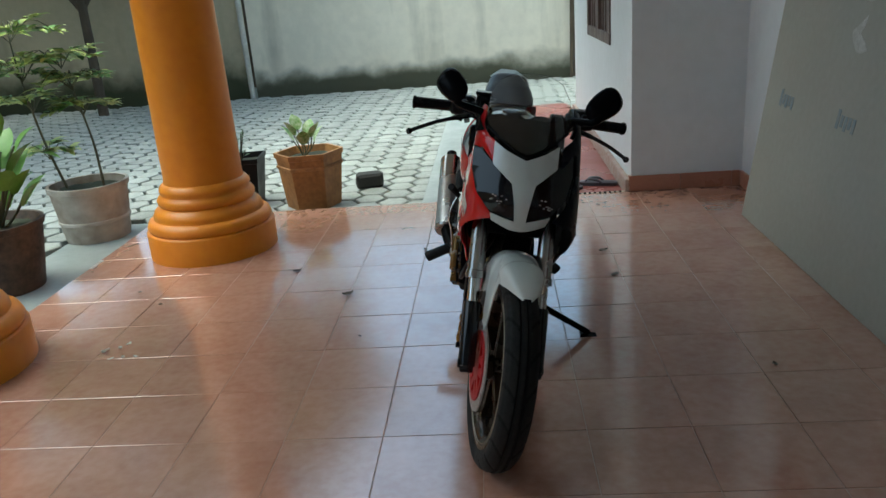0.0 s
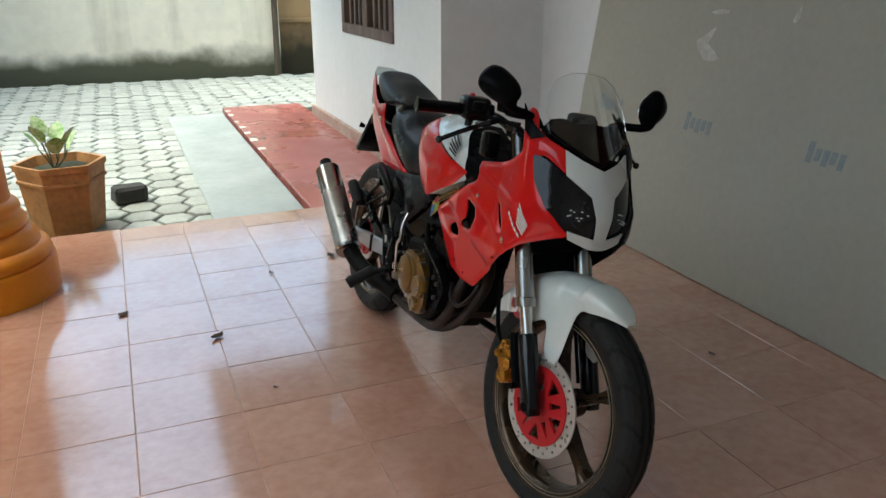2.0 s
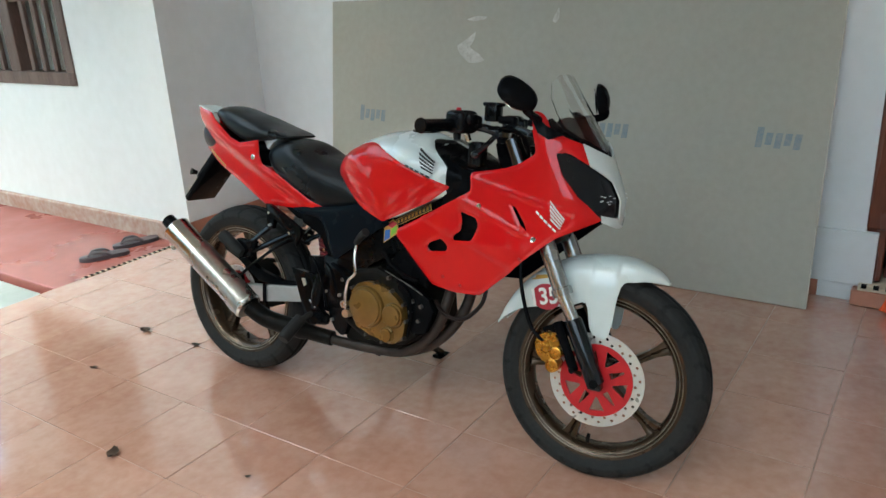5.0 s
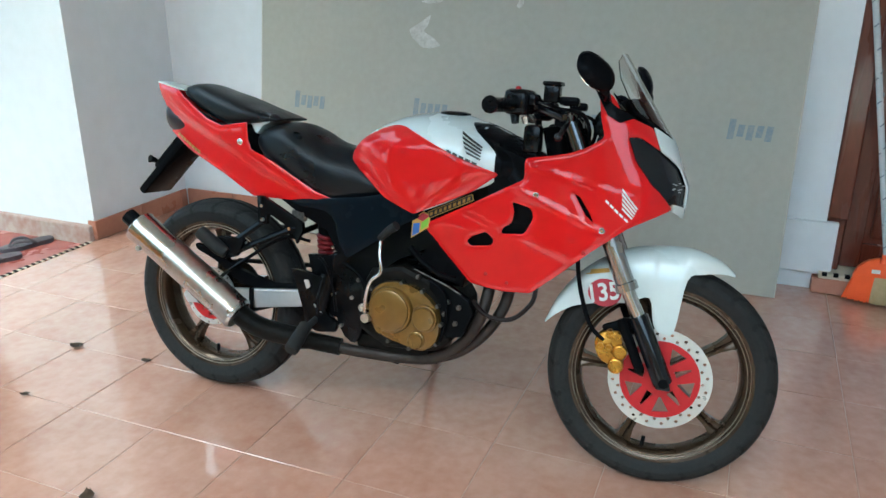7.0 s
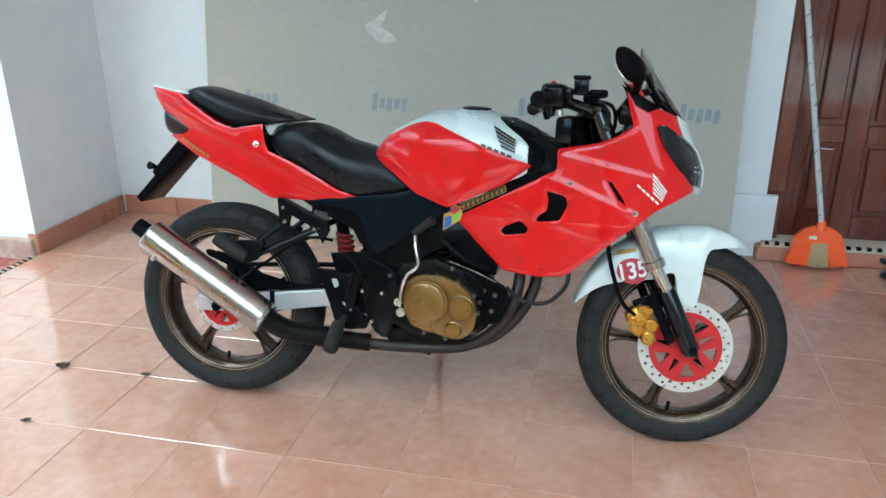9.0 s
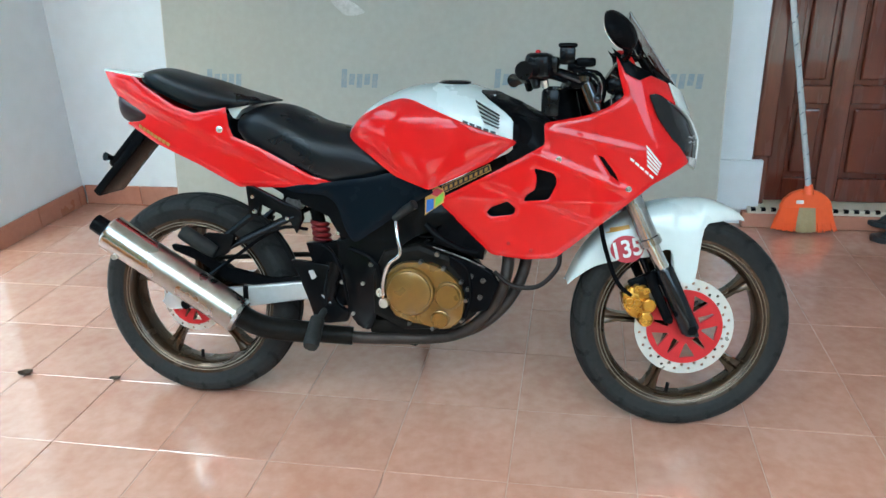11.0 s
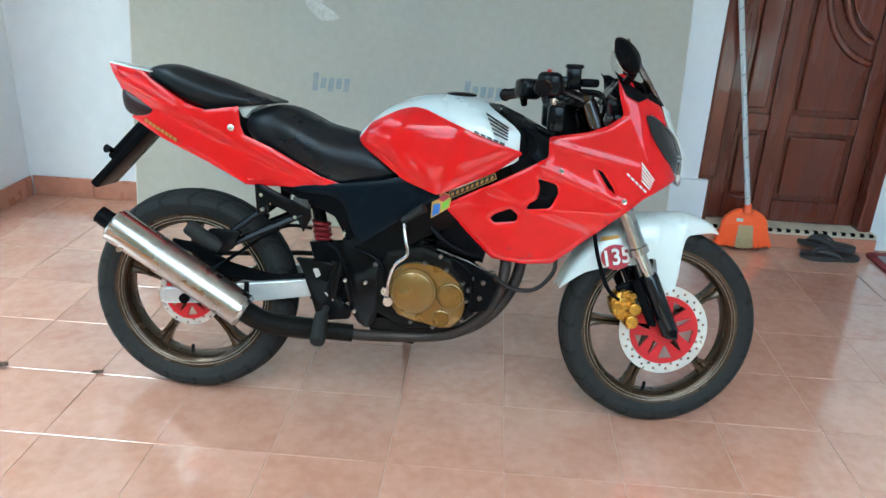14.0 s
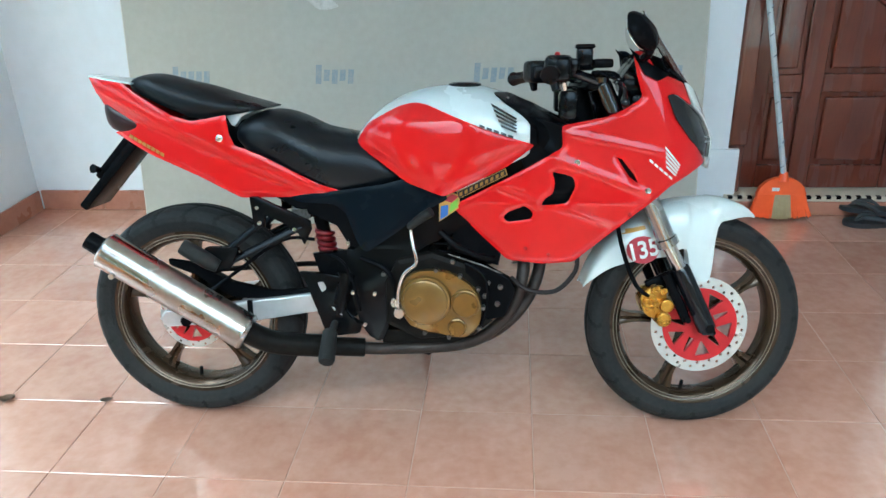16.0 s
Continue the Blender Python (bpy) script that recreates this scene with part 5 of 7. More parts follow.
bp("spring", tubed(coil, 0.0065, 8), material("spring_red", (0.20, 0.006, 0.010), 0.45, bump=0.05), shock, "red coil spring")
bm = boxed(-0.07, 0.07, 2.58, 2.69, 0.46, 0.60, bevel=0.02, seg=2)
bp("battery_box", bm, BLACK)
bm = prism(bmesh.new(), [(2.87, 0.612), (2.66, 0.63), (2.66, 0.48), (2.688, 0.485), (2.712, 0.545), (2.80, 0.572)], "x", -0.10, -0.055, bevel=0.006)
bp("inner_fender", bm, BLACK, label="black inner fender under the seat")
bm = prism(bmesh.new(), [(2.79, 0.46), (2.69, 0.47), (2.66, 0.40), (2.70, 0.30), (2.76, 0.36)], "x", -0.075, -0.045, bevel=0.006)
bp("shock_link", bm, BLACK)
bm = bmesh.new()
box(bm, -0.10, -0.06, 3.085, 3.15, 0.300, 0.352, bevel=0.01, seg=2)
bp("rear_caliper", bm, BLACK, label="black rear brake caliper")
bm = tubed(bend([(-0.10, 3.09, 0.34), (-0.11, 2.98, 0.42), (-0.09, 2.86, 0.50), (-0.08, 2.78, 0.50)], 5), 0.005, 6)
bp("rear_hose", bm, BLACK)
bm = boxed(-0.10, -0.085, 2.785, 2.83, 0.555, 0.585, bevel=0.004)
bp("fuse_box", bm, BOLT)

# engine
bm = bmesh.new()
prism(bm, [(2.60, 0.40), (2.57, 0.46), (2.48, 0.48), (2.39, 0.45), (2.345, 0.38), (2.335, 0.30), (2.38, 0.262), (2.52, 0.25), (2.60, 0.29)], "x", -0.118, 0.118, bevel=0.014)
engine = bp("engine", bm, DIRTY, label="dark engine block with gold covers", smooth=False)
bm = bmesh.new()
for k in range(7):
    c, z = 2.435 - k * 0.013, 0.45 + k * 0.019
    box(bm, -0.088, 0.088, c - 0.075, c + 0.075, z, z + 0.009, bevel=0.003)
box(bm, -0.065, 0.065, 2.32, 2.46, 0.43, 0.60, bevel=0.02)
bp("cylinder", bm, BLACK, engine, "black finned cylinder")
prism_hull = rounded([(2.563, 0.379), (2.547, 0.422), (2.504, 0.439), (2.438, 0.435), (2.394, 0.409), (2.362, 0.375), (2.360, 0.320), (2.374, 0.281), (2.418, 0.262), (2.463, 0.280), (2.515, 0.283), (2.553, 0.312)], 0.025, 3)
bm = prism(bmesh.new(), prism_hull, "x", -0.138, -0.110, bevel=0.005)
bp("clutch_cover", bm, ENGINE_GOLD, engine, "gold painted clutch cover")
for (y, z, r, h) in ((2.496, 0.364, 0.062, 0.020), (2.399, 0.357, 0.036, 0.020), (2.420, 0.294, 0.024, 0.014)):
    bm = lathe(bmesh.new(), [(0.0, -h), (r * 0.80, -h), (r * 0.86, -h + 0.002), (r * 0.88, -h + 0.007), (r * 0.96, -h + 0.008), (r, -h + 0.012), (r, 0.0), (0.0, 0.0)], (-0.136, y, z), "x", 36)
    bp("cover_disc", bm, ENGINE_GOLD, engine)
for k, (y, z) in enumerate(((2.556, 0.41), (2.47, 0.439), (2.412, 0.424), (2.368, 0.392), (2.356, 0.345), (2.366, 0.292), (2.44, 0.268), (2.50, 0.278))):
    bm = lathe(bmesh.new(), [(0.0, -0.004), (0.005, -0.004), (0.006, 0.012), (0.0, 0.012)], (-0.138, y, z), "x", 8)
    bp("cover_bolt", bm, BOLT, engine)
bm = bmesh.new()
prism(bm, [(2.40, 0.462), (2.35, 0.448), (2.293, 0.416), (2.277, 0.386), (2.303, 0.318), (2.345, 0.308), (2.365, 0.336), (2.362, 0.397), (2.40, 0.43)], "x", -0.122, -0.098, bevel=0.004)
prism(bm, [(2.45, 0.48), (2.32, 0.44), (2.30, 0.54), (2.40, 0.60)], "x", -0.100, 0.100, bevel=0.008)
bp("engine_guard", bm, BLACK, label="black plate before the engine", smooth=False)
bm = tubed([(-0.128, 2.44, 0.478), (-0.13, 2.36, 0.452), (-0.128, 2.31, 0.43)], 0.0020, 8)
bp("coolant_pipe", bm, BOLT)
bm = tubed(bend([(-0.15, 2.528, 0.552), (-0.17, 2.520, 0.51), (-0.175, 2.513, 0.468), (-0.17, 2.542, 0.440), (-0.162, 2.558, 0.40), (-0.158, 2.562, 0.36), (-0.156, 2.560, 0.335)], 5), 0.0048, 10)
kick = bp("kick_lever", bm, CHROME, label="chromed kick-start lever")
bm = bmesh.new()
lathe(bm, [(0.0, -0.012), (0.012, -0.012), (0.014, 0.02), (0.0, 0.02)], (-0.15, 2.560, 0.335), "x", 16)
lathe(bm, [(0.0, -0.012), (0.011, -0.012), (0.012, 0.02), (0.0, 0.02)], (-0.15, 2.568, 0.362), "x", 12)
bp("kick_joint", bm, STEEL, kick)
bm = tubed([(-0.152, 2.53, 0.55), (-0.168, 2.50, 0.575), (-0.178, 2.475, 0.592)], [0.009, 0.011, 0.012], 10)
bp("kick_pedal", bm, RUBBER, kick)

# engine dressing: hoses, clamps and a cable
for pts, r, mt in (([(-0.115, 2.46, 0.53), (-0.128, 2.42, 0.50), (-0.130, 2.37, 0.475), (-0.12, 2.33, 0.465)], 0.008, BLACK),
                   ([(-0.105, 2.66, 0.46), (-0.125, 2.60, 0.44), (-0.13, 2.575, 0.40), (-0.128, 2.57, 0.31)], 0.006, BLACK),
                   ([(-0.11, 2.74, 0.47), (-0.13, 2.70, 0.455), (-0.132, 2.675, 0.40), (-0.13, 2.662, 0.33)], 0.004, BLACK),
                   ([(-0.124, 2.40, 0.455), (-0.130, 2.355, 0.425), (-0.132, 2.345, 0.36), (-0.125, 2.36, 0.30)], 0.0045, BLACK)):
    bp("engine_hose", tubed(bend(pts, 5), r, 8), mt, engine)
for (y, z) in ((2.345, 0.405), (2.352, 0.372), (2.322, 0.352), (2.315, 0.395), (2.43, 0.458), (2.60, 0.425)):
    bm = lathe(bmesh.new(), [(0.0, -0.004), (0.006, -0.004), (0.007, 0.008), (0.0, 0.008)], (-0.127, y, z), "x", 6)
    bp("engine_bolt", bm, BOLT, engine)

# exhaust
bm = tubed(bend([(-0.02, 2.30, 0.50), (-0.05, 2.262, 0.47), (-0.078, 2.262, 0.40), (-0.085, 2.286, 0.33), (-0.085, 2.328, 0.277), (-0.085, 2.383, 0.240), (-0.08, 2.463, 0.221), (-0.09, 2.60, 0.216), (-0.105, 2.68, 0.222)], 6), 0.0155, 14)
pipe = bp("exhaust_pipe", bm, EXHAUST, label="burnt brown exhaust header")
bm = tubed(bend([(0.0, 2.30, 0.52), (-0.015, 2.225, 0.47), (-0.03, 2.222, 0.40), (-0.05, 2.262, 0.32), (-0.065, 2.325, 0.262), (-0.08, 2.40, 0.232)], 6), 0.0155, 12)
bp("second_pipe", bm, EXHAUST, pipe)
bm = tubed(bend([(-0.10, 2.66, 0.222), (-0.125, 2.76, 0.234), (-0.165, 2.88, 0.258), (-0.19, 2.95, 0.305)], 6), [0.024] * 6 + [0.029] * 13, 14)
bp("link_pipe", bm, DIRTY, pipe, "black link pipe")
m0, m1 = Vector((-0.192, 2.932, 0.292)), Vector((-0.205, 3.262, 0.502))
d = (m1 - m0).normalized()
bm = tubed([m0 - d * 0.004, m0 + d * 0.004, m0 + d * 0.008, m1 - d * 0.008, m1 - d * 0.004, m1 + d * 0.002], [0.042, 0.047, 0.0455, 0.0455, 0.047, 0.040], 36)
SILENCER = material("silencer_steel", (0.46, 0.45, 0.43), 0.27, 1.0, second=(0.37, 0.34, 0.30), scale=7, fine=50, amount=0.9, bump=0.06, bump_scale=30, rough_var=0.15)
muffler = bp("silencer", bm, SILENCER, label="polished steel silencer can", sharp=30)
bm = tubed([m1 - d * 0.002, m1 + d * 0.006, m1 + d * 0.045], [0.026, 0.024, 0.0225], 20, caps=False)
bmesh.ops.recalc_face_normals(bm, faces=bm.faces)
bmesh.ops.solidify(bm, geom=bm.faces[:], thickness=0.004)
bp("tailpipe", bm, BLACK, muffler, "black tailpipe")
bm = lathe(bmesh.new(), [(0.0, -0.008), (0.007, -0.008), (0.007, 0.01), (0.0, 0.01)], (-0.235, 3.235, 0.445), "x", 8)
bp("rivet", bm, STEEL, muffler)

# side stand, cables, under parts
bm = tubed([(0.075, 2.50, 0.245), (0.20, 2.53, 0.165), (0.375, 2.562, 0.073)], [0.014, 0.012, 0.011], 12)
box(bm, 0.345, 0.405, 2.545, 2.580, 0.058, 0.068)
bp("side_stand", bm, BLACK, label="black side stand, folded out")
bm = bmesh.new()
tube(bm, [(-0.07, 2.60, 0.225), (-0.07, 2.50, 0.205), (0.07, 2.50, 0.205), (0.07, 2.60, 0.225)], 0.012, 8)
box(bm, -0.09, 0.09, 2.40, 2.62, 0.222, 0.27, bevel=0.015, seg=2)
bp("sump", bm, DIRTY, engine, "grimy sump and lower frame")
bm = tubed(bend([(-0.09, 2.29, 0.41), (-0.11, 2.245, 0.383), (-0.115, 2.18, 0.385), (-0.105, 2.135, 0.43), (-0.09, 2.13, 0.47)], 6), 0.006, 8)
bp("hose_loop", bm, material("brown_hose", (0.014, 0.008, 0.007), 0.4, bump=0.05, spec=0.15), label="thin black-brown hose loop")


# ---- things of the porch ----
def column(at, base_r, shaft_r, label):
    ob = thing("column", label, "column", at, "porch columns")
    k, s = base_r / 0.335, shaft_r / 0.20
    bm = lathe(bmesh.new(), [(0.335 * k, -0.06), (0.335 * k, 0.135), (0.330 * k, 0.142), (0.318 * k, 0.146), (0.322 * k, 0.152), (0.326 * k, 0.165), (0.316 * k, 0.192), (0.292 * k, 0.207)], (0, 0, 0), "z", 64)
    part("plinth_ring", bm, ORANGE, ob, smooth=True)
    bm = lathe(bmesh.new(), [(0.290 * k, 0.205), (0.284 * k, 0.212), (0.286 * k, 0.222), (0.276 * k, 0.245), (0.252 * k, 0.268), (0.244 * k, 0.272), (0.252 * k, 0.284), (0.254 * k, 0.300), (0.244 * k, 0.318), (0.232 * k, 0.326),
                             (0.229 * k, 0.334), (0.236 * k, 0.348), (0.234 * k, 0.362), (0.222 * k, 0.378), (0.207 * s, 0.388)], (0, 0, 0), "z", 64)
    part("base_moulding", bm, ORANGE, ob, smooth=True, sharp=60)
    bm = lathe(bmesh.new(), [(0.207 * s, 0.387), (0.203 * s, 0.42), (0.20 * s, 0.9), (0.194 * s, 1.6), (0.175 * s, 3.32), (0.19 * s, 3.33), (0.19 * s, 3.40)], (0, 0, 0), "z", 64)
    part("shaft", bm, ORANGE, ob, smooth=True)
    bm = lathe(bmesh.new(), [(0.19 * s, 3.40), (0.20 * s, 3.44), (0.25 * s, 3.52), (0.27 * s, 3.60), (0.27 * s, 3.85)], (0, 0, 0), "z", 48)
    part("capital", bm, ORANGE, ob, smooth=True)
    return ob


column((-1.480, 3.870, 0), 0.335, 0.20, "round orange-painted porch column with moulded base")
column((-2.105, 2.475, 0), 0.36, 0.185, "round orange-painted porch column at the floor's outer edge")

# gypsum board leaning on its long side against the wall
LEAN_B = math.asin((1.522 - 1.352) / 1.2)
board = new("gypsum_board", None)
board.matrix_world = Matrix.Translation((1.352, 1.525, 0.0)) @ Matrix.Rotation(LEAN_B, 4, "Y")
tagged(board, "grey-green gypsum board leaning against the white wall", "board")
part("sheet", boxed(-0.0045, 0.0045, 0, 2.395, 0.002, 1.2, bevel=0.0015), BOARD, board)
part("end_edge", boxed(-0.0042, 0.0042, -0.003, 0.0, 0.004, 1.198), BOARD_EDGE, board, "chalky cut edge")
part("end_edge", boxed(-0.0042, 0.0042, 2.395, 2.398, 0.004, 1.198), BOARD_EDGE, board, "chalky cut edge")
for y in (3.655, 3.035, 2.372, 1.70):
    bm = bmesh.new()
    for k in range(5):
        a = y - 1.525 + 0.078 - k * 0.034
        h0, h1 = 0.606 + (0.012 if k in (1, 3) else 0), 0.606 + (0.078 if k in (0,) else 0.058)
        prism(bm, [(a, h0), (a - 0.024, h0), (a - 0.030, h1), (a - 0.006, h1)], "x", -0.0062, -0.0046)
    part("faded_print", bm, INK, board, "faded blue printed bars")
for pts in ([(3.149, 0.980), (3.10, 1.008), (3.047, 1.045), (3.060, 1.00), (3.082, 0.975), (3.03, 0.945), (2.996, 0.915), (3.04, 0.902), (3.085, 0.905), (3.136, 0.948)],
            [(3.10, 1.098), (3.05, 1.112), (2.99, 1.110), (3.0, 1.098), (3.06, 1.090)], [(2.665, 1.085), (2.635, 1.145), (2.632, 1.10), (2.648, 1.075)]):
    bm = prism(bmesh.new(), rounded([(a - 1.525, b) for a, b in pts], 0.008, 2), "x", -0.0058, -0.0046)
    part("scuff_mark", bm, WHITE_SCUFF, board, "white scraped patch")

# skirting of terracotta along the walls
base_board = tagged(part("baseboard", boxed(WALL_A + 0.01, WALL_C - 0.006, WALL_B - 0.008, WALL_B - 0.001, 0.0, 0.088), GROUT), "terracotta tile skirting along the porch walls", "baseboard", kind="structure")
k = 0
x = WALL_A - 0.012
while x < WALL_C - 0.02:
    w = min(0.30, WALL_C - 0.014 - x)
    part("tile", boxed(x + 0.002, x + w - 0.002, WALL_B - 0.016, WALL_B - 0.007, 0.001, 0.095, bevel=0.002), SKIRT, base_board)
    x += 0.30
y = WALL_B - 0.018
while y > -2.9:
    w = 0.30
    a, b = y - w, y
    if not (a < DOOR[1] and b > DOOR[0]):
        part("tile", boxed(WALL_C - 0.014, WALL_C - 0.002, a + 0.002, b - 0.002, 0.001, 0.095, bevel=0.002), SKIRT, base_board)
    y -= w
part("tile", boxed(WALL_A - 0.014, WALL_A - 0.004, WALL_B - 0.012, WALL_B + 0.03, 0.001, 0.095, bevel=0.002), SKIRT, base_board)

# step and threshold at the door
CREAM = material("cream_tile", (0.60, 0.54, 0.42), 0.4, second=(0.46, 0.39, 0.29), scale=12, fine=60, bump=0.05)
step_ob = tagged(part("door_step", boxed(WALL_C - 0.05, WALL_C + 0.2, DOOR[0] - 0.02, DOOR[1] + 0.02, 0.0, 0.062, bevel=0.004), SKIRT), "terracotta step under the wooden door", "step", kind="structure")
part("threshold", boxed(WALL_C - 0.046, WALL_C + 0.19, DOOR[0] - 0.015, DOOR[1] + 0.0, 0.062, 0.084, bevel=0.002), CREAM, step_ob, "white threshold strip")
y = DOOR[0]
while y < DOOR[1] - 0.02:
    part("dark_square", boxed(WALL_C - 0.049, WALL_C - 0.03, y, y + 0.019, 0.0735, 0.0858), BLACK, step_ob)
    y += 0.041
edge_ob = tagged(part("trim", boxed(0.22, WALL_A - 0.04, EDGE_Y - 0.012, EDGE_Y + 0.004, -0.05, 0.0035), CREAM), "cream patterned strip along the porch edge", "trim", kind="structure")
x = 0.235
while x < WALL_A - 0.06:
    part("dark_square", boxed(x, x + 0.014, EDGE_Y - 0.0135, EDGE_Y + 0.006, -0.012, 0.005), BLACK, edge_ob)
    x += 0.03
bm = bmesh.new()
for k in range(4):
    box(bm, EDGE_X + 0.004, EDGE_X + 0.022, 3.60 + k * 0.034, 3.624 + k * 0.034, 0.0, 0.003)
tagged(part("paint_dashes", bm, STICKER_WHITE), "white paint dashes on the tile edge", "paint marks")

# door
door = thing("door_1", "dark varnished wooden panel door with carved oval", "door", (WALL_C, 0, 0), kind="structure")
for (y0, y1, z0, z1) in ((DOOR[1] - 0.075, DOOR[1], 0.30, DOOR[3]), (DOOR[0], DOOR[0] + 0.06, 0.085, DOOR[3]), (DOOR[0] + 0.06, DOOR[1] - 0.075, DOOR[3] - 0.06, DOOR[3])):
    part("door_frame", boxed(-0.012, 0.13, y0, y1, z0, z1, bevel=0.008, seg=2), DOOR_WOOD, door)
part("door_frame", boxed(0.012, 0.13, DOOR[1] - 0.07, DOOR[1] - 0.002, 0.085, 0.30, bevel=0.004), DOOR_WOOD, door)
tagged(part("trim", boxed(WALL_C - 0.016, WALL_C + 0.012, DOOR[1] - 0.045, 1.56, 0.07, 0.285, bevel=0.003, seg=2), PLASTER), "rough white plaster patch at the door foot", "trim", kind="structure")
L0, L1 = DOOR[0] + 0.06, DOOR[1] - 0.075          # leaf
leaf_door = part("leaf", boxed(0.085, 0.105, L0, L1, 0.088, DOOR[3] - 0.06), DOOR_WOOD, door)
PANEL_Y = ((1.085, 1.222), (0.70, 1.00))
for (y0, y1, z0, z1) in ((1.222, L1, 0.088, 2.09), (1.00, 1.085, 0.088, 2.09), (L0, 0.70, 0.088, 2.09), (1.085, 1.222, 0.088, 0.19), (0.70, 1.00, 0.088, 0.19), (1.085, 1.222, 0.51, 0.585), (0.70, 1.00, 0.51, 0.585), (1.085, 1.222, 1.85, 2.09), (0.70, 1.00, 1.85, 2.09)):
    part("rail", boxed(0.062, 0.0845, y0 + 0.0005, y1 - 0.0005, z0, z1, bevel=0.003), DOOR_WOOD, leaf_door)
for (y0, y1), (z0, z1) in ((PANEL_Y[0], (0.19, 0.51)), (PANEL_Y[1], (0.19, 0.51)), (PANEL_Y[0], (0.585, 1.85))):
    part("panel", boxed(0.066, 0.0845, y0 + 0.022, y1 - 0.022, z0 + 0.022, z1 - 0.022, bevel=0.009, seg=2), DOOR_WOOD, leaf_door)
OV = (0.66, 1.16)
arc = [(OV[0] + 0.30 * math.cos(radians(a)), OV[1] + 0.36 * math.sin(radians(a))) for a in range(-6, -90, -8)]
arc = [(y, z) for y, z in arc if 0.722 < y < 0.975]
low_panel = [(0.978, 0.607), (0.978, arc[0][1])] + arc + [(0.722, arc[-1][1]), (0.722, 0.607)]
part("panel", prism(bmesh.new(), low_panel, "x", 0.066, 0.0845, bevel=0.007), DOOR_WOOD, leaf_door)
for r in (0.285, 0.215):
    pts = [(0.070, OV[0] + r * math.cos(radians(a)), OV[1] + r * 1.2 * math.sin(radians(a))) for a in range(40, -100, -8)]
    pts = [p for p in pts if 0.70 < p[1] < 1.0]
    part("carved_arc", tubed(pts, 0.016, 10), DOOR_WOOD, leaf_door, smooth=True)
part("oval_panel", prism(bmesh.new(), [(max(0.705, OV[0] + 0.19 * math.cos(radians(a))), OV[1] + 0.23 * math.sin(radians(a))) for a in range(-80, 285, 12)], "x", 0.068, 0.0845, bevel=0.004), DOOR_WOOD, leaf_door)
part("door_handle", tubed([(0.06, 0.665, 1.05), (0.02, 0.665, 1.05), (0.02, 0.72, 1.05)], 0.009, 10), STEEL, door, "steel lever handle", smooth=True)

# long window above the board
win = thing("window_1", "dark red-brown wooden window with small panes", "window", (WALL_C, 0, 0), kind="structure")
wy0, wy1, wz0, wz1 = WIN_C
for (y0, y1, z0, z1) in ((wy0, wy1, wz0, wz0 + 0.055), (wy0, wy1, wz1 - 0.055, wz1), (wy0, wy0 + 0.06, wz0 + 0.055, wz1 - 0.055), (wy1 - 0.06, wy1, wz0 + 0.055, wz1 - 0.055), (2.98, 3.06, wz0 + 0.055, wz1 - 0.055), (2.40, 2.47, wz0 + 0.055, wz1 - 0.055)):
    part("window_frame", boxed(-0.010, 0.10, y0, y1, z0, z1, bevel=0.006, seg=2), DOOR_WOOD, win)
for k in range(18):
    part("slat", boxed(0.03, 0.05, 3.062, wy1 - 0.062, wz0 + 0.06 + k * 0.055, wz0 + 0.105 + k * 0.055, bevel=0.003), DOOR_WOOD, win)
for y in (2.16, 1.94, 2.66, 2.82):
    part("glazing_bar", boxed(0.02, 0.05, y - 0.013, y + 0.013, wz0 + 0.056, wz1 - 0.056, bevel=0.003), DOOR_WOOD, win)
for y0, y1 in ((wy0 + 0.06, 2.40), (2.47, 2.98)):
    p = part("pane", boxed(0.056, 0.060, y0, y1, wz0 + 0.056, wz1 - 0.056), PANE, win)
    p.visible_shadow = False
# Dark folded sheet added behind the glass to stand for the unlit room.
bm = bmesh.new()
n = 120
rows = [[bm.verts.new((WALL_C + 0.30 + 0.025 * math.sin(k * 0.9) + 0.008 * math.sin(k * 2.3), 1.55 + 2.15 * k / n, z)) for k in range(n + 1)] for z in (-0.12, 2.94)]
for k in range(n):
    bm.faces.new((rows[0][k], rows[0][k + 1], rows[1][k + 1], rows[1][k]))
bmesh.ops.solidify(bm, geom=bm.faces[:], thickness=0.002)
cur = part("curtain", bm, material("dark_room_cloth", (0.16, 0.12, 0.09), 0.9, second=(0.09, 0.07, 0.055), scale=4, fine=60, bump=0.2), smooth=True)
tagged(cur, "dark brown folded sheet added behind the long window as room darkness", "curtain")

# barred window in the apron wall
win2 = thing("window_2", "brown wooden window with upright bars", "window", (WALL_A, 0, 0), kind="structure")
ay0, ay1, az0, az1 = WIN_A
mid = (ay0 + ay1) / 2
for (y0, y1, z0, z1) in ((ay0, ay1, az0, az0 + 0.075), (ay0, ay1, az1 - 0.06, az1), (ay0, ay0 + 0.075, az0 + 0.075, az1 - 0.06), (ay1 - 0.075, ay1, az0 + 0.075, az1 - 0.06), (mid - 0.055, mid + 0.055, az0 + 0.075, az1 - 0.06)):
    part("window_frame", boxed(-0.012, 0.09, y0, y1, z0, z1, bevel=0.006, seg=2), GREY_WOOD, win2)
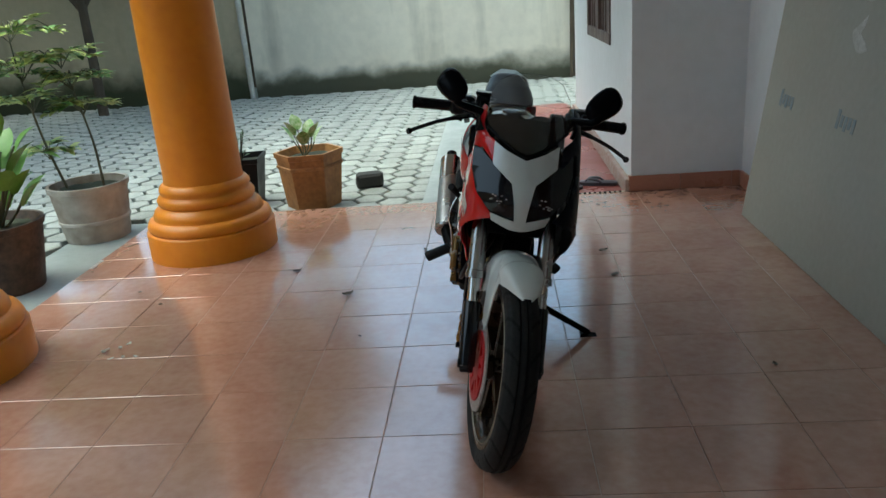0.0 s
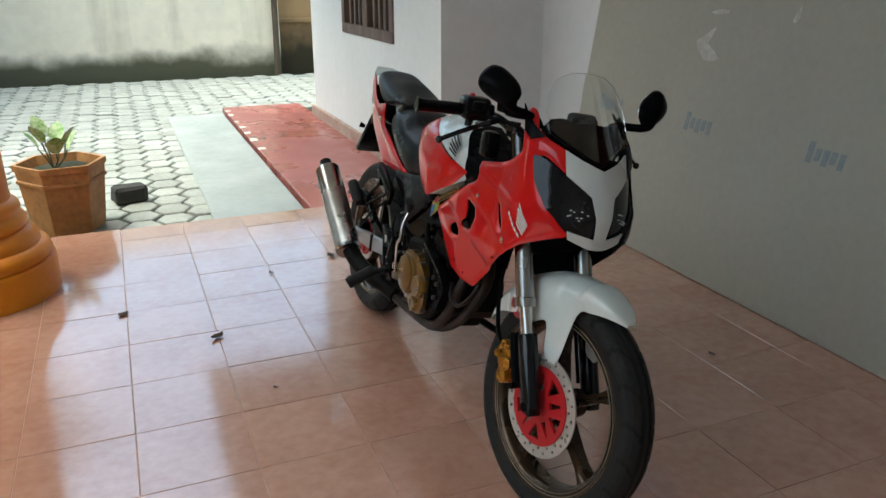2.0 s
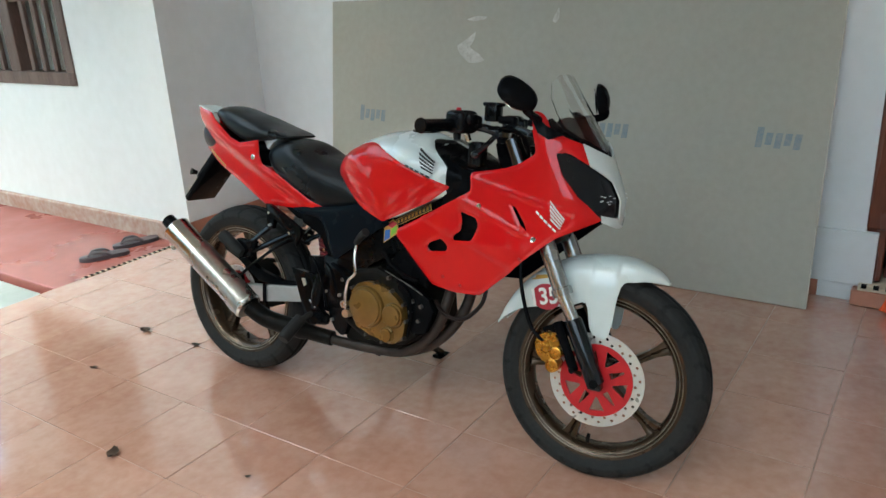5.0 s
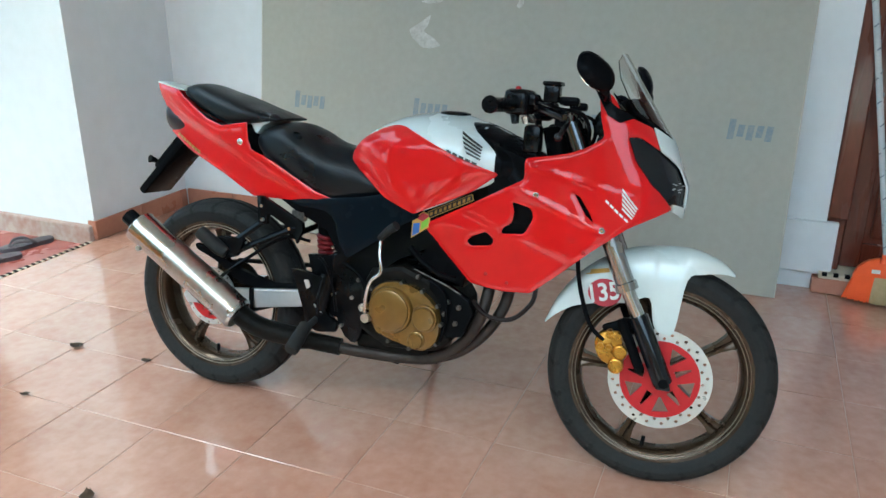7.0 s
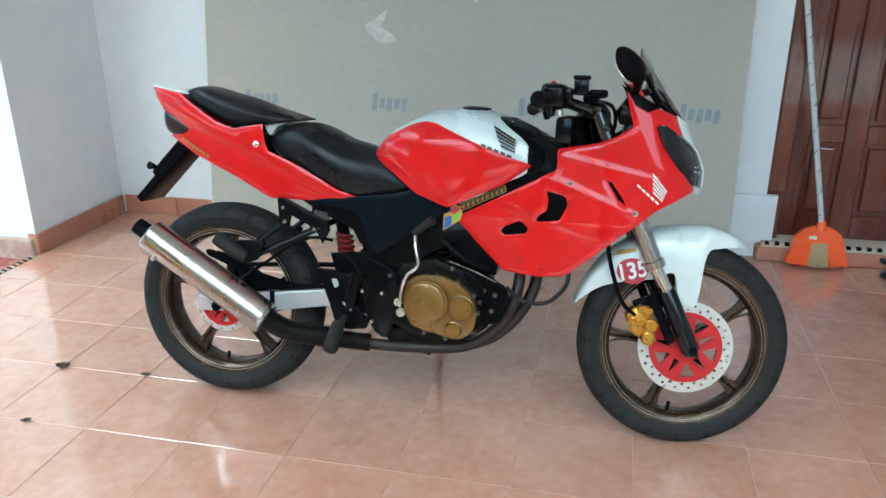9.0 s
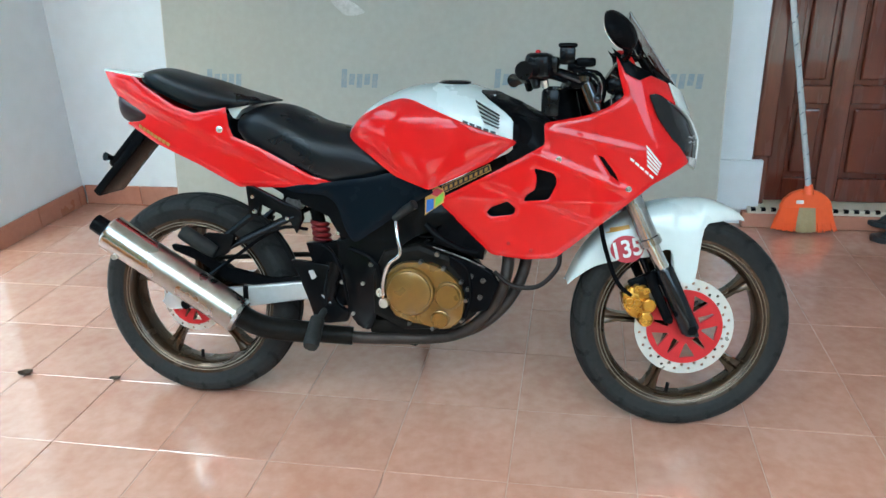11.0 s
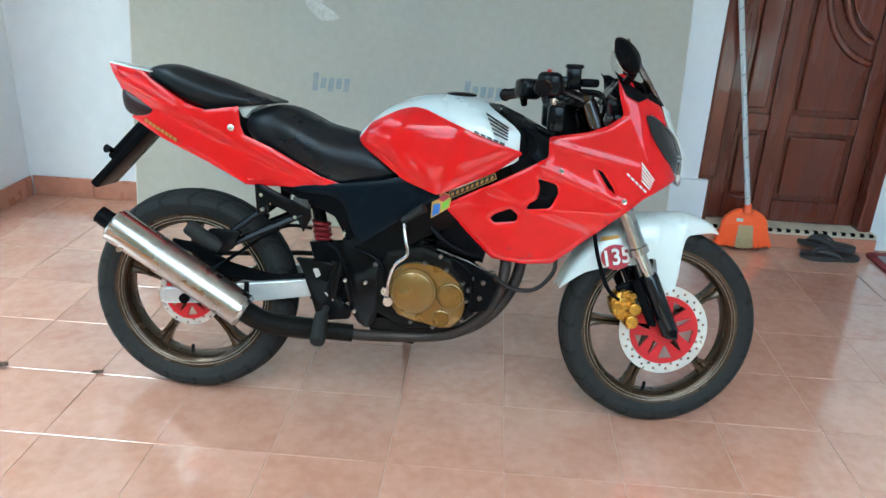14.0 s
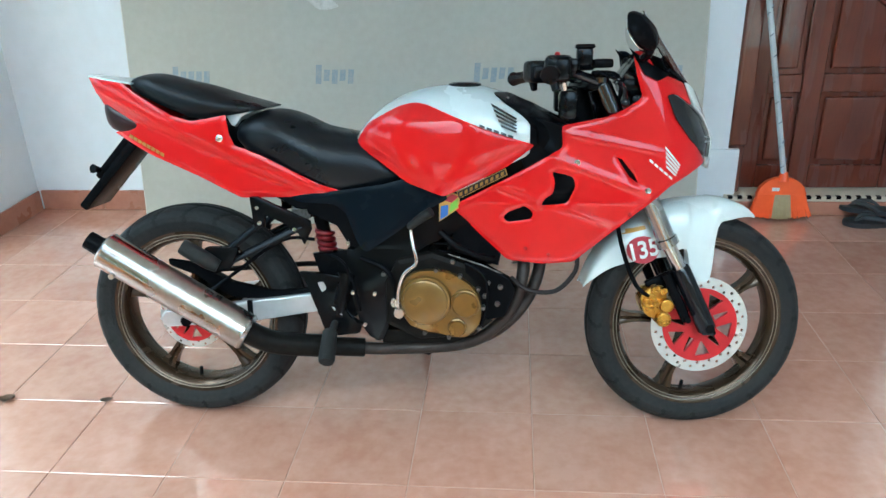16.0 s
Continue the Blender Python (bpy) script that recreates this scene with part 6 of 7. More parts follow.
for y0, y1 in ((ay0 + 0.075, mid - 0.055), (mid + 0.055, ay1 - 0.075)):
    part("cross_bar", boxed(0.0, 0.03, y0, y1, 1.27, 1.315, bevel=0.004), GREY_WOOD, win2)
    for k in range(3):
        y = y0 + (y1 - y0) * (k + 1) / 4
        part("upright_bar", boxed(0.002, 0.026, y - 0.019, y + 0.019, az0 + 0.076, az1 - 0.061, bevel=0.003), GREY_WOOD, win2)
    p = part("pane", boxed(0.056, 0.060, y0, y1, az0 + 0.076, az1 - 0.061), PANE, win2)
    p.visible_shadow = False
bm = bmesh.new()
n = 90
rows = [[bm.verts.new((WALL_A + 0.13 + 0.018 * math.sin(k * 1.1) + 0.006 * math.sin(k * 2.9), ay0 - 0.05 + (ay1 - ay0 + 0.1) * k / n, z)) for k in range(n + 1)] for z in (az0 - 0.05, az1 + 0.05)]
for k in range(n):
    bm.faces.new((rows[0][k], rows[0][k + 1], rows[1][k + 1], rows[1][k]))
bmesh.ops.solidify(bm, geom=bm.faces[:], thickness=0.002)
tagged(part("curtain", bm, CLOTH, smooth=True), "pale grey curtain behind the barred window", "curtain")

# broom
broom = thing("broom", "orange plastic broom with patterned handle leaning on the wall", "broom", (1.43, 1.155, 0))
BROOM_ORANGE = material("orange_plastic", (0.88, 0.115, 0.02), 0.38, second=(0.76, 0.085, 0.015), scale=8, fine=50, bump=0.06)
tilt = Matrix.Rotation(radians(6), 4, "Y")
bm = prism(bmesh.new(), rounded([(0.104, 0.098), (0.098, 0.130), (0.078, 0.160), (0.042, 0.182), (0.0, 0.188), (-0.042, 0.182), (-0.078, 0.160), (-0.098, 0.130), (-0.104, 0.098), (0.0, 0.090)], 0.012, 2), "x", -0.014, 0.014, bevel=0.005)
bmesh.ops.transform(bm, matrix=tilt, verts=bm.verts)
head = part("head", bm, BROOM_ORANGE, broom, "orange fan-shaped plastic head", smooth=True)
STRAW = material("straw_bristles", (0.42, 0.33, 0.18), 0.8, second=(0.3, 0.22, 0.11), scale=20, fine=90, bump=0.2)
for lo, hi, mt, text in ((-1.0, -0.36, BROOM_ORANGE, "orange bristles"), (-0.36, 0.30, STRAW, "straw-coloured bristles"), (0.30, 1.0, BROOM_ORANGE, "orange bristles")):
    bm = bmesh.new()
    for k in range(int((hi - lo) * 26)):
        for row in (-1, 0, 1):
            u = lo + (hi - lo) * (k + 0.5 + 0.25 * row) / int((hi - lo) * 26)
            tube(bm, [(0.008 * row - 0.004, u * 0.096, 0.112), (0.010 * row - 0.006, u * 0.112, 0.06), (0.012 * row - 0.010, u * 0.128 + random.uniform(-0.003, 0.003), 0.004 + 0.012 * abs(u) + 0.008 * random.random())], [0.0036, 0.0034, 0.0028], 5)
    bmesh.ops.transform(bm, matrix=tilt, verts=bm.verts)
    part("bristle_tuft", bm, mt, head, text)
bm = boxed(-0.0165, -0.0135, 0.012, 0.042, 0.128, 0.143, bevel=0.001)
bmesh.ops.transform(bm, matrix=tilt, verts=bm.verts)
part("label", bm, STICKER_WHITE, head, "small white label")
bm = tubed([(0.0, 0.0, 0.17), (0.012, 0, 0.21)], [0.022, 0.015], 14)
part("socket", bm, BROOM_ORANGE, broom, smooth=True)
handle = part("handle", tubed([(0.006, 0, 0.19), (0.075, 0.24, 1.36)], 0.0115, 14), material("pale_grey_plastic", (0.52, 0.55, 0.56), 0.35, bump=0.03), broom, "grey patterned handle", smooth=True)
bm = bmesh.new()
for k in range(44):
    a = k * 1.9
    c = Vector((0.006, 0, 0.19)).lerp(Vector((0.075, 0.24, 1.36)), (k + 0.5) / 44)
    r = 0.0119
    pts = [c + Vector((r * math.cos(a + j * 0.35), r * math.sin(a + j * 0.35), 0.004 * j)) for j in range(4)]
    tube(bm, pts, 0.0022, 5)
part("handle_pattern", bm, material("dark_blue_grey_print", (0.12, 0.15, 0.19), 0.4, bump=0), handle)

# sandals
def sandal(at, turn, mat, label, group, length=0.25):
    ob = thing("sandal", label, "sandal", at, group, turn)
    k = length / 0.25
    out = [(0.036 * k, -0.11 * k), (0.040 * k, -0.05 * k), (0.036 * k, 0.0), (0.046 * k, 0.06 * k), (0.042 * k, 0.105 * k), (0.018 * k, 0.128 * k), (-0.014 * k, 0.124 * k), (-0.036 * k, 0.09 * k), (-0.042 * k, 0.04 * k), (-0.032 * k, -0.02 * k), (-0.034 * k, -0.08 * k), (-0.022 * k, -0.118 * k), (0.016 * k, -0.122 * k)]
    part("sole", prism(bmesh.new(), rounded(out, 0.02 * k, 3), "z", 0.0, 0.020, bevel=0.004), mat, ob, smooth=True)
    for s in (-1, 1):
        part("strap", tubed(bend([(s * 0.004, 0.085 * k, 0.018), (s * 0.018 * k, 0.055 * k, 0.040), (s * 0.036 * k, 0.0, 0.036), (s * 0.038 * k, -0.03 * k, 0.015)], 4), [0.005] * 4 + [0.010] * 5 + [0.008] * 4, 8, flat=0.45), mat, ob, smooth=True)
    return ob


SANDAL_GREY = material("grey_sandal", (0.06, 0.05, 0.06), 0.6, second=(0.10, 0.085, 0.095), scale=15, fine=80, bump=0.2)
SANDAL_BLACK = material("black_sandal", (0.016, 0.017, 0.019), 0.5, second=(0.03, 0.03, 0.032), scale=15, fine=80, bump=0.2)
sandal((0.50, 4.76, -0.019), 62, SANDAL_GREY, "dark grey flip-flop on the red slab", "flip-flops on the slab")
sandal((0.72, 4.80, -0.019), 74, SANDAL_GREY, "dark grey flip-flop on the red slab", "flip-flops on the slab")
sandal((1.445, 0.775, 0.0305), -22, SANDAL_BLACK, "black slipper lying half over its pair", "slippers by the door")
sandal((1.372, 0.778, 0.001), 2, SANDAL_BLACK, "black slipper on the tiles before the doorstep", "slippers by the door", 0.26)

# door mat
mat_ob = thing("door_mat", "dark red door mat with a grey woven field", "mat", (1.22, 0.33, 0.0005))
MAT_RED = material("red_mat", (0.20, 0.022, 0.025), 0.95, second=(0.11, 0.012, 0.016), scale=20, fine=150, amount=0.9, bump=0.5, bump_scale=300)
part("pile", prism(bmesh.new(), rounded([(-0.26, -0.42), (0.25, -0.42), (0.25, 0.265), (-0.26, 0.265)], 0.04, 4), "z", 0.0, 0.010, bevel=0.003), MAT_RED, mat_ob)
part("field", prism(bmesh.new(), rounded([(-0.21, -0.37), (0.20, -0.37), (0.20, 0.228), (-0.21, 0.228)], 0.012, 3), "z", 0.0095, 0.012, bevel=0.001), material("grey_mat", (0.20, 0.17, 0.18), 0.95, second=(0.13, 0.11, 0.12), scale=20, fine=150, amount=0.9, bump=0.5, bump_scale=300), mat_ob, "grey woven field")

# dry leaves and scraps on the tiles
DRY = material("dry_leaf", (0.085, 0.05, 0.032), 0.8, second=(0.15, 0.095, 0.06), scale=20, fine=80, bump=0.4)
SCRAP = material("pale_scrap", (0.62, 0.60, 0.55), 0.7, bump=0.1)
def dry_leaf(x, y, size, mat=DRY, name="dry_leaf", label="small curled dry leaf on the tiles", group="fallen leaves"):
    bm = bmesh.new()
    n = 7
    size *= 0.85
    turn = random.random() * 6.3
    curl = 0.12 + 0.25 * random.random()
    rows = []
    for i in range(n):
        t = i / (n - 1)
        w = size * 0.34 * math.sin(math.pi * (0.06 + 0.88 * t)) * (0.8 + 0.4 * random.random())
        a = (t - 0.5) * size
        rows.append([bm.verts.new((a * math.cos(turn) - s * w * math.sin(turn), a * math.sin(turn) + s * w * math.cos(turn), 0.001 + size * curl * (0.5 * s * s * 0.6 + 0.35 * (2 * t - 1) ** 2) + 0.003 * random.random())) for s in (-1, -0.4, 0.4, 1)])
    for p, q in zip(rows, rows[1:]):
        for k in range(3):
            bm.faces.new((p[k], p[k + 1], q[k + 1], q[k]))
    bmesh.ops.solidify(bm, geom=bm.faces[:], thickness=0.0008)
    ob = part(name, bm, mat, smooth=True)
    ob.location = (x, y, 0.002)
    return tagged(ob, label, "leaf" if mat is DRY else "scrap", group)


for x, y, s in ((-0.007, 3.727, 0.055), (0.0, 3.433, 0.04), (-0.304, 3.62, 0.035), (-0.604, 3.067, 0.062), (-0.912, 3.406, 0.062), (0.564, 3.468, 0.055), (0.569, 3.151, 0.055), (0.952, 2.277, 0.03), (-0.481, 2.63, 0.02), (-1.62, 3.22, 0.03), (-1.45, 3.05, 0.025)):
    dry_leaf(x, y, s)
for k in range(8):
    dry_leaf(-1.53 + 0.22 * random.random(), 2.50 + 0.16 * random.random(), 0.03, SCRAP, "petal", "small pale petal lying on the tiles", "fallen petals")
# ---- things of the yard ----
def leaf(bm, base, way, length, width, droop=0.3, n=5, side=None):
    """A curved, folded leaf blade."""
    way = Vector(way).normalized()
    side = (side or way.cross(Vector((0, 0, 1)))).normalized() if way.cross(Vector((0, 0, 1))).length > 0.05 else Vector((1, 0, 0))
    up = side.cross(way).normalized()
    base = Vector(base)
    rows = []
    for i in range(n):
        t = i / (n - 1)
        w = width * 0.5 * (math.sin(math.pi * min(1, 0.08 + 0.92 * t) ** 0.8) + 0.03)
        c = base + way * length * t - Vector((0, 0, 1)) * droop * length * t * t
        rows.append([bm.verts.new(c - side * w + up * w * 0.25), bm.verts.new(c), bm.verts.new(c + side * w + up * w * 0.25)])
    for p, q in zip(rows, rows[1:]):
        for k in (0, 1):
            bm.faces.new((p[k], p[k + 1], q[k + 1], q[k]))
    return bm


def pot(name, at, label, sides, r_top, r_low, h, mat, rim_mat=None, group="potted plants"):
    ob = thing(name, label, "plant pot", at, group)
    rim = r_top * 1.0
    body = [(r_low, 0.0), (r_low * 1.03, 0.02), (r_top * 0.95, h * 0.86), (r_top * 0.955, h * 0.90), (rim, h * 0.91), (rim * 1.01, h), (rim * 0.92, h), (r_top * 0.86, h * 0.9), (r_top * 0.84, h * 0.86)]
    part("body", lathe(bmesh.new(), body, (0, 0, 0), "z", sides), mat, ob, smooth=True, sharp=25)
    bm = lathe(bmesh.new(), [(0.0, h * 0.90), (r_top * 0.5, h * 0.895), (r_top * 0.87, h * 0.86), (0.0, h * 0.70)], (0, 0, 0), "z", sides)
    for v in bm.verts:
        v.co.z += 0.012 * random.random()
    part("soil", bm, SOIL, ob, "dark damp soil", smooth=True)
    return ob


POT_ORANGE = material("orange_pot_paint", (0.44, 0.215, 0.07), 0.6, second=(0.25, 0.12, 0.045), scale=6, fine=35, amount=0.9, bump=0.3, bump_scale=50)
POT_WHITE = material("white_pot_cement", (0.52, 0.49, 0.43), 0.75, second=(0.17, 0.12, 0.08), scale=2.2, fine=9, amount=0.85, bump=0.4, bump_scale=50)
POT_BROWN = material("brown_pot", (0.10, 0.065, 0.045), 0.7, second=(0.03, 0.024, 0.02), scale=9, fine=40, amount=0.9, bump=0.4, bump_scale=50)
POT_DARK = material("black_pot", (0.007, 0.007, 0.008), 0.5, bump=0.15, spec=0.2)
STEM = material("green_stem", (0.09, 0.085, 0.04), 0.6, second=(0.05, 0.05, 0.025), bump=0.2)
CALADIUM = material("caladium_leaf", (0.16, 0.33, 0.06), 0.45, second=(0.62, 0.68, 0.46), scale=26, fine=60, amount=1.0, bump=0.1)

orange_pot = pot("plant_pot", (-1.15, 4.865, YARD), "hexagonal ochre pot with a small caladium", 6, 0.225, 0.175, 0.37, POT_ORANGE)
orange_pot.rotation_euler.z = radians(8)
part("band", lathe(bmesh.new(), [(0.206, 0.265), (0.218, 0.27), (0.219, 0.285), (0.212, 0.29)], (0, 0, 0), "z", 6, closed=True), POT_ORANGE, orange_pot)
bm = bmesh.new()
plant = bmesh.new()
for k in range(7):
    a = k * 0.9 + 0.3
    tip = Vector((-0.02 + 0.07 * math.cos(a), 0.06 * math.sin(a), 0.42 + 0.1 * ((k * 37) % 5) / 5))
    tube(bm, [(-0.03, 0.0, 0.32), (tip.x * 0.6, tip.y * 0.6, 0.38), tip], 0.004, 5)
    part("leaf", leaf(bmesh.new(), tip, (math.cos(a) * 0.5, math.sin(a) * 0.5, 1.0), 0.15, 0.085, 0.25), CALADIUM, orange_pot, smooth=True)
part("stem", bm, STEM, orange_pot, smooth=True)
plant.free()

dark_pot = pot("plant_pot", (-1.66, 5.0, YARD), "square black pot with a dark little shrub", 4, 0.21, 0.15, 0.33, POT_DARK)
dark_pot.rotation_euler.z = radians(50)
bm = bmesh.new()
plant = bmesh.new()
for k in range(9):
    a = k * 0.7
    tip = Vector((0.05 * math.cos(a), 0.05 * math.sin(a), 0.36 + 0.018 * k))
    tube(bm, [(0, 0, 0.28), tip], 0.004, 5)
    for j in range(3):
        leaf(plant, tip * (0.9 + 0.05 * j), (math.cos(a + j * 2), math.sin(a + j * 2), 0.5), 0.06, 0.025, 0.3)
part("stem", bm, STEM, dark_pot, smooth=True)
part("foliage", plant, LEAF_MATS[1], dark_pot, smooth=True)

white_pot = pot("plant_pot", (-2.42, 4.40, YARD), "stained white cement pot with two spindly saplings", 40, 0.235, 0.185, 0.35, POT_WHITE)
part("band", lathe(bmesh.new(), [(0.203, 0.115), (0.210, 0.12), (0.210, 0.135), (0.205, 0.14)], (0, 0, 0), "z", 40, closed=True), POT_WHITE, white_pot, smooth=True)


def spray(parent, stem_pts, tops, seed, mats, leaf_len, stem_r=0.009):
    """A thin stem whose top carries sprays of long leaflets."""
    rnd = random.Random(seed)
    bm = tubed(bend(stem_pts, 6), [stem_r * (1 - 0.55 * k / (6 * (len(stem_pts) - 1))) for k in range(6 * (len(stem_pts) - 1) + 1)], 7)
    blades = [bmesh.new() for _ in mats]
    for (px, py, pz, reach, count) in tops:
        for k in range(count):
            a = 2 * math.pi * k / count + rnd.random() * 0.6
            tip = Vector((px + reach * math.cos(a), py + reach * math.sin(a), pz + reach * (0.35 - 0.5 * rnd.random())))
            tube(bm, bend([(px, py, pz - 0.05), (px + reach * 0.5 * math.cos(a), py + reach * 0.5 * math.sin(a), pz + reach * 0.3), tip], 3), 0.0026, 4)
            for j in range(6):
                t = 0.35 + 0.13 * j
                q = Vector((px, py, pz)).lerp(tip, t) + Vector((0, 0, reach * 0.15 * (1 - t)))
                for s in (-1, 1):
                    b = a + s * (0.9 + 0.3 * rnd.random())
                    leaf(blades[rnd.randrange(len(blades))], q, (math.cos(b), math.sin(b), 0.0 + 0.6 * rnd.random()), leaf_len * (0.7 + 0.5 * rnd.random()), leaf_len * 0.40, 0.28, 4)
    part("stem", bm, STEM, parent, smooth=True)
    for m, b in zip(mats, blades):
        part("foliage", b, m, parent, smooth=True)


spray(white_pot, [(0.10, 0.0, 0.30), (0.08, 0.02, 0.60), (0.02, 0.02, 0.95)], [(0.02, 0.02, 0.95, 0.20, 8), (0.06, 0.02, 0.80, 0.18, 6), (0.0, 0.0, 1.08, 0.20, 7)], 3, (LEAF_MATS[2], LEAF_MATS[2], LEAF_MATS[0]), 0.115)
spray(white_pot, [(-0.13, 0.0, 0.30), (-0.22, 0.02, 0.60), (-0.27, 0.02, 0.95), (-0.27, 0.0, 1.2)], [(-0.27, 0.0, 1.24, 0.25, 9), (-0.25, 0.0, 1.02, 0.24, 8), (-0.23, 0.0, 0.84, 0.18, 6), (-0.20, 0.0, 0.55, 0.13, 4)], 5, (LEAF_MATS[0], LEAF_MATS[2], LEAF_MATS[2]), 0.115)

brown_pot = pot("plant_pot", (-2.47, 3.53, YARD), "dirty brown cement pot with broad-leaved plant", 36, 0.235, 0.17, 0.36, POT_BROWN)
bm = bmesh.new()
plant = bmesh.new()
rnd = random.Random(11)
for k in range(22):
    a = k * 2.4
    lean = 0.03 + 0.08 * rnd.random()
    hgt = 0.42 + 0.36 * rnd.random()
    tip = Vector((0.09 + lean * math.cos(a), lean * math.sin(a), hgt))
    tube(bm, bend([(0.03 * math.cos(a), 0.03 * math.sin(a), 0.30), (tip.x * 0.6, tip.y * 0.6, hgt * 0.8), tip], 3), 0.006, 5)
    part("leaf", leaf(bmesh.new(), tip - Vector((0, 0, 0.03)), (math.cos(a) * 0.65, math.sin(a) * 0.65, 1.0), 0.21 + 0.1 * rnd.random(), 0.105, 0.3, 7), LEAF_MATS[0], brown_pot, smooth=True)
part("stem", bm, STEM, brown_pot, smooth=True)
plant.free()

bm = boxed(-0.095, 0.095, -0.06, 0.06, 0.0, 0.10, bevel=0.02, seg=2)
for v in bm.verts:
    v.co += Vector((random.uniform(-1, 1), random.uniform(-1, 1), random.uniform(-1, 1) if v.co.z > 0.03 else 0)) * 0.008
block = part("stone_block", bm, material("dark_stone", (0.03, 0.03, 0.03), 0.9, second=(0.06, 0.058, 0.05), scale=12, fine=60, bump=0.5))
block.matrix_world = pose(-0.835, 5.27, YARD + 0.001, 0, 0, 12)
tagged(block, "rough dark stone block lying on the paving", "stone")


def tree(at, seed, height, spread, count, low, label, fork=0.0):
    """A tapered forking trunk and a ragged crown of many small leaves."""
    rnd = random.Random(seed)
    ob = thing("tree", label, "tree", at, "yard trees")
    bm = bmesh.new()
    tube(bm, bend([(0, 0, -0.1), (0.03, 0, height * 0.35), (-0.02, 0.02, height * 0.5)], 4), [0.072 - 0.004 * k for k in range(9)], 10)
    ends = []
    for k in range(9):
        a = k * 0.7 + rnd.random()
        e = Vector((spread * 0.75 * math.cos(a) * (0.5 + 0.5 * rnd.random()), spread * 0.75 * math.sin(a) * (0.5 + 0.5 * rnd.random()), height * (0.62 + 0.34 * rnd.random())))
        s = Vector((0, 0, height * (0.38 + 0.12 * rnd.random())))
        tube(bm, bend([s, s.lerp(e, 0.5) + Vector((0, 0, 0.12 * height * rnd.random())), e], 4), [0.05 - 0.0048 * j for j in range(9)], 6)
        ends += [s.lerp(e, 0.5), s.lerp(e, 0.75), e]
    for side in (-1, 1) if fork else ():
        tube(bm, bend([(0.01, 0, fork - 0.12), (side * 0.16, 0.02, fork + 0.10), (side * 0.42, -0.05, fork + 0.55), (side * 0.8, 0.0, fork + 1.5)], 4), [0.046 - 0.0025 * j for j in range(13)], 8)
    part("trunk", bm, BARK, ob, smooth=True)
    blades = [bmesh.new(), bmesh.new()]
    clumps = []
    for _ in range(70):
        c = rnd.choice(ends)
        q = c + Vector((rnd.gauss(0, spread * 0.26), rnd.gauss(0, spread * 0.26), rnd.gauss(0, height * 0.09)))
        q.z = max(q.z, low + 0.25 * rnd.random())
        clumps.append((q, 0.22 + 0.3 * rnd.random()))
    for k in range(count):
        c, r = clumps[rnd.randrange(len(clumps))]
        p = c + Vector((rnd.gauss(0, r), rnd.gauss(0, r), rnd.gauss(0, r * 0.7)))
        a = rnd.random() * 6.3
        leaf(blades[k % 2], p, (math.cos(a), math.sin(a), rnd.uniform(-0.5, 0.3)), 0.12 + 0.07 * rnd.random(), 0.06, 0.4, 3)
    for b, m in zip(blades, (LEAF_MATS[0], LEAF_MATS[1])):
        part("crown", b, m, ob)
    return ob


tree((-5.25, 10.2, YARD), 4, 6.0, 2.3, 12000, 1.3, "leafy dark green tree before the yard wall", 1.5)
tree((-9.5, 9.2, YARD), 9, 5.5, 2.8, 7000, 1.5, "leafy dark green tree further along the yard")
# Next two stand out of view; their height darkens the sky mirrored in tiles.
tree((-5.4, 13.4, YARD), 15, 8.5, 2.4, 10000, 2.0, "unseen leafy tree behind the yard wall, darkening floor reflections")
tree((-4.0, 13.2, YARD), 18, 8.6, 1.7, 9000, 2.2, "unseen leafy tree behind the yard wall, darkening floor reflections")
# Added out of view to keep some sky off the apron wall.
tree((-6.5, 6.0, YARD), 25, 5.4, 1.8, 9000, 1.6, "unseen tree added beside the yard to shade the apron wall")
bm = bmesh.new()
rnd = random.Random(21)
for k in range(60):
    leaf(bm, (1.19 + rnd.gauss(0, 0.05), 10.95 + rnd.gauss(0, 0.04), 1.35 + 0.6 * rnd.random()), (rnd.uniform(-1, 1), rnd.uniform(-1, 0.2), -0.8), 0.22, 0.05, 0.5, 4)
vine = part("vine", bm, LEAF_MATS[0], smooth=True)
tagged(vine, "green climbing leaves hanging on the dark post", "vine")

# ---- pieces of the floor and the yard ----
tile_meshes = {}


def tile_mesh(w, h):
    key = (round(w, 3), round(h, 3))
    if key not in tile_meshes:
        bm = bmesh.new()
        a, b, c = w / 2, h / 2, 0.0009
        top = [bm.verts.new(p) for p in ((-a + c, -b + c, 0), (a - c, -b + c, 0), (a - c, b - c, 0), (-a + c, b - c, 0))]
        mid = [bm.verts.new(p) for p in ((-a, -b, -0.0007), (a, -b, -0.0007), (a, b, -0.0007), (-a, b, -0.0007))]
        low = [bm.verts.new((v.co.x, v.co.y, -0.010)) for v in mid]
        bm.faces.new(top)
        for p, q in ((top, mid), (mid, low)):
            for k in range(4):
                bm.faces.new((p[k], p[(k + 1) % 4], q[(k + 1) % 4], q[k]))
        bmesh.ops.recalc_face_normals(bm, faces=bm.faces)
        me = bpy.data.meshes.new("tile")
        bm.to_mesh(me)
        bm.free()
        me.materials.append(TILE)
        tile_meshes[key] = me
    return tile_meshes[key]


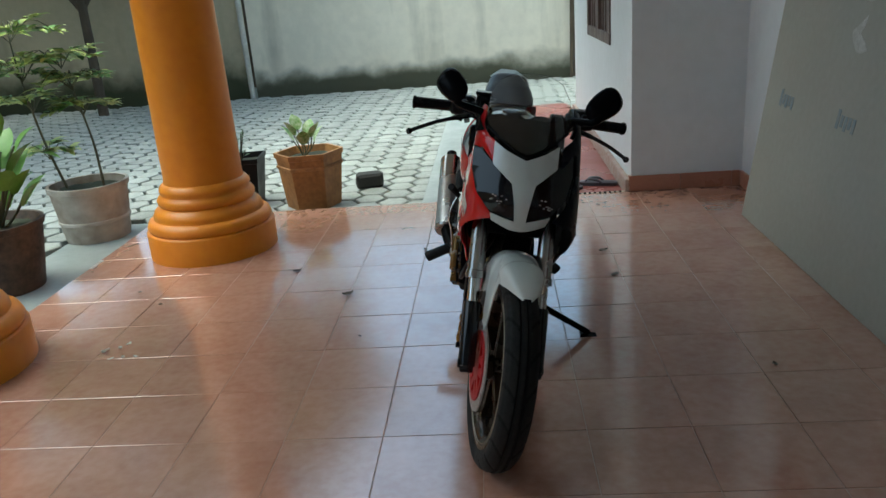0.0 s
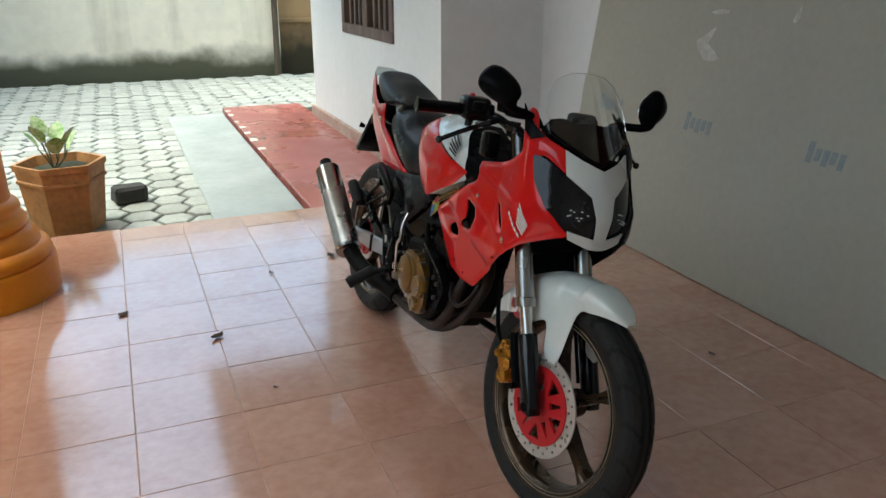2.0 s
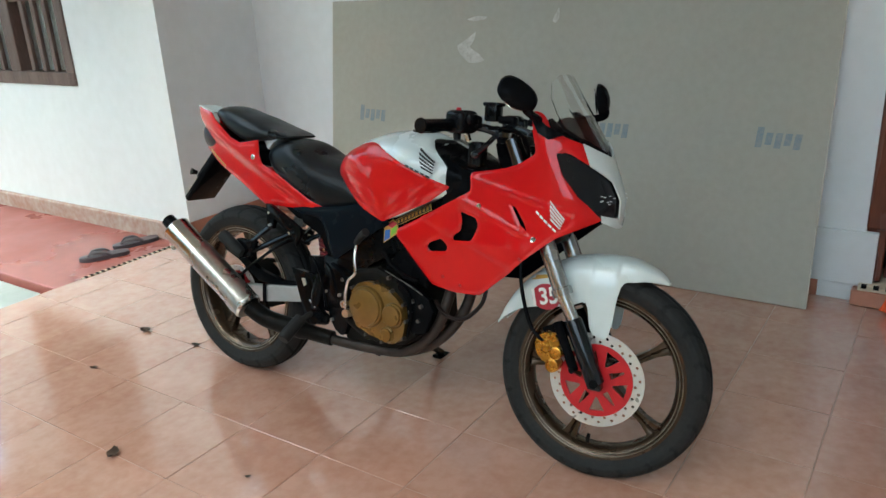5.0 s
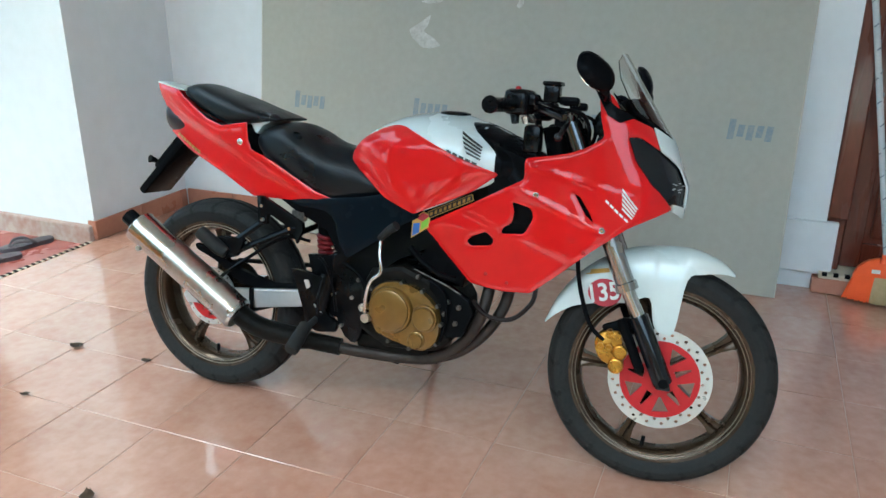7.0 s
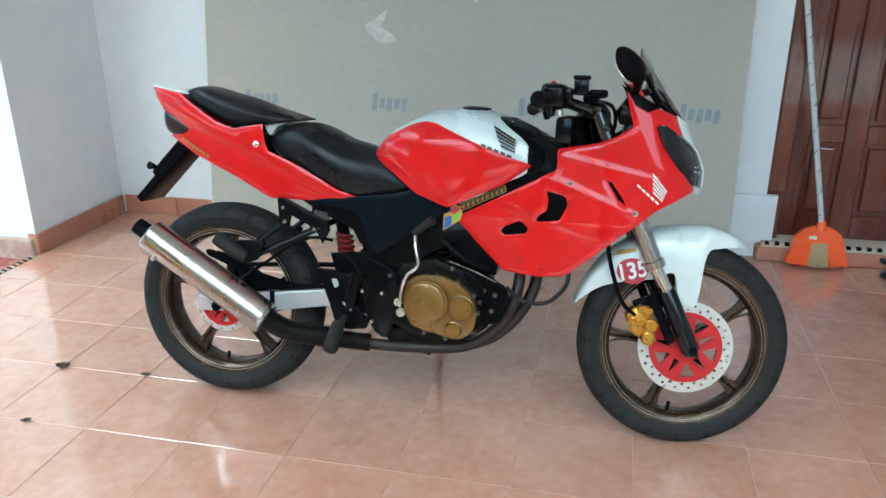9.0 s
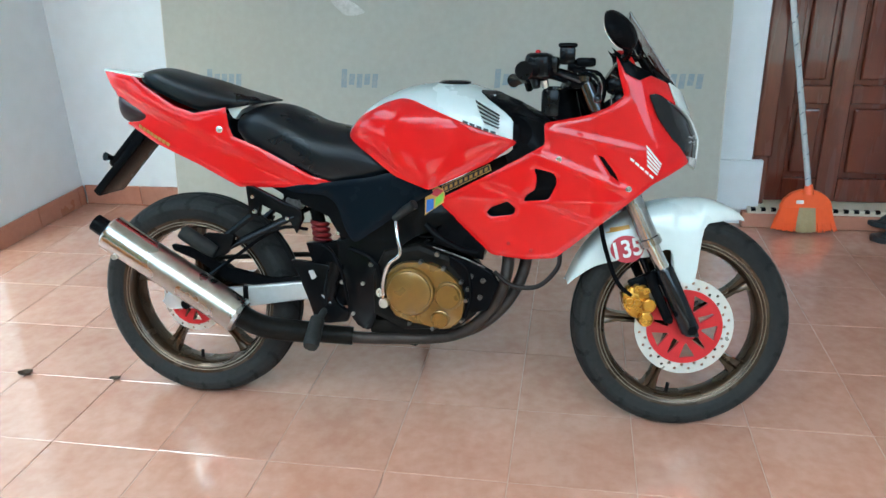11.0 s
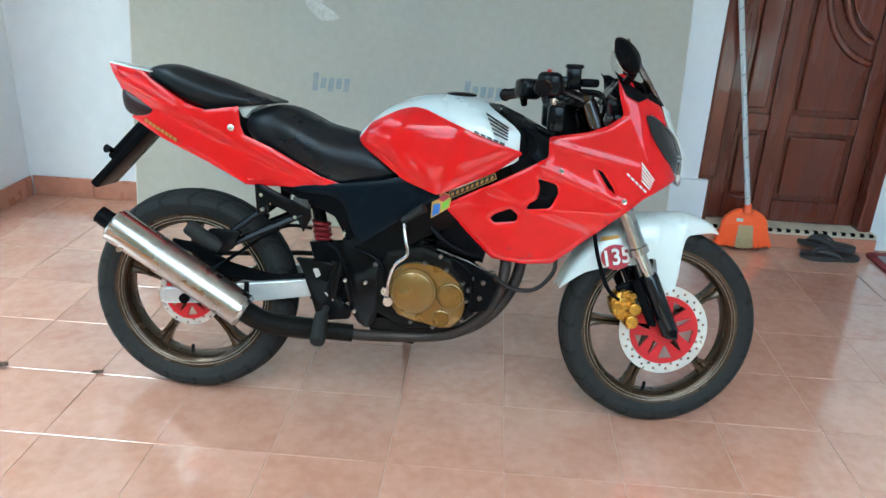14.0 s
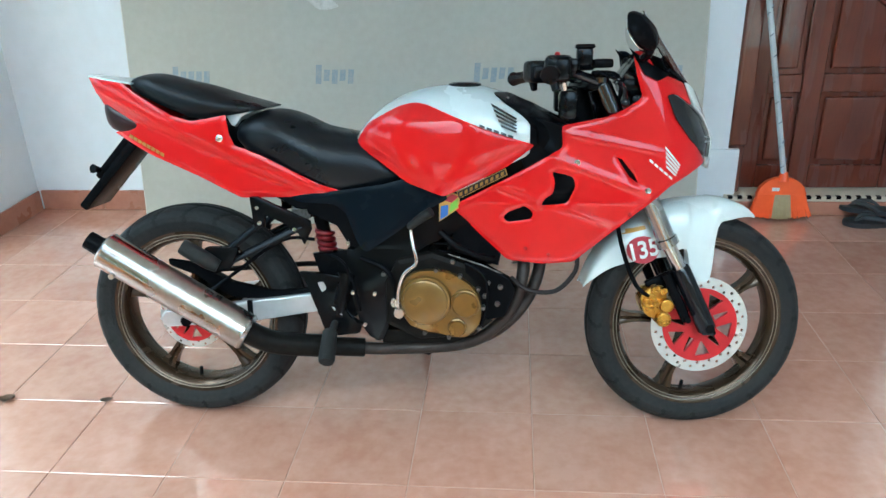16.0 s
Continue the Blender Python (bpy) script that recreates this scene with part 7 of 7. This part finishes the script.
rnd = random.Random(7)
JOINT = 0.0026
for i in range(-10, 6):
    for j in range(-11, 15):
        x0, x1 = max(0.3 * i, EDGE_X if j >= 9 else -2.75), min(0.3 * i + 0.3, WALL_C - 0.003)
        y0, y1 = 0.13 + 0.3 * j, min(0.43 + 0.3 * j, EDGE_Y)
        if 0.3 * i < -2.1 and j >= 9:
            continue
        if x1 - x0 < 0.02 or y1 - y0 < 0.02 or y0 < -2.98:
            continue
        if y1 < -1.0 or (x1 < -2.05 and y1 < 1.0):
            continue
        ob = new("tile", tile_mesh(x1 - x0 - JOINT, y1 - y0 - JOINT))
        ob.parent = floor
        ob.matrix_basis = pose((x0 + x1) / 2, (y0 + y1) / 2, rnd.uniform(-0.0003, 0.0003), rnd.gauss(0, 0.16), rnd.gauss(0, 0.16), 0)
bm = bmesh.new()
box(bm, -2.75, WALL_C - 0.003, -1.8, -0.77 - 0.3, -0.006, 0.0)
box(bm, -2.75, -2.1, -1.07, 1.03, -0.006, 0.0)
part("floor_rest", bm, TILE, floor)

R = 0.1155


def hexagon(shrink, top, low):
    bm = bmesh.new()
    up = [bm.verts.new((R * (shrink - 0.06) * math.cos(math.pi * k / 3), R * (shrink - 0.06) * math.sin(math.pi * k / 3), top)) for k in range(6)]
    md = [bm.verts.new((R * shrink * math.cos(math.pi * k / 3), R * shrink * math.sin(math.pi * k / 3), top - 0.006)) for k in range(6)]
    lo = [bm.verts.new((R * shrink * math.cos(math.pi * k / 3), R * shrink * math.sin(math.pi * k / 3), low)) for k in range(6)]
    bm.faces.new(up)
    for p, q in ((up, md), (md, lo)):
        for k in range(6):
            bm.faces.new((p[k], p[(k + 1) % 6], q[(k + 1) % 6], q[k]))
    bmesh.ops.recalc_face_normals(bm, faces=bm.faces)
    return bm


bm = hexagon(0.895, 0.0, -0.06)
hex_me = bpy.data.meshes.new("paving_stone")
bm.to_mesh(hex_me)
hex_v = [tuple(v.co) for v in bm.verts]
hex_f = [tuple(v.index for v in f.verts) for f in bm.faces]
bm.free()
hex_me.materials.append(PAVER)
paving = thing("paving", "grey hexagonal concrete pavers with mossy joints", "paving", (0, 0, YARD), kind="structure")
spots = []
for i in range(-80, 40):
    for j in range(-70, 56):
        x, y = -2.0 + i * 1.5 * R, 4.64 + (j + 0.5 * (i % 2)) * 0.2
        if y > 11.0 or y < -9 or x < -10.0 or x > 5:
            continue
        if y < EDGE_Y + 0.1 and x > EDGE_X - 0.1:
            continue
        if y < 2.95 and x > -2.85:
            continue
        if y < 4.72 and x > -2.66:
            continue
        if -0.36 < x < WALL_A + 0.1 and y < (8.06 if x < 0.08 else 8.22):
            continue
        if x > WALL_A and y < 7.65:
            continue
        spots.append((x, y))
spots.sort(key=lambda p: (p[0] + 0.6) ** 2 + (p[1] - 4.4) ** 2)
near, far = spots[:290], spots[290:]
for x, y in near:
    ob = new("paving_stone", hex_me)
    ob.parent = paving
    ob.matrix_basis = pose(x, y, rnd.uniform(-0.004, 0.003), rnd.gauss(0, 0.6), rnd.gauss(0, 0.6), rnd.gauss(0, 0.8))
vs, fs = [], []
for x, y in far:
    k, dz, sx, sy = len(vs), rnd.uniform(-0.005, 0.004), rnd.gauss(0, 0.012), rnd.gauss(0, 0.012)
    vs += [(x + a, y + b, c + dz + a * sx + b * sy) for a, b, c in hex_v]
    fs += [tuple(k + n for n in f) for f in hex_f]
me = bpy.data.meshes.new("paving_rest")
me.from_pydata(vs, [], fs)
me.materials.append(PAVER)
rest = new("paving_rest", me)
rest.parent = paving
tagged(rest, "grey hexagonal concrete pavers further off", "", kind="stuff")
